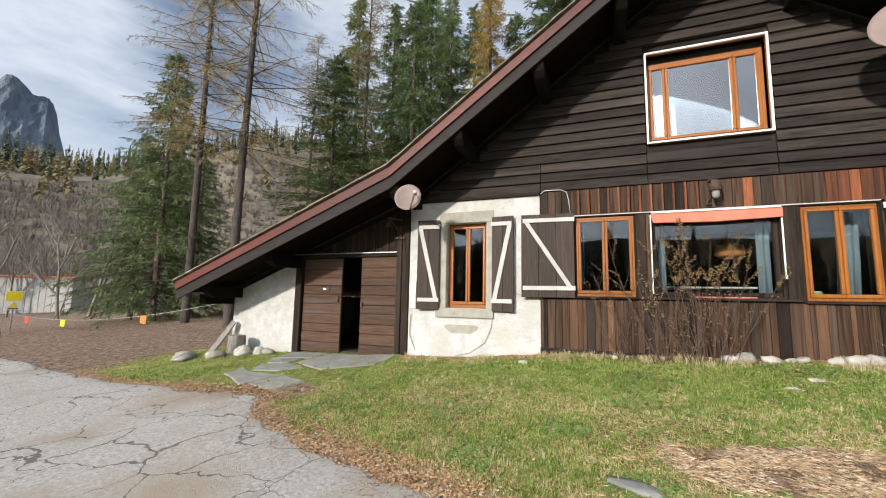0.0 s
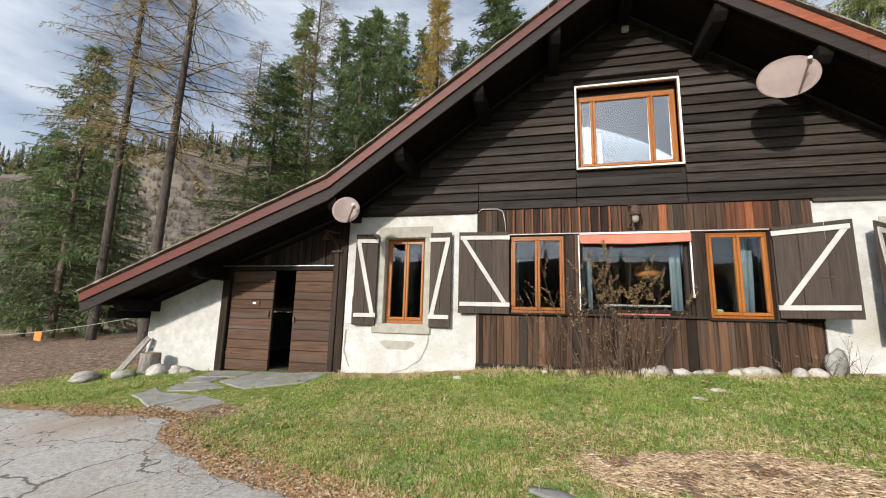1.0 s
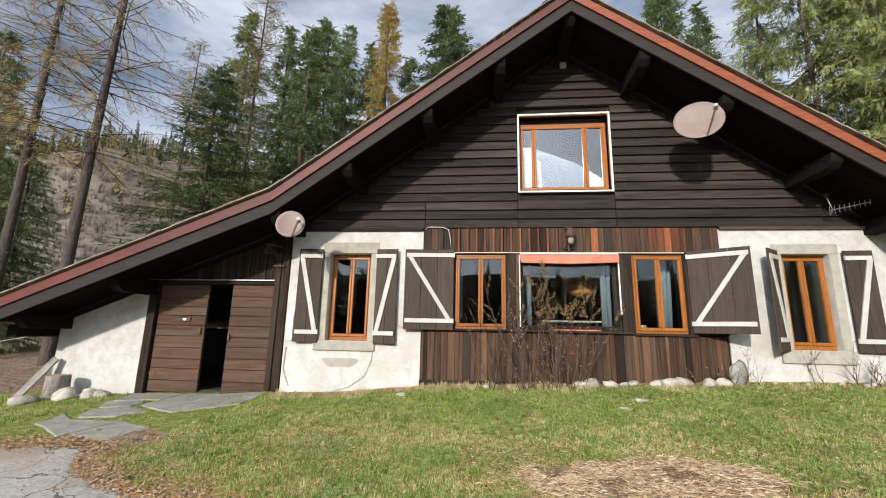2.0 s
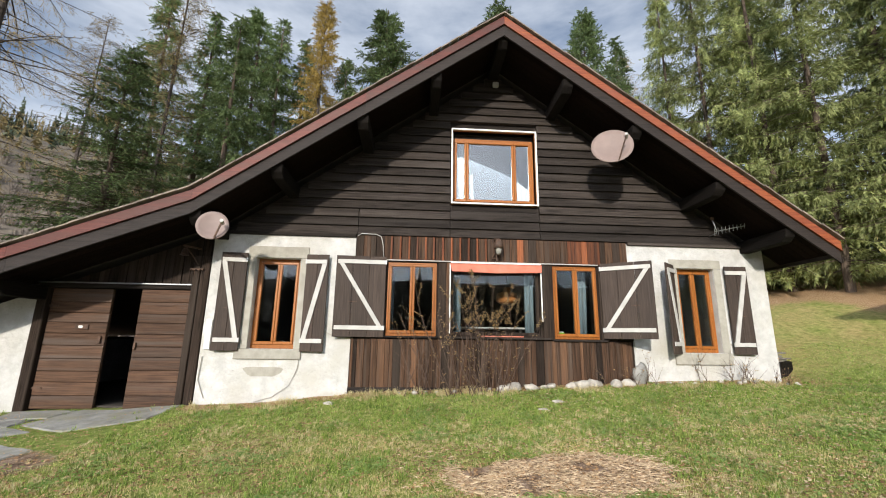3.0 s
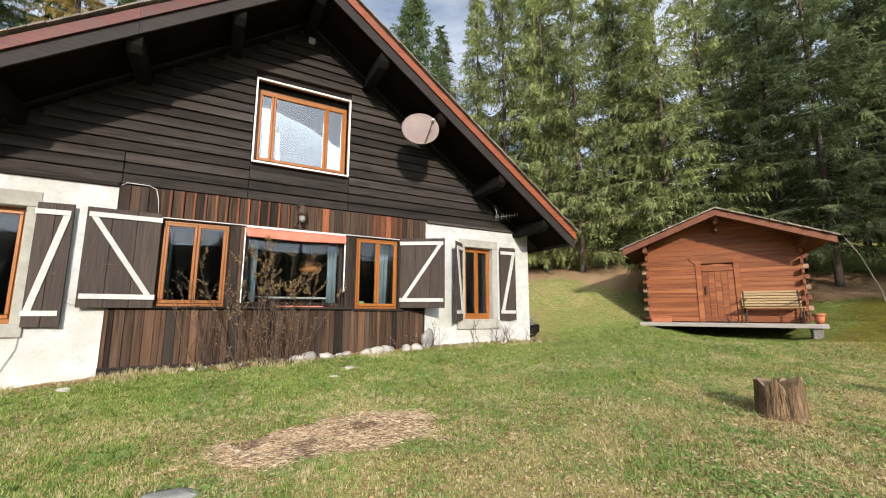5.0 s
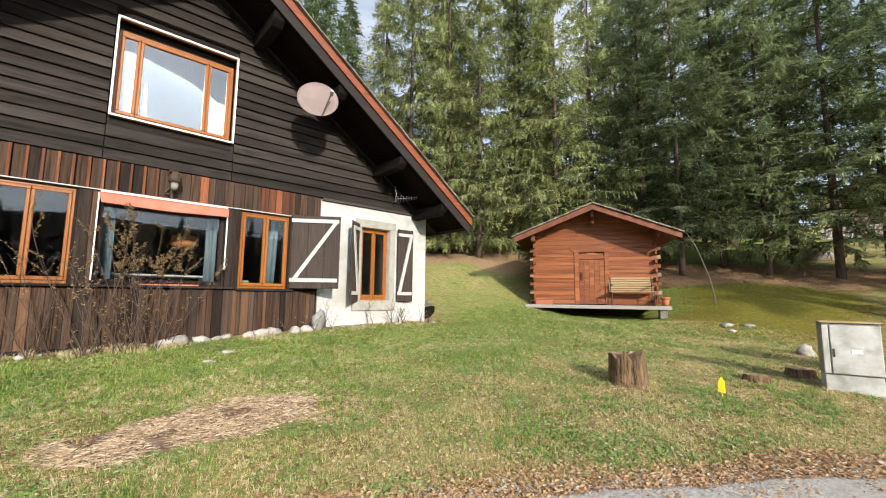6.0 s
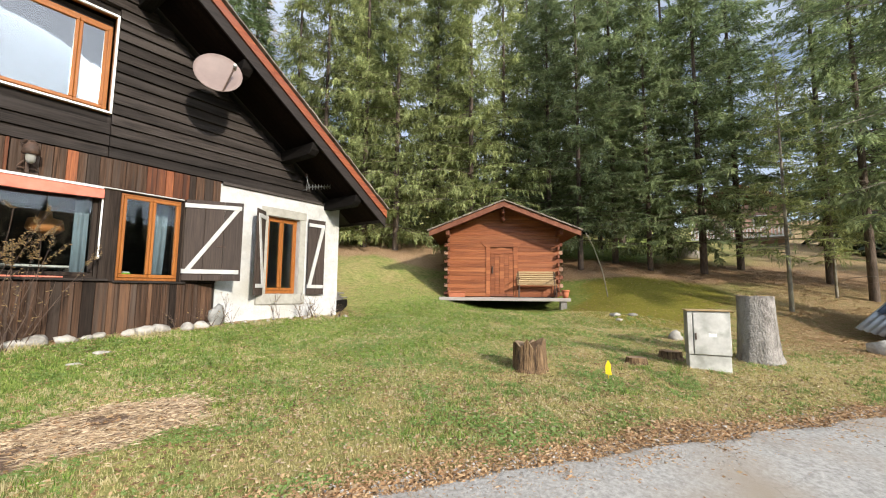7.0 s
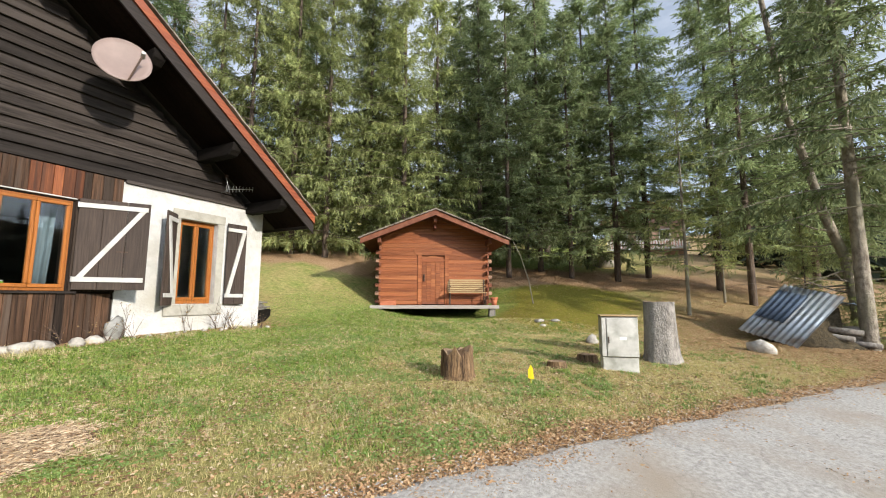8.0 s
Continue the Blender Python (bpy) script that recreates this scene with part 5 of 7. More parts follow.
# ---- fixtures of the chalet ----
def dish(at, r, face, boom_from, label):
    """A satellite dish that looks along face, with its arm and receiver."""
    d = Vector(face).normalized()
    m = Matrix.Translation(at) @ d.to_track_quat("Z", "Y").to_matrix().to_4x4()
    ob = thing("satellite_dish", m, label, "satellite dish")
    bm = bmesh.new()
    rings = []
    for side in (0, 1):
        for k in range(6):
            rr = r * k / 5
            z = 0.22 * r * (rr / r) ** 2 - 0.012 * side
            if k == 0:
                rings.append([bm.verts.new((0, 0, z))])
            else:
                rings.append([bm.verts.new((rr * math.cos(a * math.pi / 14), 1.08 * rr * math.sin(a * math.pi / 14), z)) for a in range(28)])
    for s in (0, 6):
        for a in range(28):
            bm.faces.new((rings[s][0], rings[s + 1][a], rings[s + 1][(a + 1) % 28]))
        for k in range(1, 5):
            for a in range(28):
                bm.faces.new((rings[s + k][a], rings[s + k + 1][a], rings[s + k + 1][(a + 1) % 28], rings[s + k][(a + 1) % 28]))
    for a in range(28):
        bm.faces.new((rings[5][a], rings[11][a], rings[11][(a + 1) % 28], rings[5][(a + 1) % 28]))
    bmesh.ops.recalc_face_normals(bm, faces=bm.faces)
    part("reflector", bm, M_dish, ob, "faded pinkish reflector", True)
    inv = m.inverted()
    low = Vector((0.22 * r, -r * 1.02, 0.20 * r))
    tip = Vector((r * 0.62, -r * 0.02, r * 0.80))
    part("feed_arm", bar(bmesh.new(), low, tip, 0.022, 0.022), M_iron, ob)
    rec = part("receiver", tube(bmesh.new(), [tip + Vector((0, 0.0, 0.05)), tip + Vector((0, 0.01, -0.06)), tip + Vector((0, 0.02, -0.09))], [0.028, 0.032, 0.022], 10), M_brace, ob, "pale receiver head")
    part("back_plate", tube(bmesh.new(), [(0, 0, -0.01), (0, 0, -0.10)], [0.09, 0.05], 10), M_iron, ob)
    part("mast", tube(bmesh.new(), [Vector((0, 0, -0.09)), inv @ Vector(boom_from)], 0.022, 8), M_iron, ob)
    return ob


dish((3.65, 6.58, 5.07), 0.37, (-0.42, -1.0, 0.36), (4.08, 6.75, 5.15), "large faded pink satellite dish on a purlin end")
dish((-3.19, 6.28, 3.25), 0.235, (0.30, -1.0, 0.30), (-3.52, 6.52, 3.42), "small faded pink satellite dish under the eaves")


def antenna():
    ob = thing("aerial", pose(6.02, FY - 0.03, 3.68) @ Matrix.Scale(0.72, 4), "small metal television aerial on a bracket under the eaves", "antenna")
    part("bracket", tube(bmesh.new(), [(0, 0.02, 0.0), (0.02, -0.25, 0.02), (0.02, -0.27, 0.12), (-0.06, -0.27, 0.40)], 0.012, 6), M_metal, ob)
    part("junction_box", box(-0.11, -0.02, -0.31, -0.24, 0.38, 0.48, 0.008), M_iron, ob)
    boom = part("boom", tube(bmesh.new(), [(-0.10, -0.35, 0.04), (0.50, -0.70, 0.13)], 0.009, 6), M_metal, ob)
    for k in range(9):
        u = k / 8
        c = Vector((-0.10, -0.35, 0.04)).lerp(Vector((0.50, -0.70, 0.13)), u)
        h = 0.10 - 0.045 * u
        part("element", tube(bmesh.new(), [c + Vector((0.02, 0.03, -h)), c + Vector((-0.02, -0.03, h))], 0.006, 5), M_metal, boom)
    return ob


antenna()


def lantern():
    ob = thing("wall_lantern", pose(1.62, FY - 0.03, 3.03) @ Matrix.Scale(1.15, 4), "rusted wrought iron wall lantern with scrolls", "lamp")
    part("back_bar", box(-0.02, 0.02, -0.03, 0.0, 0, 0.40, 0.004), M_iron, ob)
    for sx in (-1, 1):
        pts = [(sx * (0.02 + 0.07 * math.sin(a * 0.5)), -0.03, 0.02 + 0.018 * a + 0.03 * math.cos(a * 0.9)) for a in range(0, 9)]
        part("scroll", tube(bmesh.new(), pts, 0.009, 6), M_iron, ob)
        pts = [(sx * (0.02 + 0.06 * math.sin(a * 0.6)), -0.03, 0.40 - 0.016 * a) for a in range(0, 7)]
        part("scroll", tube(bmesh.new(), pts, 0.009, 6), M_iron, ob)
    part("arm", tube(bmesh.new(), [(0, -0.03, 0.22), (0, -0.12, 0.28), (0, -0.17, 0.36)], 0.01, 6), M_iron, ob)
    part("shade", tube(bmesh.new(), [(0, -0.17, 0.34), (0, -0.17, 0.28), (0, -0.17, 0.20)], [0.035, 0.075, 0.085], 12), M_iron, ob, "rusted metal shade", True)
    part("bulb_glass", tube(bmesh.new(), [(0, -0.17, 0.20), (0, -0.17, 0.12), (0, -0.17, 0.09)], [0.05, 0.045, 0.02], 12), M_slab, ob, "cloudy glass", True)


lantern()


def floodlight():
    ob = thing("floodlight", pose(1.64, FY - 0.03, 6.80), "small pale floodlight on the gable", "lamp")
    part("housing", box(-0.06, 0.06, -0.10, -0.02, 0, 0.10, 0.01), M_brace, ob)
    part("bracket", box(-0.02, 0.02, -0.02, 0.0, 0.02, 0.08), M_iron, ob)


floodlight()


def bell():
    ob = thing("wall_bell", pose(-3.98, FY - 0.04, 2.62), "old iron bell on a wrought bracket beside the garage", "bell")
    part("bracket", bar(bmesh.new(), (0.06, 0, 0.50), (-0.10, -0.30, 0.50), 0.02, 0.03), M_iron, ob)
    part("brace", tube(bmesh.new(), [(0.05, 0, 0.2), (-0.02, -0.12, 0.36), (-0.08, -0.26, 0.49)], 0.011, 6), M_iron, ob)
    part("bell_body", tube(bmesh.new(), [(-0.08, -0.27, 0.46), (-0.08, -0.27, 0.43), (-0.08, -0.27, 0.36), (-0.08, -0.27, 0.33)], [0.015, 0.04, 0.055, 0.075], 12), M_iron, ob, "", True)
    part("hook_rail", box(-0.08, 0.16, -0.03, 0.02, 0.10, 0.14, 0.005), M_iron, ob)
    for k in range(3):
        part("hook", tube(bmesh.new(), [(-0.05 + 0.08 * k, -0.03, 0.12), (-0.05 + 0.08 * k, -0.08, 0.08), (-0.05 + 0.08 * k, -0.07, 0.0)], 0.008, 5), M_iron, ob)


bell()
part("wall_cable", tube(bmesh.new(), [(-1.97, FY - 0.02, 1.55), (-2.0, FY - 0.02, 1.0), (-2.12, FY - 0.02, 0.72), (-2.4, FY - 0.02, 0.52), (-2.7, FY - 0.02, 0.44)], 0.005, 5), M_stone, chalet, "thin grey cable down the wall")
part("wall_cable", tube(bmesh.new(), [(-3.66, FY - 0.02, 1.2), (-3.68, FY - 0.02, 0.8), (-3.55, FY - 0.02, 0.5)], 0.008, 5), M_stone, chalet)
part("wall_cable", tube(bmesh.new(), [(-1.63, FY - 0.02, 1.72), (-1.5, FY - 0.02, 1.62), (-1.25, FY - 0.02, 1.56), (-1.05, FY - 0.03, 1.55)], 0.008, 5), M_stone, chalet)
part("wall_box", box(-3.66, -3.56, FY - 0.03, FY - 0.002, 1.32, 1.85, 0.005), M_white, chalet, "white cable cover")
ring = [(-2.60 + 0.32 * math.cos(a) * (1 + 0.2 * math.sin(3 * a)), 0.93 + 0.09 * math.sin(a) * (1 + 0.3 * math.cos(2 * a)) + (0.03 if math.sin(a) > 0 else 0)) for a in [k * math.pi / 10 for k in range(20)]]
fl = prism(ring, FY - 0.003, FY + 0.003)
part("bare_patch", fl, M_stone, chalet, "grey patch where the plaster has flaked off")

# pendant lamp and things behind the panes
M_rattan = material("orange rattan", (0.50, 0.20, 0.06), (0.36, 0.13, 0.04), 30.0, (1, 1, 4), 0.7, vary=0.0)
lamp = thing("pendant_lamp", pose(2.06, 8.6, 2.38), "orange rattan pendant lamp in the dark room", "lamp")
part("shade", tube(bmesh.new(), [(0, 0, 0.30), (0, 0, 0.20), (0, 0, 0.17), (0, 0, 0.02), (0, 0, -0.05)], [0.07, 0.09, 0.21, 0.24, 0.16], 20), M_rattan, lamp, "", True)
part("cord", tube(bmesh.new(), [(0, 0, 0.30), (0, 0, 0.92)], 0.008, 6), M_iron, lamp)
M_green = material("green glass", (0.20, 0.40, 0.04), (0.14, 0.30, 0.03), 9.0, rough=0.2, vary=0.0)
gcup = thing("green_jar", pose(2.95, FY + 0.30, 1.58), "green glass jar on the window board", "jar")
part("body", tube(bmesh.new(), [(0, 0, 0), (0, 0, 0.10), (0, 0, 0.13)], [0.06, 0.07, 0.06], 12), M_green, gcup, "", True)
part("lid", tube(bmesh.new(), [(0, 0, 0.131), (0, 0, 0.15)], 0.055, 12), M_brace, gcup)
vase = thing("figurine", pose(2.86, FY + 0.34, 1.58), "pale ornament on the window board", "ornament")
part("figure", tube(bmesh.new(), [(0, 0, 0), (0, 0, 0.08), (0, 0, 0.18), (0, 0, 0.24), (0, 0, 0.30)], [0.05, 0.06, 0.03, 0.04, 0.01], 10), M_stone, vase, "", True)
part("window_board", box(C2[0], C2[1], FY + 0.12, FY + 0.45, 1.54, 1.578), M_darkwood_h, chalet)
part("window_board", box(PW[0], PW[1], FY + 0.15, FY + 0.45, 1.58, 1.62), M_darkwood_h, chalet)
table = thing("table", pose(1.7, 9.6, 0.60), "pale table standing in the dark room", "table")
part("tabletop", box(-0.9, 0.9, -0.45, 0.45, 1.20, 1.24, 0.01), M_brace, table)
for sx in (-0.8, 0.8):
    for sy in (-0.38, 0.38):
        part("leg", box(sx - 0.03, sx + 0.03, sy - 0.03, sy + 0.03, 0, 1.199), M_dark, table)
chair = thing("red_chair", pose(5.5, 8.5, 0.60), "red chair seen behind the window", "chair")
part("backrest", box(-0.2, 0.2, -0.02, 0.02, 0.80, 1.55, 0.02), M_pinkcloth, chair)
part("seat", box(-0.2, 0.2, -0.42, -0.021, 0.76, 0.80, 0.01), M_pinkcloth, chair)
for sx in (-0.18, 0.18):
    for sy in (-0.40, -0.05):
        part("leg", box(sx - 0.02, sx + 0.02, sy - 0.02, sy + 0.02, 0, 0.76), M_dark, chair)


# ---- at the foot of the walls ----
random.seed(42)
for k in range(30):
    x = -0.2 + k * 0.255 + random.uniform(-0.08, 0.08)
    s = random.uniform(0.06, 0.14) if 1.6 < x < 4.3 else random.uniform(0.03, 0.065)
    y = 7.28 - random.uniform(0, 0.12)
    st = part("fieldstone", stone(bmesh.new(), (0, 0, 0), (s * 1.05, s * 0.8, s), k, 0.7), M_rock, None, "", True)
    st.matrix_basis = pose(x, y, ground_z(x, y) + s * 0.30, 0, 0, random.uniform(-35, 35))
    tagged(st, "pale rounded fieldstone at the foot of the wall", "stone", "stones along the chalet's wall")
for x, y, s, fl_ in ((-8.75, 6.55, 0.26, 0.35), (-8.45, 6.3, 0.2, 0.4), (-7.55, 7.05, 0.22, 0.6), (-7.25, 7.2, 0.15, 0.7), (-7.0, 7.2, 0.13, 0.7), (-7.95, 6.65, 0.18, 0.6), (2.35, 6.45, 0.08, 0.3), (2.0, 6.1, 0.06, 0.3), (-1.3, 6.9, 0.10, 0.25), (10.5, 0.7, 0.16, 0.8), (12.2, -2.7, 0.25, 0.8), (12.6, 2.4, 0.16, 0.4), (12.9, 2.0, 0.12, 0.4), (12.2, 2.2, 0.1, 0.4)):
    st = part("fieldstone", stone(bmesh.new(), (0, 0, 0), (s * 1.2, s * 0.85, s * fl_ * 1.4), int(x * 10)), M_rock, None, "", True)
    st.matrix_basis = pose(x, y, ground_z(x, y) + s * fl_ * 0.35, 0, 0, random.uniform(0, 180))
    tagged(st, "grey stone lying in the grass", "stone", "stones in the grass")
flat = part("fieldstone", stone(bmesh.new(), (0, 0, 0), (0.20, 0.10, 0.035), 55), M_slab, None, "", True)
flat.matrix_basis = pose(0.14, 3.26, ground_z(0.14, 3.26) + 0.01, 0, 0, -20)
tagged(flat, "flat grey stone sunk in the lawn", "stone", "stones in the grass")
slab = part("stone_slab", stone(bmesh.new(), (0, 0, 0), (0.17, 0.08, 0.26), 77, 1.0), M_slab, None, "", True)
slab.matrix_basis = pose(4.22, 7.3, ground_z(4.22, 7.3) + 0.12, 8, 0, 10)
tagged(slab, "upright grey stone slab leaning on the wall", "stone")


def flag(outline, seed, label="grey flagstone before the garage door"):
    rng = random.Random(seed)
    fine = []
    for (xa, ya), (xb, yb) in zip(outline, outline[1:] + outline[:1]):
        fine.append((xa + rng.uniform(-0.02, 0.02), ya + rng.uniform(-0.02, 0.02)))
        for u in (0.3, 0.65):
            fine.append((xa + (xb - xa) * u + rng.uniform(-0.018, 0.018), ya + (yb - ya) * u + rng.uniform(-0.018, 0.018)))
    outline = fine
    bm = bmesh.new()
    cx = sum(p[0] for p in outline) / len(outline)
    cy = sum(p[1] for p in outline) / len(outline)
    top = [bm.verts.new((x - cx, y - cy, ground_z(x, y) + 0.018)) for x, y in outline]
    low = [bm.verts.new((x - cx, y - cy, ground_z(x, y) - 0.08)) for x, y in outline]
    bm.faces.new(top)
    for i in range(len(top)):
        j = (i + 1) % len(top)
        bm.faces.new((top[j], top[i], low[i], low[j]))
    bmesh.ops.recalc_face_normals(bm, faces=bm.faces)
    bmesh.ops.bevel(bm, geom=[e for e in bm.edges if all(v in top for v in e.verts)], offset=0.015, segments=1, affect="EDGES")
    ob = part("flagstone", bm, M_slab)
    ob.location = (cx, cy, 0)
    return tagged(ob, label, "flagstone", "flagstones before the garage")


flag([(-6.55, 7.42), (-6.35, 6.75), (-5.6, 6.95), (-5.5, 7.42)], 1)
flag([(-5.45, 7.42), (-5.65, 6.55), (-4.75, 6.15), (-3.95, 6.65), (-3.85, 7.42)], 2, "large grey concrete slab before the garage door")
flag([(-6.4, 6.68), (-6.15, 6.3), (-5.75, 6.45), (-5.7, 6.85)], 3)
flag([(-6.2, 6.2), (-5.95, 5.75), (-5.4, 5.85), (-5.2, 6.2), (-5.7, 6.4)], 4)
flag([(-6.35, 5.95), (-6.2, 5.4), (-5.3, 4.9), (-5.05, 5.6), (-5.9, 5.65)], 5)
flag([(-5.0, 5.55), (-5.2, 4.95), (-4.5, 4.75), (-4.35, 5.25)], 6)


def stump(at, r, h, seed, bark, label, flare=0.35, ragged=0.0):
    """A sawn or broken stump with a flared foot."""
    ob = thing("tree_stump", pose(*at), label, "stump")
    bm = bmesh.new()
    n, rings = 26, []
    for k, (u, f) in enumerate(((-0.1, 1 + flare), (0.0, 1 + flare * 0.8), (0.12, 1 + flare * 0.3), (0.35, 1.02), (0.7, 0.97), (1.0, 0.95))):
        ring = []
        for a in range(n):
            t = a * 2 * math.pi / n
            w = 1 + 0.10 * noise.noise(Vector((math.cos(t) * 1.6, math.sin(t) * 1.6, seed + u * 0.6))) + flare * 0.25 * (1 - min(1, max(0, u) * 3)) * math.cos(t * 5 + seed) + 0.03 * math.cos(t * 9)
            zz = u * h + (ragged * h * noise.noise(Vector((math.cos(t) * 3, math.sin(t) * 3, seed))) if k == 5 else 0)
            ring.append(bm.verts.new((r * f * w * math.cos(t), r * f * w * math.sin(t), zz)))
        rings.append(ring)
    for r0, r1 in zip(rings, rings[1:]):
        for a in range(n):
            bm.faces.new((r0[a], r0[(a + 1) % n], r1[(a + 1) % n], r1[a]))
    part("bark", bm, bark, ob, "", True)
    bm = bmesh.new()
    c = bm.verts.new((0, 0, h * 0.985))
    rr = []
    for a in range(n):
        t = a * 2 * math.pi / n
        w = 1 + 0.10 * noise.noise(Vector((math.cos(t) * 1.6, math.sin(t) * 1.6, seed + 0.6))) + 0.03 * math.cos(t * 9)
        zz = h + ragged * h * noise.noise(Vector((math.cos(t) * 3, math.sin(t) * 3, seed)))
        rr.append(bm.verts.new((r * 0.95 * w * math.cos(t), r * 0.95 * w * math.sin(t), zz - 0.003)))
    for a in range(n):
        bm.faces.new((c, rr[a], rr[(a + 1) % n]))
    part("cut_face", bm, M_cut, ob, "sawn wood")
    return ob


def on_ground(x, y, dz=0.0):
    return (x, y, ground_z(x, y) + dz)


stump(on_ground(-7.85, 7.1), 0.19, 0.42, 1, M_log, "short sawn log standing at the lean-to wall", 0.05)
M_rotten = material("split rotten stump wood", (0.33, 0.21, 0.11), (0.045, 0.028, 0.017), 5.0, (5, 5, 0.6), 0.95, 1.0, 0.05, 16, 0.05, (0.22, 0.13, 0.07), 3.0)
stump(on_ground(6.0, 2.0), 0.235, 0.36, 4, M_rotten, "ragged brown tree stump in the lawn", 0.16, 0.55)
stump(on_ground(7.55, 0.92), 0.15, 0.10, 5, M_rotten, "low sawn stump flush with the lawn", 0.2, 0.1)
stump(on_ground(8.33, 0.55), 0.17, 0.12, 6, M_rotten, "low dark stump overgrown with grass", 0.3, 0.2)
stump(on_ground(9.27, -0.64), 0.285, 1.08, 7, M_log, "tall weathered grey stump beside the meter box", 0.22, 0.03)
plank = part("plank", box(-0.07, 0.07, -0.02, 0.02, 0, 0.9, 0.006), M_log)
plank.matrix_basis = pose(-8.62, 7.05, ground_z(-8.62, 7.05) - 0.03, -22, 24, 0)
tagged(plank, "grey weathered plank leaning on the lean-to", "plank")
# logs stacked behind the chalet's corner
for k in range(7):
    lg = part("plank", box(-0.55, 0.55, -0.09, 0.09, -0.015, 0.015, 0.005), M_log)
    x, y = 7.62, 8.15
    lg.matrix_basis = pose(x + 0.04 * (k % 3), y + 0.03 * k, ground_z(x, y) + 0.32 + 0.033 * k, 2, random.uniform(-3, 3), 35 + random.uniform(-9, 9))
    tagged(lg, "weathered board stacked beside the chalet", "board", "boards beside the chalet")
for k in range(2):
    bl = part("timber_block", box(-0.12, 0.12, -0.5, 0.5, 0, 0.34, 0.02), M_darkwood_y)
    bl.matrix_basis = pose(7.45 + 0.45 * k, 8.35, ground_z(7.5 + 0.4 * k, 8.3) - 0.04, 0, 0, -55)
    tagged(bl, "dark timber block under the stacked boards", "timber", "blocks under the boards")


# ---- garden hut ----
M_hut = material("reddish log siding", (0.14, 0.040, 0.014), (0.28, 0.090, 0.032), 3.0, HORIZ, 0.5, 0.45, 0.008, 30, 0.14, (0.33, 0.12, 0.045), 1.4)
M_hutdark = material("dark red log end", (0.12, 0.04, 0.022), (0.20, 0.075, 0.04), 5.0, rough=0.7, vary=0.2)
M_logend = material("pale log end", (0.36, 0.22, 0.15), (0.26, 0.15, 0.10), 9.0, rough=0.8, vary=0.2)
M_deck = material("grey deck board", (0.34, 0.31, 0.28), (0.24, 0.21, 0.19), 5.0, HORIZ, 0.85, vary=0.12)
M_bench = material("pale bench slat", (0.42, 0.30, 0.16), (0.32, 0.22, 0.11), 5.0, HORIZ, 0.6, vary=0.1)
M_terra = material("terracotta", (0.46, 0.16, 0.08), (0.36, 0.12, 0.06), 8.0, rough=0.85, vary=0.05)
HUT = pose(11.52, 7.56, 1.235, 0, 0, -59.3) @ pose(-0.07, 0, 0) @ Matrix.Scale(1.035, 4)
hut = thing("garden_hut", HUT, "small reddish log hut with a porch under the spruces", "hut")
WX0, WX1, WY0, WY1, EZ = 0.22, 3.88, 0.62, 3.4, 2.02
CX = (WX0 + WX1) / 2
HS = 0.40


def hut_top(x):
    return 3.05 - HS * abs(x - CX)


DOOR = (1.62, 2.42, 0.02, 1.72)
z = 0.02
while z < 2.95:
    zt = z + 0.135
    def hut_reach(zz):
        return min(WX1 - CX, (3.05 - 0.085 - zz) / HS)
    lo_half, hi_half = hut_reach(z + 0.001), hut_reach(zt - 0.001)
    if lo_half < 0.15:
        break
    hi_half = max(0.03, hi_half)
    if z < DOOR[3] - 0.05:
        for xa, xb in ((WX0, DOOR[0]), (DOOR[1], WX1)):
            part("log_board", box(xa, xb, WY0, WY0 + 0.07, z + 0.001, zt - 0.001, 0.006), M_hut, hut)
    else:
        part("log_board", prism([(CX - lo_half, z + 0.001), (CX + lo_half, z + 0.001), (CX + hi_half, zt - 0.004), (CX - hi_half, zt - 0.004)], WY0, WY0 + 0.07), M_hut, hut)
    z = zt
for xs in (WX0, WX1 - 0.07):
    part("side_wall", box(xs, xs + 0.07, WY0 + 0.072, WY1, 0.02, 2.0), M_hut, hut)
part("back_wall", box(WX0 + 0.072, WX1 - 0.072, WY1 - 0.07, WY1, 0.02, 2.0), M_hut, hut)
for xs, sx in ((WX0, -1), (WX1, 1)):
    for k in range(14):
        zc = 0.06 + 0.135 * k
        if k % 2 == 0:
            a, b = sorted((xs, xs + sx * 0.12))
            part("log_end", box(a, b, WY0 - 0.005, WY0 + 0.075, zc, zc + 0.125, 0.012), M_logend if k % 4 else M_hutdark, hut)
        else:
            c = xs + sx * -0.035
            part("log_end", box(c - 0.037, c + 0.037, WY0 - 0.16, WY0 - 0.006, zc, zc + 0.125, 0.012), M_hutdark, hut)
    c = xs + sx * -0.03
    part("eave_beam", box(c - 0.06, c + 0.06, -0.02, WY1 + 0.2, hut_top(c) - 0.34, hut_top(c) - 0.16, 0.02), M_hutdark, hut)
part("ridge_beam", box(CX - 0.06, CX + 0.06, -0.05, WY1 + 0.2, 2.68, 2.86, 0.02), M_hutdark, hut)
part("ridge_brace", box(CX - 0.05, CX + 0.05, 0.12, WY0, 2.48, 2.62, 0.03), M_hutdark, hut)
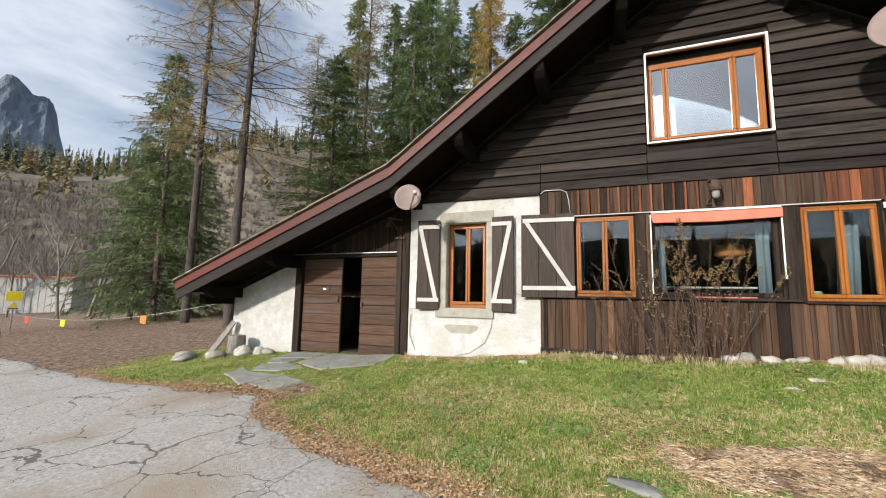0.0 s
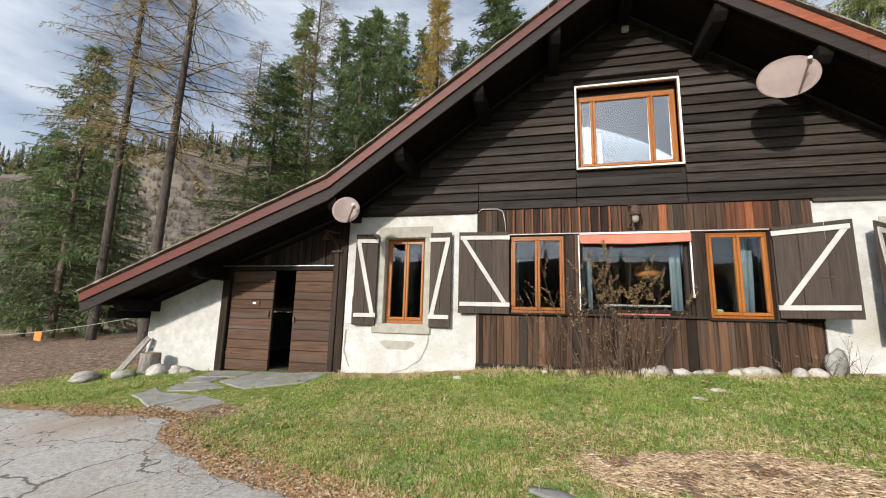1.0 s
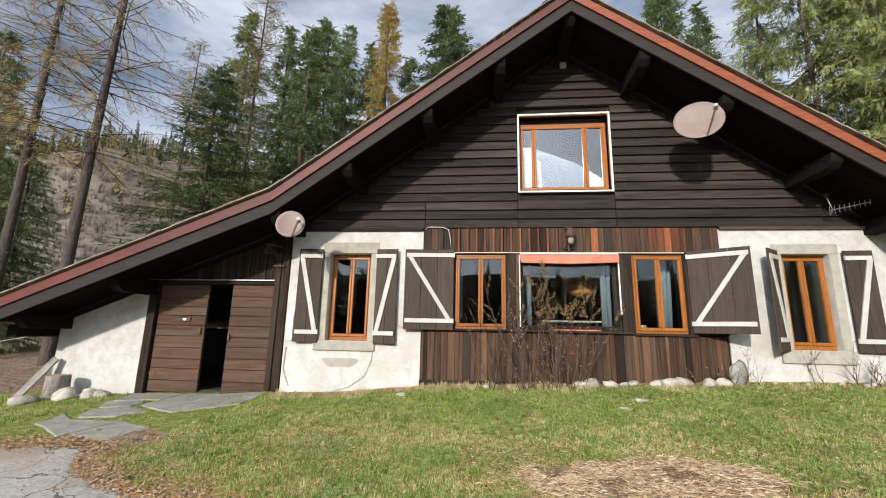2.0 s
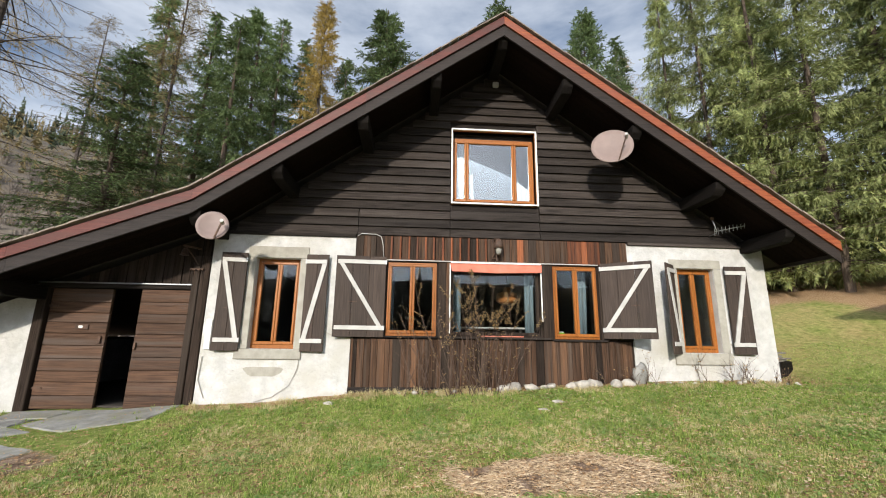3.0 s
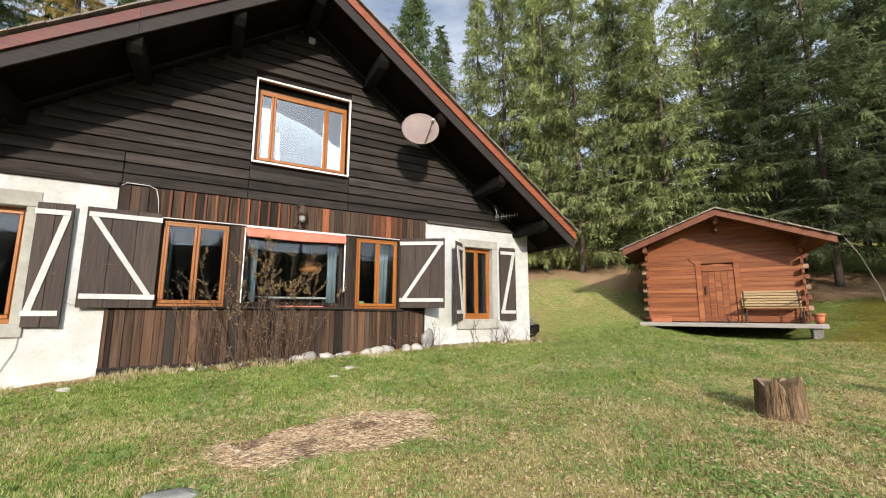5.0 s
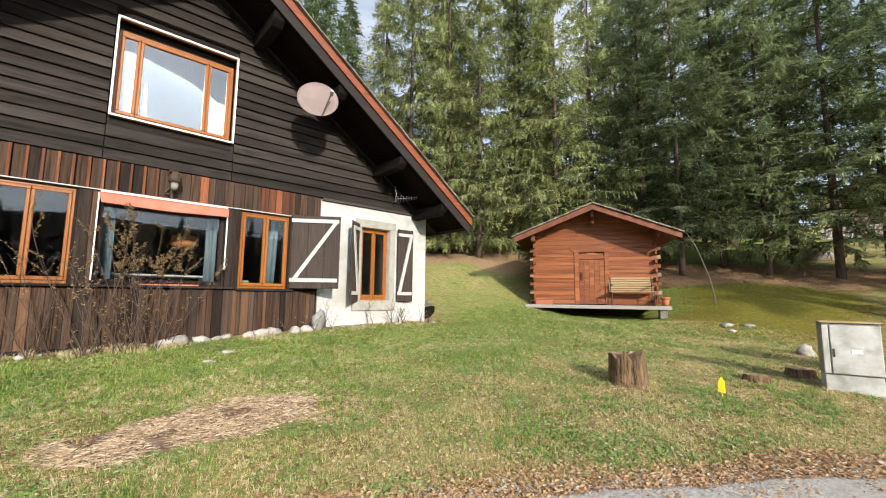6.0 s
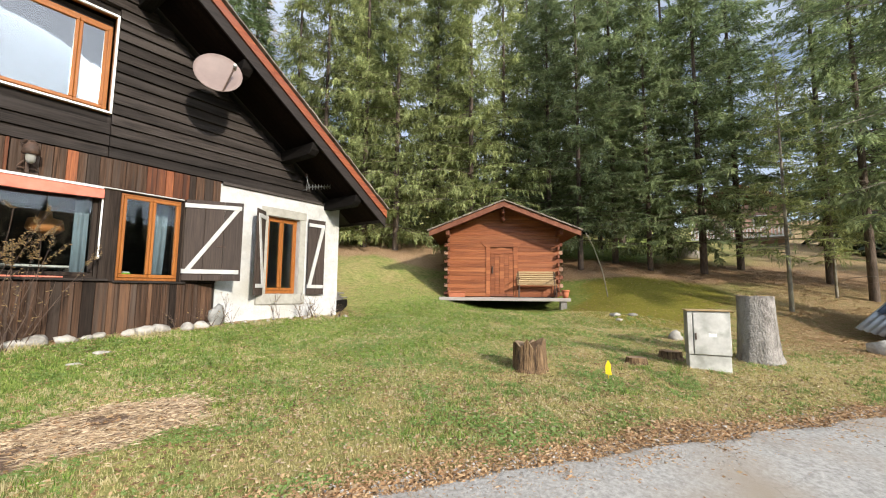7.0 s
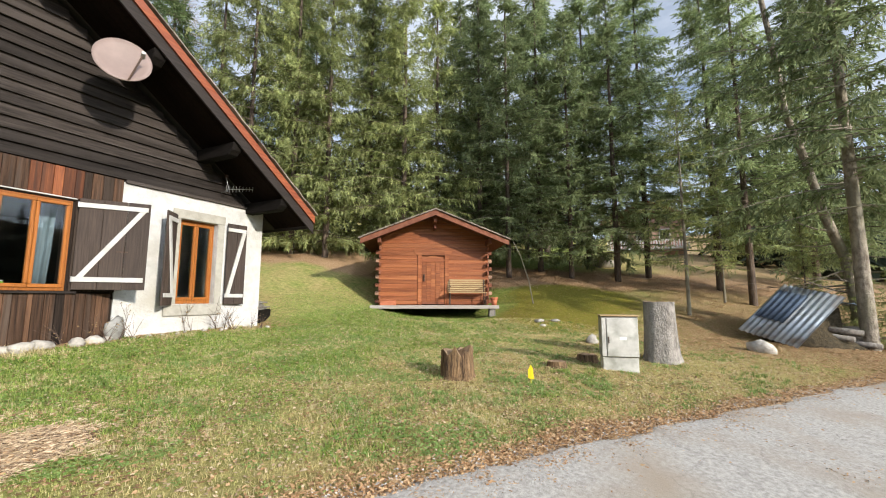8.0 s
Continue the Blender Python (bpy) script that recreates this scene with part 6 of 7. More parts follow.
for s in (-1, 1):
    xe = CX + s * 2.36
    part("roof_slope", prism(sorted([(CX, 3.05), (xe, hut_top(xe))]) [::1] + sorted([(CX, 2.97), (xe, hut_top(xe) - 0.08)], reverse=True), -0.20, WY1 + 0.35), M_hutdark, hut)
    part("barge_board", prism(sorted([(CX, 3.03), (xe, hut_top(xe) - 0.02)]) + sorted([(CX, 2.87), (xe, hut_top(xe) - 0.18)], reverse=True), -0.24, -0.205), M_hutdark, hut)
    n = 15
    for k in range(n):
        xa, xb = CX + s * 2.42 * k / n, CX + s * 2.42 * (k + 1) / n
        pa, pb = sorted((xa, xb))
        part("shingle", prism([(pa, hut_top(pa) + 0.004), (pb - 0.008, hut_top(pb - 0.008) + 0.004), (pb - 0.008, hut_top(pb - 0.008) + 0.035), (pa, hut_top(pa) + 0.05)], -0.29 - 0.02 * (k % 2), WY1 + 0.4), M_tile, hut)
d_ob = part("door", box(DOOR[0] + 0.02, DOOR[1] - 0.02, WY0 + 0.02, WY0 + 0.06, 0.03, 1.62), M_hut, hut, "reddish plank door with an arched head")
for k in range(5):
    w = (DOOR[1] - DOOR[0] - 0.04) / 5
    part("board", box(DOOR[0] + 0.02 + k * w + 0.002, DOOR[0] + 0.02 + (k + 1) * w - 0.002, WY0 - 0.002, WY0 + 0.019, 0.10, 1.42, 0.004), M_hut, d_ob)
part("bottom_board", box(DOOR[0] + 0.03, DOOR[1] - 0.03, WY0 - 0.02, WY0 + 0.019, 0.03, 0.098, 0.005), M_hutdark, d_ob)
arch = [(DOOR[0] + 0.02, 1.44)] + [(DOOR[0] + 0.02 + (DOOR[1] - DOOR[0] - 0.04) * k / 8, 1.52 + 0.12 * math.sin(math.pi * k / 8)) for k in range(9)] + [(DOOR[1] - 0.02, 1.44)]
part("arched_head", prism(arch, WY0 - 0.015, WY0 + 0.019), M_hut, d_ob)
part("handle", box(DOOR[0] + 0.07, DOOR[0] + 0.12, WY0 - 0.045, WY0 - 0.003, 0.78, 1.02, 0.012), M_iron, d_ob, "dark iron handle")
for a, b in ((DOOR[0] - 0.12, DOOR[0] + 0.018), (DOOR[1] - 0.018, DOOR[1] + 0.12)):
    part("door_jamb", box(a, b, WY0 - 0.025, WY0 - 0.003, 0.02, 1.66, 0.006), M_hut, hut)
for s, x0 in ((-1, DOOR[0] - 0.12), (1, DOOR[1] + 0.12)):
    part("carved_bracket", prism([(x0, 1.66), (x0 - s * 0.14, 1.66), (x0 - s * 0.14, 1.86), (x0 + s * 0.16, 1.86), (x0 + s * 0.10, 1.74)], WY0 - 0.025, WY0 - 0.003), M_hut, hut)
part("door_head", prism([(DOOR[0] - 0.0, 1.66), (DOOR[1], 1.66), (DOOR[1], 1.84), ((DOOR[0] + DOOR[1]) / 2, 1.90), (DOOR[0], 1.84)], WY0 - 0.022, WY0 - 0.003), M_hut, hut)
for k in range(5):
    part("deck_board", box(0, 4.10, 0.02 + 0.125 * k, 0.14 + 0.125 * k, -0.06, 0.0, 0.006), M_deck, hut)
part("deck_edge", box(0, 4.10, -0.02, 0.016, -0.10, 0.006, 0.006), M_deck, hut, "pale grey deck edge")
part("floor", box(WX0, WX1, 0.65, WY1, -0.10, 0.0), M_dark, hut)
for x in (0.18, 3.80):
    part("pier", box(x, x + 0.20, 0.06, 0.28, -0.55, -0.062, 0.02), M_log, hut)
    part("pier", box(x, x + 0.20, 2.9, 3.1, -0.55, -0.102, 0.02), M_log, hut)
bench = thing("bench", HUT @ pose(2.50, 0.14, 0.0), "slatted wooden bench with metal legs on the porch", "bench")
for k in range(6):
    part("back_slat", box(0, 1.26, 0.40 + 0.012 * k, 0.425 + 0.012 * k, 0.45 + 0.07 * k, 0.505 + 0.07 * k, 0.006), M_bench, bench)
for k in range(4):
    part("seat_slat", box(0, 1.26, 0.04 + 0.085 * k, 0.11 + 0.085 * k, 0.40, 0.425, 0.006), M_bench, bench)
for x in (0.03, 1.19):
    part("leg_frame", tube(bmesh.new(), [(x + 0.02, 0.05, 0), (x + 0.02, 0.05, 0.398)], 0.018, 6), M_iron, bench)
    part("leg_frame", tube(bmesh.new(), [(x + 0.02, 0.36, 0), (x + 0.02, 0.39, 0.398), (x + 0.02, 0.46, 0.85)], 0.018, 6), M_iron, bench)
    part("armrest", box(x, x + 0.045, 0.02, 0.38, 0.60, 0.63, 0.008), M_iron, bench)
pot = thing("flower_pot", HUT @ pose(4.0, 0.25, 0.0), "terracotta flower pot at the end of the porch", "flower pot")
part("body", tube(bmesh.new(), [(0, 0, 0), (0, 0, 0.22)], [0.075, 0.115], 14), M_terra, pot, "", True)
part("rim", tube(bmesh.new(), [(0, 0, 0.20), (0, 0, 0.26)], [0.13, 0.135], 14), M_terra, pot, "", True)
trough = thing("planter", HUT @ pose(0.55, 0.35, 0.0), "terracotta planter box on the porch", "planter")
part("body", box(-0.26, 0.26, -0.09, 0.09, 0, 0.15, 0.015), M_terra, trough)
part("rim", box(-0.28, 0.28, -0.11, 0.11, 0.152, 0.18, 0.008), M_terra, trough)

# ---- meter box and clutter towards the lane ----
M_box = material("dirty pale grey cabinet", (0.60, 0.59, 0.55), (0.42, 0.41, 0.38), 3.5, rough=0.6, bump=0.2, vary=0.03, c3=(0.30, 0.30, 0.26), spots=4.0)
M_boxside = material("grey cabinet side", (0.30, 0.30, 0.28), (0.22, 0.22, 0.21), 3.5, rough=0.6, bump=0.2, vary=0.03)
mb = thing("meter_box", Matrix.Translation(on_ground(7.95, 0.02)) @ pose(0, 0, 0, 0, 0, -76) @ Matrix.Scale(0.87, 4), "weathered pale grey electricity cabinet on a concrete foot", "utility cabinet")
part("foot", box(-0.28, 0.34, -0.15, 0.17, -0.15, 0.24, 0.01), M_box, mb, "pale concrete foot")
part("body", box(-0.29, 0.35, -0.16, 0.18, 0.245, 0.99, 0.012), M_boxside, mb)
part("door", box(-0.20, 0.345, -0.182, -0.162, 0.26, 0.96, 0.008), M_box, mb, "dirty pale cabinet door")
part("side_panel", box(-0.287, -0.215, -0.178, -0.162, 0.26, 0.96, 0.006), M_box, mb)
part("roof", box(-0.31, 0.37, -0.19, 0.20, 0.992, 1.015, 0.006), M_bench, mb, "yellowish moss-stained lid")
part("label_plate", box(0.02, 0.14, -0.187, -0.183, 0.56, 0.62), M_white, mb)
part("lock", box(-0.18, -0.16, -0.192, -0.183, 0.50, 0.62), M_iron, mb)
M_yellow = material("yellow plastic", (0.80, 0.62, 0.02), (0.70, 0.52, 0.02), 9.0, rough=0.5, vary=0.05)
mk = thing("marker", Matrix.Translation(on_ground(6.2, 1.0)), "small yellow plastic marker flag in the grass", "marker")
part("stake", tube(bmesh.new(), [(0, 0, -0.05), (0, 0, 0.22)], 0.006, 5), M_yellow, mk)
mk.rotation_euler.z = radians(-75)
part("flag", prism([(-0.035, 0.08), (0.04, 0.07), (0.03, 0.21), (0.0, 0.26), (-0.035, 0.19)], -0.004, 0.004), M_yellow, mk)

M_tin = material("corrugated zinc sheet", (0.46, 0.50, 0.54), (0.32, 0.36, 0.40), 2.0, rough=0.4, metal=0.6, bump=0.2, vary=0.08, c3=(0.28, 0.24, 0.20), spots=2.0)
M_tarp = material("blue tarpaulin", (0.08, 0.11, 0.16), (0.05, 0.07, 0.11), 4.0, rough=0.4, vary=0.05)


def corrugated(w, l, pitch, mat, m, label):
    vs, n = [], int(w / pitch * 8)
    for k in range(n + 1):
        x = w * k / n
        zz = 0.018 * math.sin(2 * math.pi * x / pitch)
        vs += [(x, 0, zz), (x, l, zz)]
    ob = raw("corrugated_sheet", vs, [(2 * k, 2 * k + 2, 2 * k + 3, 2 * k + 1) for k in range(n)], mat, None, "", True)
    ob.matrix_basis = m
    ob.modifiers.new("thickness", "SOLIDIFY").thickness = 0.003
    return tagged(ob, label, "metal sheet", "sheets over the heap")


def leaning(origin, along, up):
    """A pose whose x runs towards along and whose y runs up the slope towards up."""
    o, x, y = Vector(origin), Vector(along) - Vector(origin), Vector(up) - Vector(origin)
    x.normalize()
    n = x.cross(y).normalized()
    return Matrix.Translation(o) @ Matrix((x, n.cross(x), n)).transposed().to_4x4()


LEAN = leaning((13.4, -3.65, 0.29), (14.25, -2.64, 0.64), (14.83, -4.7, 1.72))
corrugated(1.40, 2.1, 0.14, M_tin, LEAN, "pale corrugated metal sheet leaning on a heap")
corrugated(0.70, 1.15, 0.14, M_tarp, LEAN @ pose(0.62, 0.62, -0.06), "dark blue corrugated sheet lying on the pale one")
tarp = raw("tarpaulin", [(x * 0.16, y * 0.16, 0.5 * math.exp(-((x - 5) ** 2 + (y - 4) ** 2) / 16) + 0.05 * math.sin(x * 1.7 + y)) for x in range(11) for y in range(9)], [(x * 9 + y, x * 9 + 9 + y, x * 9 + 10 + y, x * 9 + y + 1) for x in range(10) for y in range(8)], M_tarp, None, "", True)
HZ = ground_z(15.4, -4.6)
tarp.matrix_basis = pose(15.0, -5.4, HZ + 0.95, 0, 0, 20)
tarp.modifiers.new("thickness", "SOLIDIFY").thickness = 0.004
tagged(tarp, "dark blue tarpaulin thrown over the heap", "tarpaulin")
heap = part("mound", stone(bmesh.new(), (0, 0, 0), (1.6, 1.3, 1.45), 3, 0.75), material("heap of brush and soil", (0.05, 0.04, 0.025), (0.14, 0.11, 0.065), 9.0, rough=0.95, bump=0.9, depth=0.06, vary=0.0), None, "", True)
heap.matrix_basis = pose(15.6, -4.5, HZ - 0.05)
tagged(heap, "heap of soil and brush under metal sheets", "heap")
for k in range(9):
    lg = part("firewood_log", tube(bmesh.new(), [(-0.6, 0, 0), (-0.1, 0.02, 0.01), (0.6, 0, 0)], [0.07, 0.08, 0.065], 8), M_log, None, "", True)
    lg.matrix_basis = pose(14.7 + 0.12 * (k % 3), -5.0 + 0.16 * (k % 4), ground_z(14.6, -4.8) + 0.1 + 0.16 * (k // 3), 0, random.uniform(-6, 6), 62 + random.uniform(-14, 14))
    tagged(lg, "weathered log in the heap", "log", "logs in the heap")


def crooked_tree(at, pts, r, label, seed):
    rng = random.Random(seed)
    ob = thing("bare_tree", pose(*at), label, "tree")
    bm = bmesh.new()
    tube(bm, pts, [r * (1.25 if k == 0 else 1 - 0.6 * k / len(pts)) for k in range(len(pts))], 10)
    part("trunk", bm, M_palebark, ob, "", True)
    bm = bmesh.new()
    for k in range(34):
        i = rng.randint(1, len(pts) - 1)
        a = rng.random() * 6.28
        p = Vector(pts[i - 1]).lerp(Vector(pts[i]), rng.random())
        L = rng.uniform(0.8, 2.3)
        d = Vector((math.cos(a), math.sin(a), rng.uniform(-0.35, 0.25)))
        q = [p]
        for s in range(4):
            d = (d + Vector((rng.uniform(-0.3, 0.3), rng.uniform(-0.3, 0.3), rng.uniform(-0.15, 0.25)))).normalized()
            q.append(q[-1] + d * L / 4)
            if s > 0:
                e = (d + Vector((rng.uniform(-1, 1), rng.uniform(-1, 1), rng.uniform(-0.4, 0.4)))).normalized()
                tube(bm, [q[-1], q[-1] + e * L * 0.18, q[-1] + e * L * 0.3 + Vector((0, 0, -0.05))], [0.010, 0.007, 0.003], 3, False)
        tube(bm, q, [0.028, 0.022, 0.017, 0.011, 0.004], 4, False)
    part("branch_growth", bm, M_palebark, ob)["kind"] = "stuff"
    return ob


crooked_tree(on_ground(16.0, -5.75), [(0, 0, -0.3), (0.0, 0.1, 1.2), (0.05, 0.2, 2.4), (0.0, 0.6, 3.8), (0.1, 0.8, 5.2), (0.1, 1.2, 7.0), (0.2, 1.3, 9.0), (0.2, 1.5, 11.0)], 0.15, "pale crooked trunk with dead branches beside the heap", 4)
plant(S_low, 106.0, 17.2, 0.22, "low bushy spruce behind the metal sheets")
plant(S_low, 109.6, 17.0, 0.20, "low bushy spruce behind the metal sheets")
plant(S_wide, 112.5, 16.2, 0.17, "low bushy spruce beside the heap")
plant(S_thin, 99, 20, 0.8)

# leaning dead sapling beside the hut
sap = part("dead_sapling", tube(bmesh.new(), [(0, 0, -0.1), (-0.12, 0.12, 0.8), (-0.35, 0.35, 1.7), (-0.55, 0.55, 2.2)], [0.022, 0.019, 0.014, 0.008], 6), M_palebark, None, "", True)
sap.matrix_basis = pose(*on_ground(15.2, 3.2))
tagged(sap, "thin dead sapling leaning beside the hut", "sapling")

# ---- pink chalet far behind the trunks ----
M_pink = material("pale pink plaster", (0.55, 0.36, 0.29), (0.48, 0.30, 0.24), 3.0, rough=0.9, vary=0.0)
far = thing("far_house", Matrix.Translation((45.5, -0.6, ground_z(45.5, -0.6) - 0.3)) @ pose(0, 0, 0, 0, 0, -88), "pale pink chalet with a white balcony behind the wood", "house")
part("wall", box(-3.4, 3.4, 0, 6, 0, 3.6), M_pink, far)
part("roof", prism([(-4.2, 3.3), (0, 5.2), (4.2, 3.3), (4.2, 3.55), (0, 5.5), (-4.2, 3.55)], -1.0, 6.8), M_hutdark, far)
for x in (-2.2, -0.4, 1.6):
    w = part("window", box(x - 0.5, x + 0.5, -0.06, 0.05, 1.5, 2.6, 0.01), M_white, far)
    part("pane", box(x - 0.40, x + 0.40, -0.075, -0.062, 1.6, 2.5), M_dark, w)
bal = part("balcony", box(-3.6, 3.6, -1.1, -0.01, 0.55, 0.68), M_white, far, "white balcony")
for k in range(30):
    part("baluster", box(-3.55 + k * 0.24, -3.45 + k * 0.24, -1.1, -1.05, 0.69, 1.3), M_white, bal)
part("handrail", box(-3.6, 3.6, -1.13, -1.02, 1.31, 1.38), M_white, bal)
bld = part("fieldstone", stone(bmesh.new(), (0, 0, 0), (1.2, 0.8, 0.6), 9), M_rock, None, "", True)
bld.matrix_basis = pose(*on_ground(26.5, 1.9, 0.1))
tagged(bld, "pale grey boulder under the trees", "boulder")

# ---- beyond the lane's end: sign, flagged rope, low white shed ----
M_signyellow = material("yellow sign paint", (0.80, 0.66, 0.03), (0.72, 0.58, 0.03), 9.0, rough=0.5, vary=0.0)
M_orange = material("orange flag cloth", (0.80, 0.22, 0.04), (0.70, 0.17, 0.03), 9.0, rough=0.7, vary=0.0)
M_red = material("red flag cloth", (0.65, 0.06, 0.05), (0.55, 0.05, 0.04), 9.0, rough=0.7, vary=0.0)
sg = thing("sign", Matrix.Translation(on_ground(-24.1, 9.9)) @ pose(0, 0, 0, 0, 0, 66), "yellow and white warning sign on a post", "sign")
part("post", tube(bmesh.new(), [(0, 0, -0.3), (0, 0, 1.75)], 0.03, 8), M_metal, sg)
part("panel", box(-0.27, 0.27, -0.045, -0.031, 0.95, 1.75, 0.004), M_white, sg)
part("yellow_field", box(-0.26, 0.26, -0.052, -0.046, 1.33, 1.74), M_signyellow, sg, "yellow upper field")
part("pictogram", prism([(-0.14, 1.05), (0.14, 1.05), (0, 1.29)], -0.052, -0.046), M_signyellow, sg)
part("writing_bar", box(-0.16, 0.16, -0.052, -0.046, 0.985, 1.02), M_dark, sg)
rope_pts = []
A, B = Vector((-8.8, 8.6, 1.55)), Vector((-24.1, 9.9, ground_z(-24.1, 9.9) + 0.75))
for k in range(21):
    u = k / 20
    p = A.lerp(B, u)
    p.z -= 0.5 * 4 * u * (1 - u) * 0.9
    rope_pts.append(p)
rope = thing("flagged_rope", Matrix.Identity(4), "thin rope with coloured flags across the soil", "rope")
part("cord", tube(bmesh.new(), rope_pts, 0.009, 5), M_stone, rope)
for k, mat in ((7, M_orange), (14, M_signyellow), (18, M_red)):
    p = rope_pts[k]
    part("flag", prism([(p.x - 0.14, p.z), (p.x + 0.14, p.z), (p.x + 0.12, p.z - 0.26), (p.x - 0.16, p.z - 0.24)], p.y - 0.005, p.y + 0.005), mat, rope)
ws = thing("low_shed", Matrix.Translation((-42.6, 18.4, 0.45)) @ pose(0, 0, 0, 0, 0, 42), "long low white shed with an orange edged roof", "shed")
for k in range(16):
    part("panel", box(-4.0 + 0.42 * k, -3.60 + 0.42 * k, 0, 0.05, -0.9, 2.15, 0.01), M_brace, ws)
part("body", box(-4.0, 2.72, 0.06, 3, -0.9, 2.15), M_brace, ws)
part("roof", box(-4.2, 2.9, -0.15, 3.2, 2.16, 2.25), M_orange, ws, "orange edged flat roof")


# ---- grass, leaves and litter ----
def scatter(name, n, box_, keep, length, width, mat, label, category, seed, flat=0.0):
    """Loose blades or leaves strewn over the ground, each a small folded face."""
    rng = random.Random(seed)
    vs, fs = [], []
    x0, x1, y0, y1 = box_
    while len(fs) < n:
        x, y = rng.uniform(x0, x1), rng.uniform(y0, y1)
        d = math.hypot(x - 0.2, y)
        if rng.random() > min(1.0, 4.0 / max(d, 1.0)):
            continue
        if not keep(x, y, rng):
            continue
        z = ground_z(x, y)
        l = length * rng.uniform(0.5, 1.35) * (1 + 0.03 * d)
        a = rng.random() * 6.283
        w = width * rng.uniform(0.7, 1.3) * (1 + 0.075 * d)
        ca, sa = math.cos(a), math.sin(a)
        i = len(vs)
        if flat:
            t = rng.uniform(-0.4, 0.4)
            vs += [(x, y, z + 0.012), (x + ca * l * 0.5 - sa * w, y + sa * l * 0.5 + ca * w, z + 0.016 + t * 0.02), (x + ca * l, y + sa * l, z + 0.012 + abs(t) * 0.03), (x + ca * l * 0.5 + sa * w, y + sa * l * 0.5 - ca * w, z + 0.014)]
            fs.append((i, i + 1, i + 2, i + 3))
        else:
            lean = rng.uniform(0.15, 1.0)
            b = rng.random() * 6.283
            vs += [(x - ca * w, y - sa * w, z - 0.01), (x + ca * w, y + sa * w, z - 0.01), (x + math.cos(b) * l * lean, y + math.sin(b) * l * lean, z + l * (1.15 - lean * 0.75))]
            fs.append((i, i + 1, i + 2))
    return tagged(raw(name, vs, fs, mat), label, category, "", "stuff")


def lawn(x, y, rng):
    if -3.75 < x < 7.15 and y > 7.42 or y > 7.4 and x < -3.7:
        return False
    if y < road_edge(x) + 0.15 * rng.random() + 0.08:
        return False
    if -6.6 < x < -3.9 and y > 4.7 and rng.random() < 0.93:
        return False
    s, l, d, m = zones(x, y)
    return rng.random() > max(s, l * 0.85)


def leafy(x, y, rng):
    if -8.5 < x < 7.15 and y > 7.42:
        return False
    s, l, d, m = zones(x, y)
    return rng.random() < 0.16 + 0.75 * l + 0.2 * s and y > road_edge(x) - 1.1 * rng.random() ** 3


M_straw = leaf_material("dead straw", (0.66, 0.53, 0.36), (0.32, 0.22, 0.14), 0.0, 0.2)
M_dryblade = leaf_material("dry straw blades", (0.42, 0.35, 0.17), (0.62, 0.54, 0.32), 0.0, 0.3)
scatter("lawn_grass", 230000, (-10, 13, -4, 9.5), lawn, 0.027, 0.0028, M_grass, "short green and yellowing lawn grass", "grass", 3)
scatter("dry_grass", 70000, (-10, 13, -4, 9.5), lawn, 0.027, 0.0026, M_dryblade, "dry straw coloured grass in the lawn", "grass", 4)
scatter("fallen_leaves", 42000, (-10, 17, -6, 10), leafy, 0.034, 0.010, M_leaflitter, "brown fallen leaves and needles on the ground", "leaves", 5, 1.0)
scatter("straw", 9000, (-0.2, 3.0, 3.0, 4.8), lambda x, y, r: zones(x, y)[0] > 0.3 * r.random() - 0.02 and noise.noise(Vector((x * 2.2, y * 2.2, 7))) > -0.25, 0.06, 0.0019, M_straw, "dry straw on a bare patch of lawn", "straw", 6, 1.0)
M_weed = leaf_material("bright green weeds", (0.15, 0.26, 0.06), (0.28, 0.37, 0.12), 0.0, 0.3)


def weedy(x, y, rng):
    return lawn(x, y, rng) and noise.noise(Vector((x * 1.4, y * 1.4, 12))) > 0.22


scatter("lawn_weeds", 16000, (-8, 12, 0, 7.4), weedy, 0.035, 0.011, M_weed, "broad-leaved green weeds in the lawn", "weeds", 7, 1.0)


M_gravel = leaf_material("loose gravel", (0.10, 0.095, 0.085), (0.55, 0.52, 0.47), 0.0, 0.0)


def on_road(x, y, rng):
    e = road_edge(x)
    return e - 6.5 < y < e - 0.02


scatter("road_gravel", 16000, (-12, 12, -6, 5.5), on_road, 0.016, 0.006, M_gravel, "loose grit on the old asphalt", "gravel", 8, 1.0)
scatter("road_needles", 9000, (-12, 12, -6, 5.5), lambda x, y, r: on_road(x, y, r) and noise.noise(Vector((x * 0.9, y * 0.9, 21))) > 0.18, 0.03, 0.004, M_leaflitter, "brown needles blown over the asphalt", "needles", 9, 1.0)
M_clod = leaf_material("clods of earth", (0.08, 0.052, 0.036), (0.34, 0.25, 0.18), 0.0, 0.0)
scatter("soil_clods", 6000, (-26, -8.2, 4.5, 14), lambda x, y, r: zones(x, y)[0] > 0.4 and r.random() < 0.9, 0.05, 0.018, M_clod, "clods and churned earth on the soil track", "clods", 10, 1.0)
scatter("forest_litter", 15000, (8.5, 25, -9, 10), lambda x, y, r: zones(x, y)[1] > 0.35 * r.random() and not (11 < x < 16 and 3 < y < 9), 0.07, 0.016, M_leaflitter, "leaves and twigs strewn under the spruces", "leaf litter", 11, 1.0)
scatter("pale_leaves", 9000, (2, 12, -3, 7.3), lambda x, y, r: lawn(x, y, r), 0.030, 0.010, M_straw, "pale dry leaves lying in the lawn", "leaves", 12, 1.0)
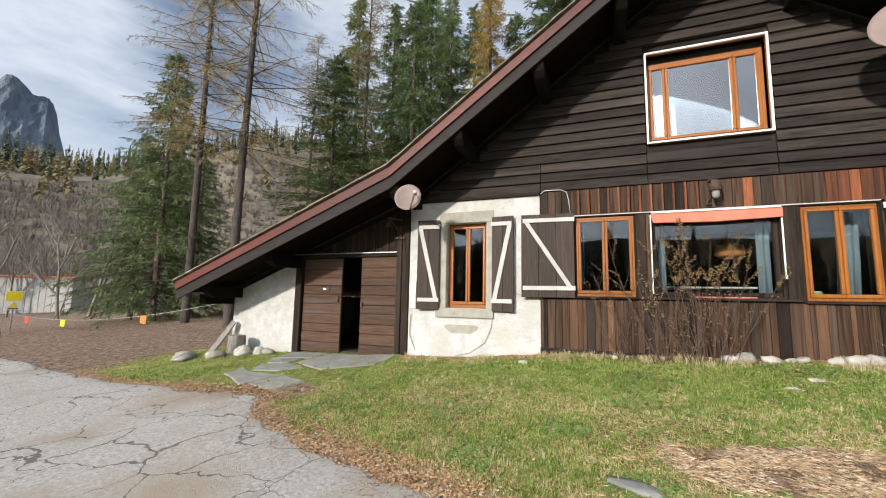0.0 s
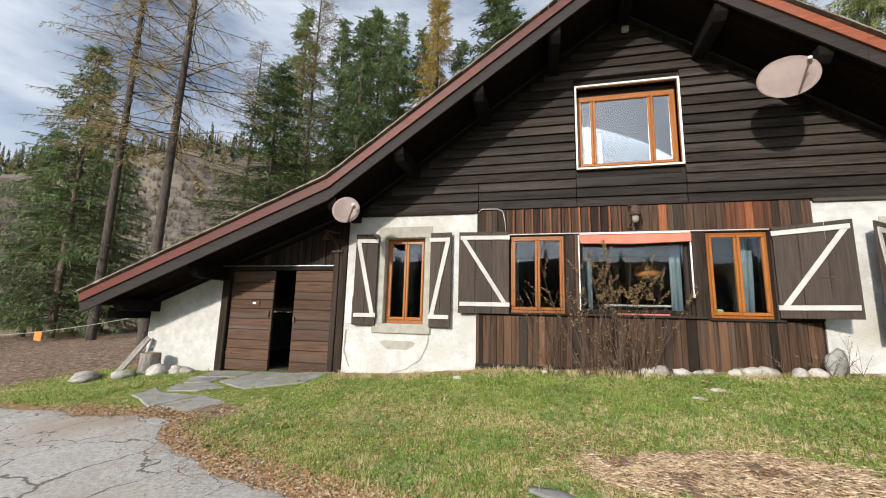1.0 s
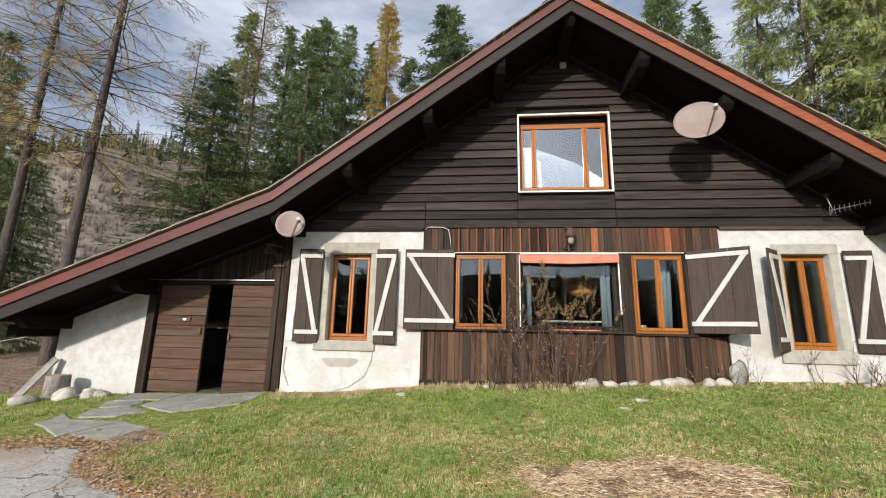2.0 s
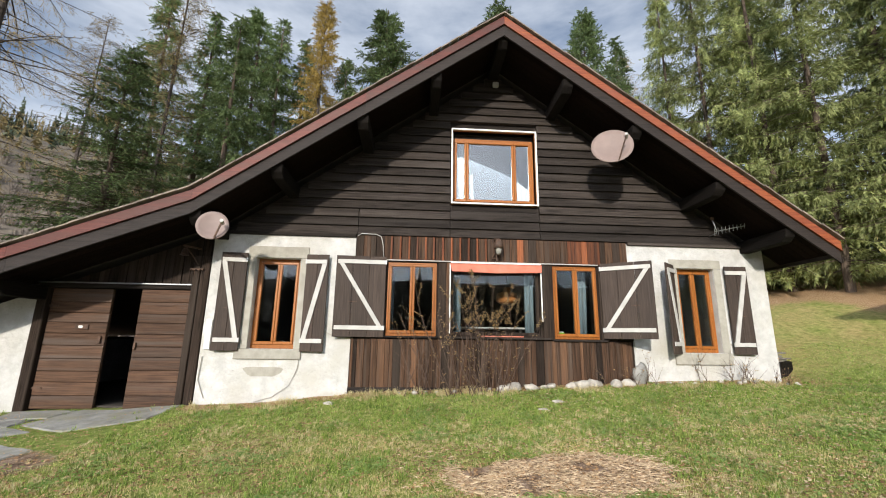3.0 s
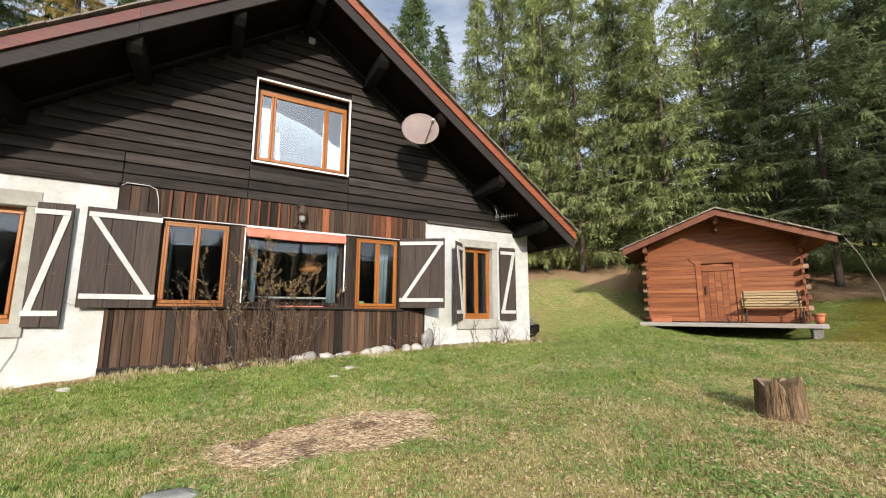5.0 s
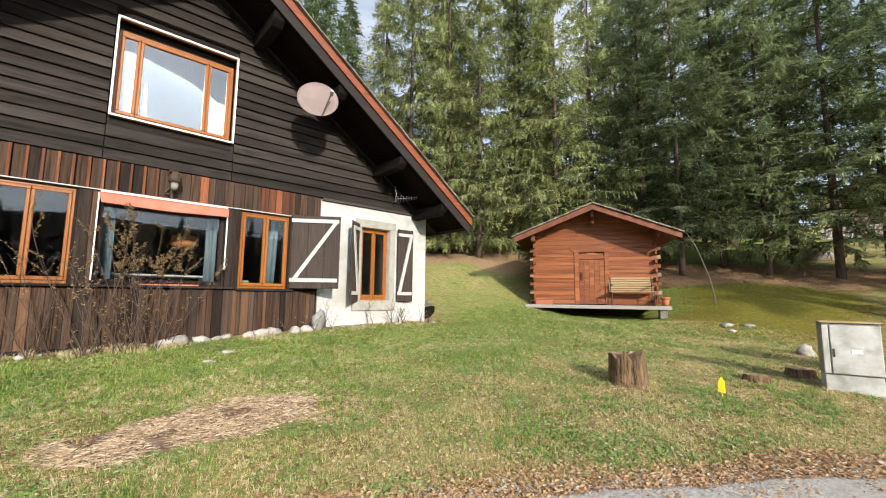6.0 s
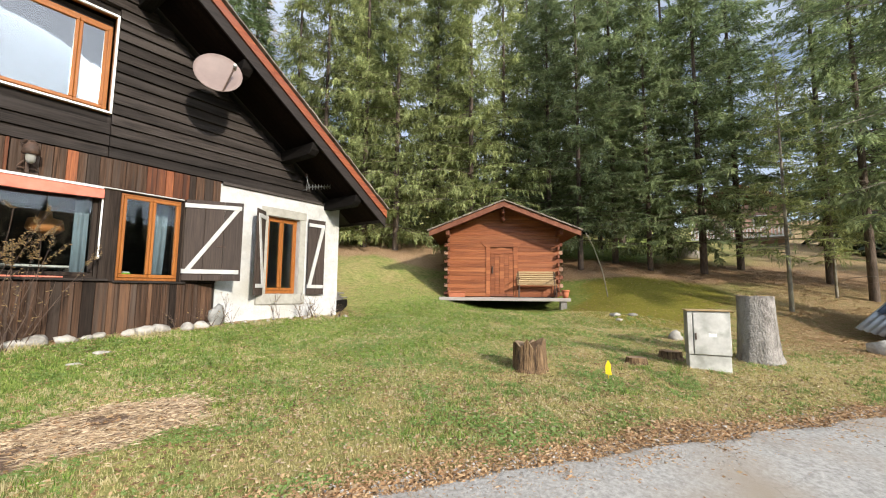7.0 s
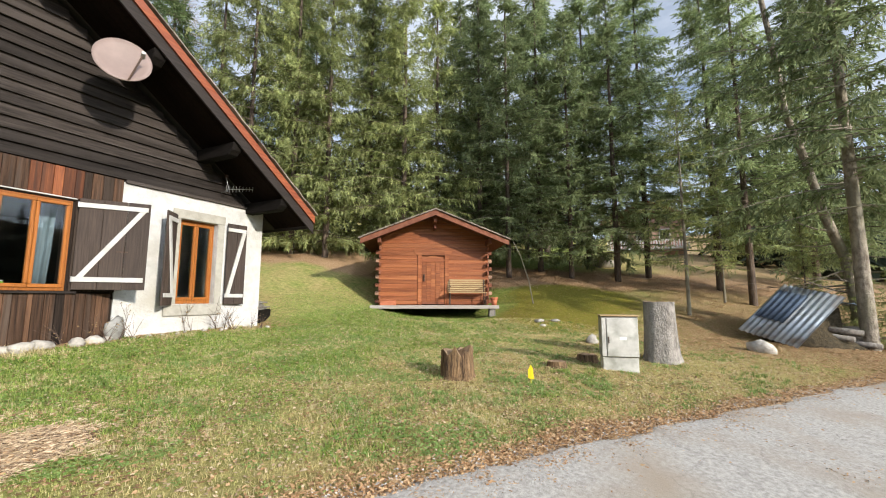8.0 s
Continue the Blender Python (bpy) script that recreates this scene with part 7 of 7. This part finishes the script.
scatter("clover", 14000, (0, 12, -1, 7.3), lambda x, y, r: lawn(x, y, r) and noise.noise(Vector((x * 2.6, y * 2.6, 31))) > 0.1, 0.026, 0.010, M_weed, "green clover leaves between the grass", "clover", 13, 1.0)
M_tuft = leaf_material("long green tuft blades", (0.07, 0.15, 0.02), (0.36, 0.45, 0.11), 0.0, 0.35)


def tufts(name, n, box_, keep, height, mat, label, seed):
    """Taller tufts standing in the short lawn, each a spray of arching blades."""
    rng = random.Random(seed)
    vs, fs, made = [], [], 0
    while made < n:
        x, y = rng.uniform(*box_[:2]), rng.uniform(*box_[2:])
        d = math.hypot(x - 0.2, y)
        if rng.random() > min(1.0, 5.0 / max(d, 1.0)) or not keep(x, y, rng):
            continue
        made += 1
        z, h = ground_z(x, y) - 0.01, height * rng.uniform(0.5, 1.4)
        for k in range(16):
            a, r = rng.random() * 6.283, rng.uniform(0.2, 0.9) * h
            px, py = x + rng.uniform(-0.4, 0.4) * h, y + rng.uniform(-0.4, 0.4) * h
            w = 0.0035 * (1 + 0.06 * d)
            i = len(vs)
            vs += [(px - w * math.sin(a), py + w * math.cos(a), z), (px + w * math.sin(a), py - w * math.cos(a), z), (px + r * math.cos(a), py + r * math.sin(a), z + h * rng.uniform(0.5, 1.0))]
            fs.append((i, i + 1, i + 2))
    return tagged(raw(name, vs, fs, mat), label, "grass", "", "stuff")


tufts("grass_tufts", 3200, (-8, 13, -2, 7.4), lambda x, y, r: lawn(x, y, r) and noise.noise(Vector((x * 0.9, y * 0.9, 17))) + 0.12 * (y - 4) > 0.05 * r.random(), 0.075, M_tuft, "taller green tufts in the lawn", 14)
tufts("wall_weeds", 260, (-3.7, 7.1, 6.85, 7.4), lambda x, y, r: noise.noise(Vector((x * 2.1, y, 5))) > 0.05, 0.10, M_dryblade, "dry weeds along the foot of the wall", 15)
scatter("edge_grit", 7000, (-6.5, 12, -5, 5.5), lambda x, y, r: abs(y - road_edge(x)) < 0.42 * abs(r.gauss(0, 0.6)) and y - road_edge(x) < 0.3, 0.022, 0.008, M_gravel, "loose grit along the edge of the asphalt", "gravel", 16, 1.0)
scatter("edge_needles", 34000, (-6.5, 12, -5, 5.5), lambda x, y, r: -0.35 < y - road_edge(x) + r.gauss(0, 0.12) < 0.3, 0.035, 0.006, M_leaflitter, "brown needles along the edge of the asphalt", "needles", 17, 1.0)
tufts("lawn_tufts", 2600, (4, 13, -3, 6), lambda x, y, r: lawn(x, y, r) and noise.noise(Vector((x * 1.3, y * 1.3, 27))) > 0.08, 0.06, M_weed, "bright green tufts and weeds in the lawn", 18)
tufts("dry_tufts", 2600, (-6, 13, -3, 6), lambda x, y, r: lawn(x, y, r) and noise.noise(Vector((x * 1.1, y * 1.1, 37))) > 0.05, 0.055, M_dryblade, "dry straw coloured tufts in the lawn", 19)
M_deadleaf = leaf_material("dark dead leaves", (0.13, 0.075, 0.04), (0.30, 0.18, 0.09), 0.0, 0.1)
scatter("dead_leaves", 8000, (-6, 14, -4, 7.3), lambda x, y, r: lawn(x, y, r) and noise.noise(Vector((x * 0.8, y * 0.8, 41))) + 0.35 * noise.noise(Vector((x * 3.1, y * 3.1, 43))) > 0.06, 0.034, 0.011, M_deadleaf, "brown dead leaves lying in patches over the lawn", "leaves", 20, 1.0)
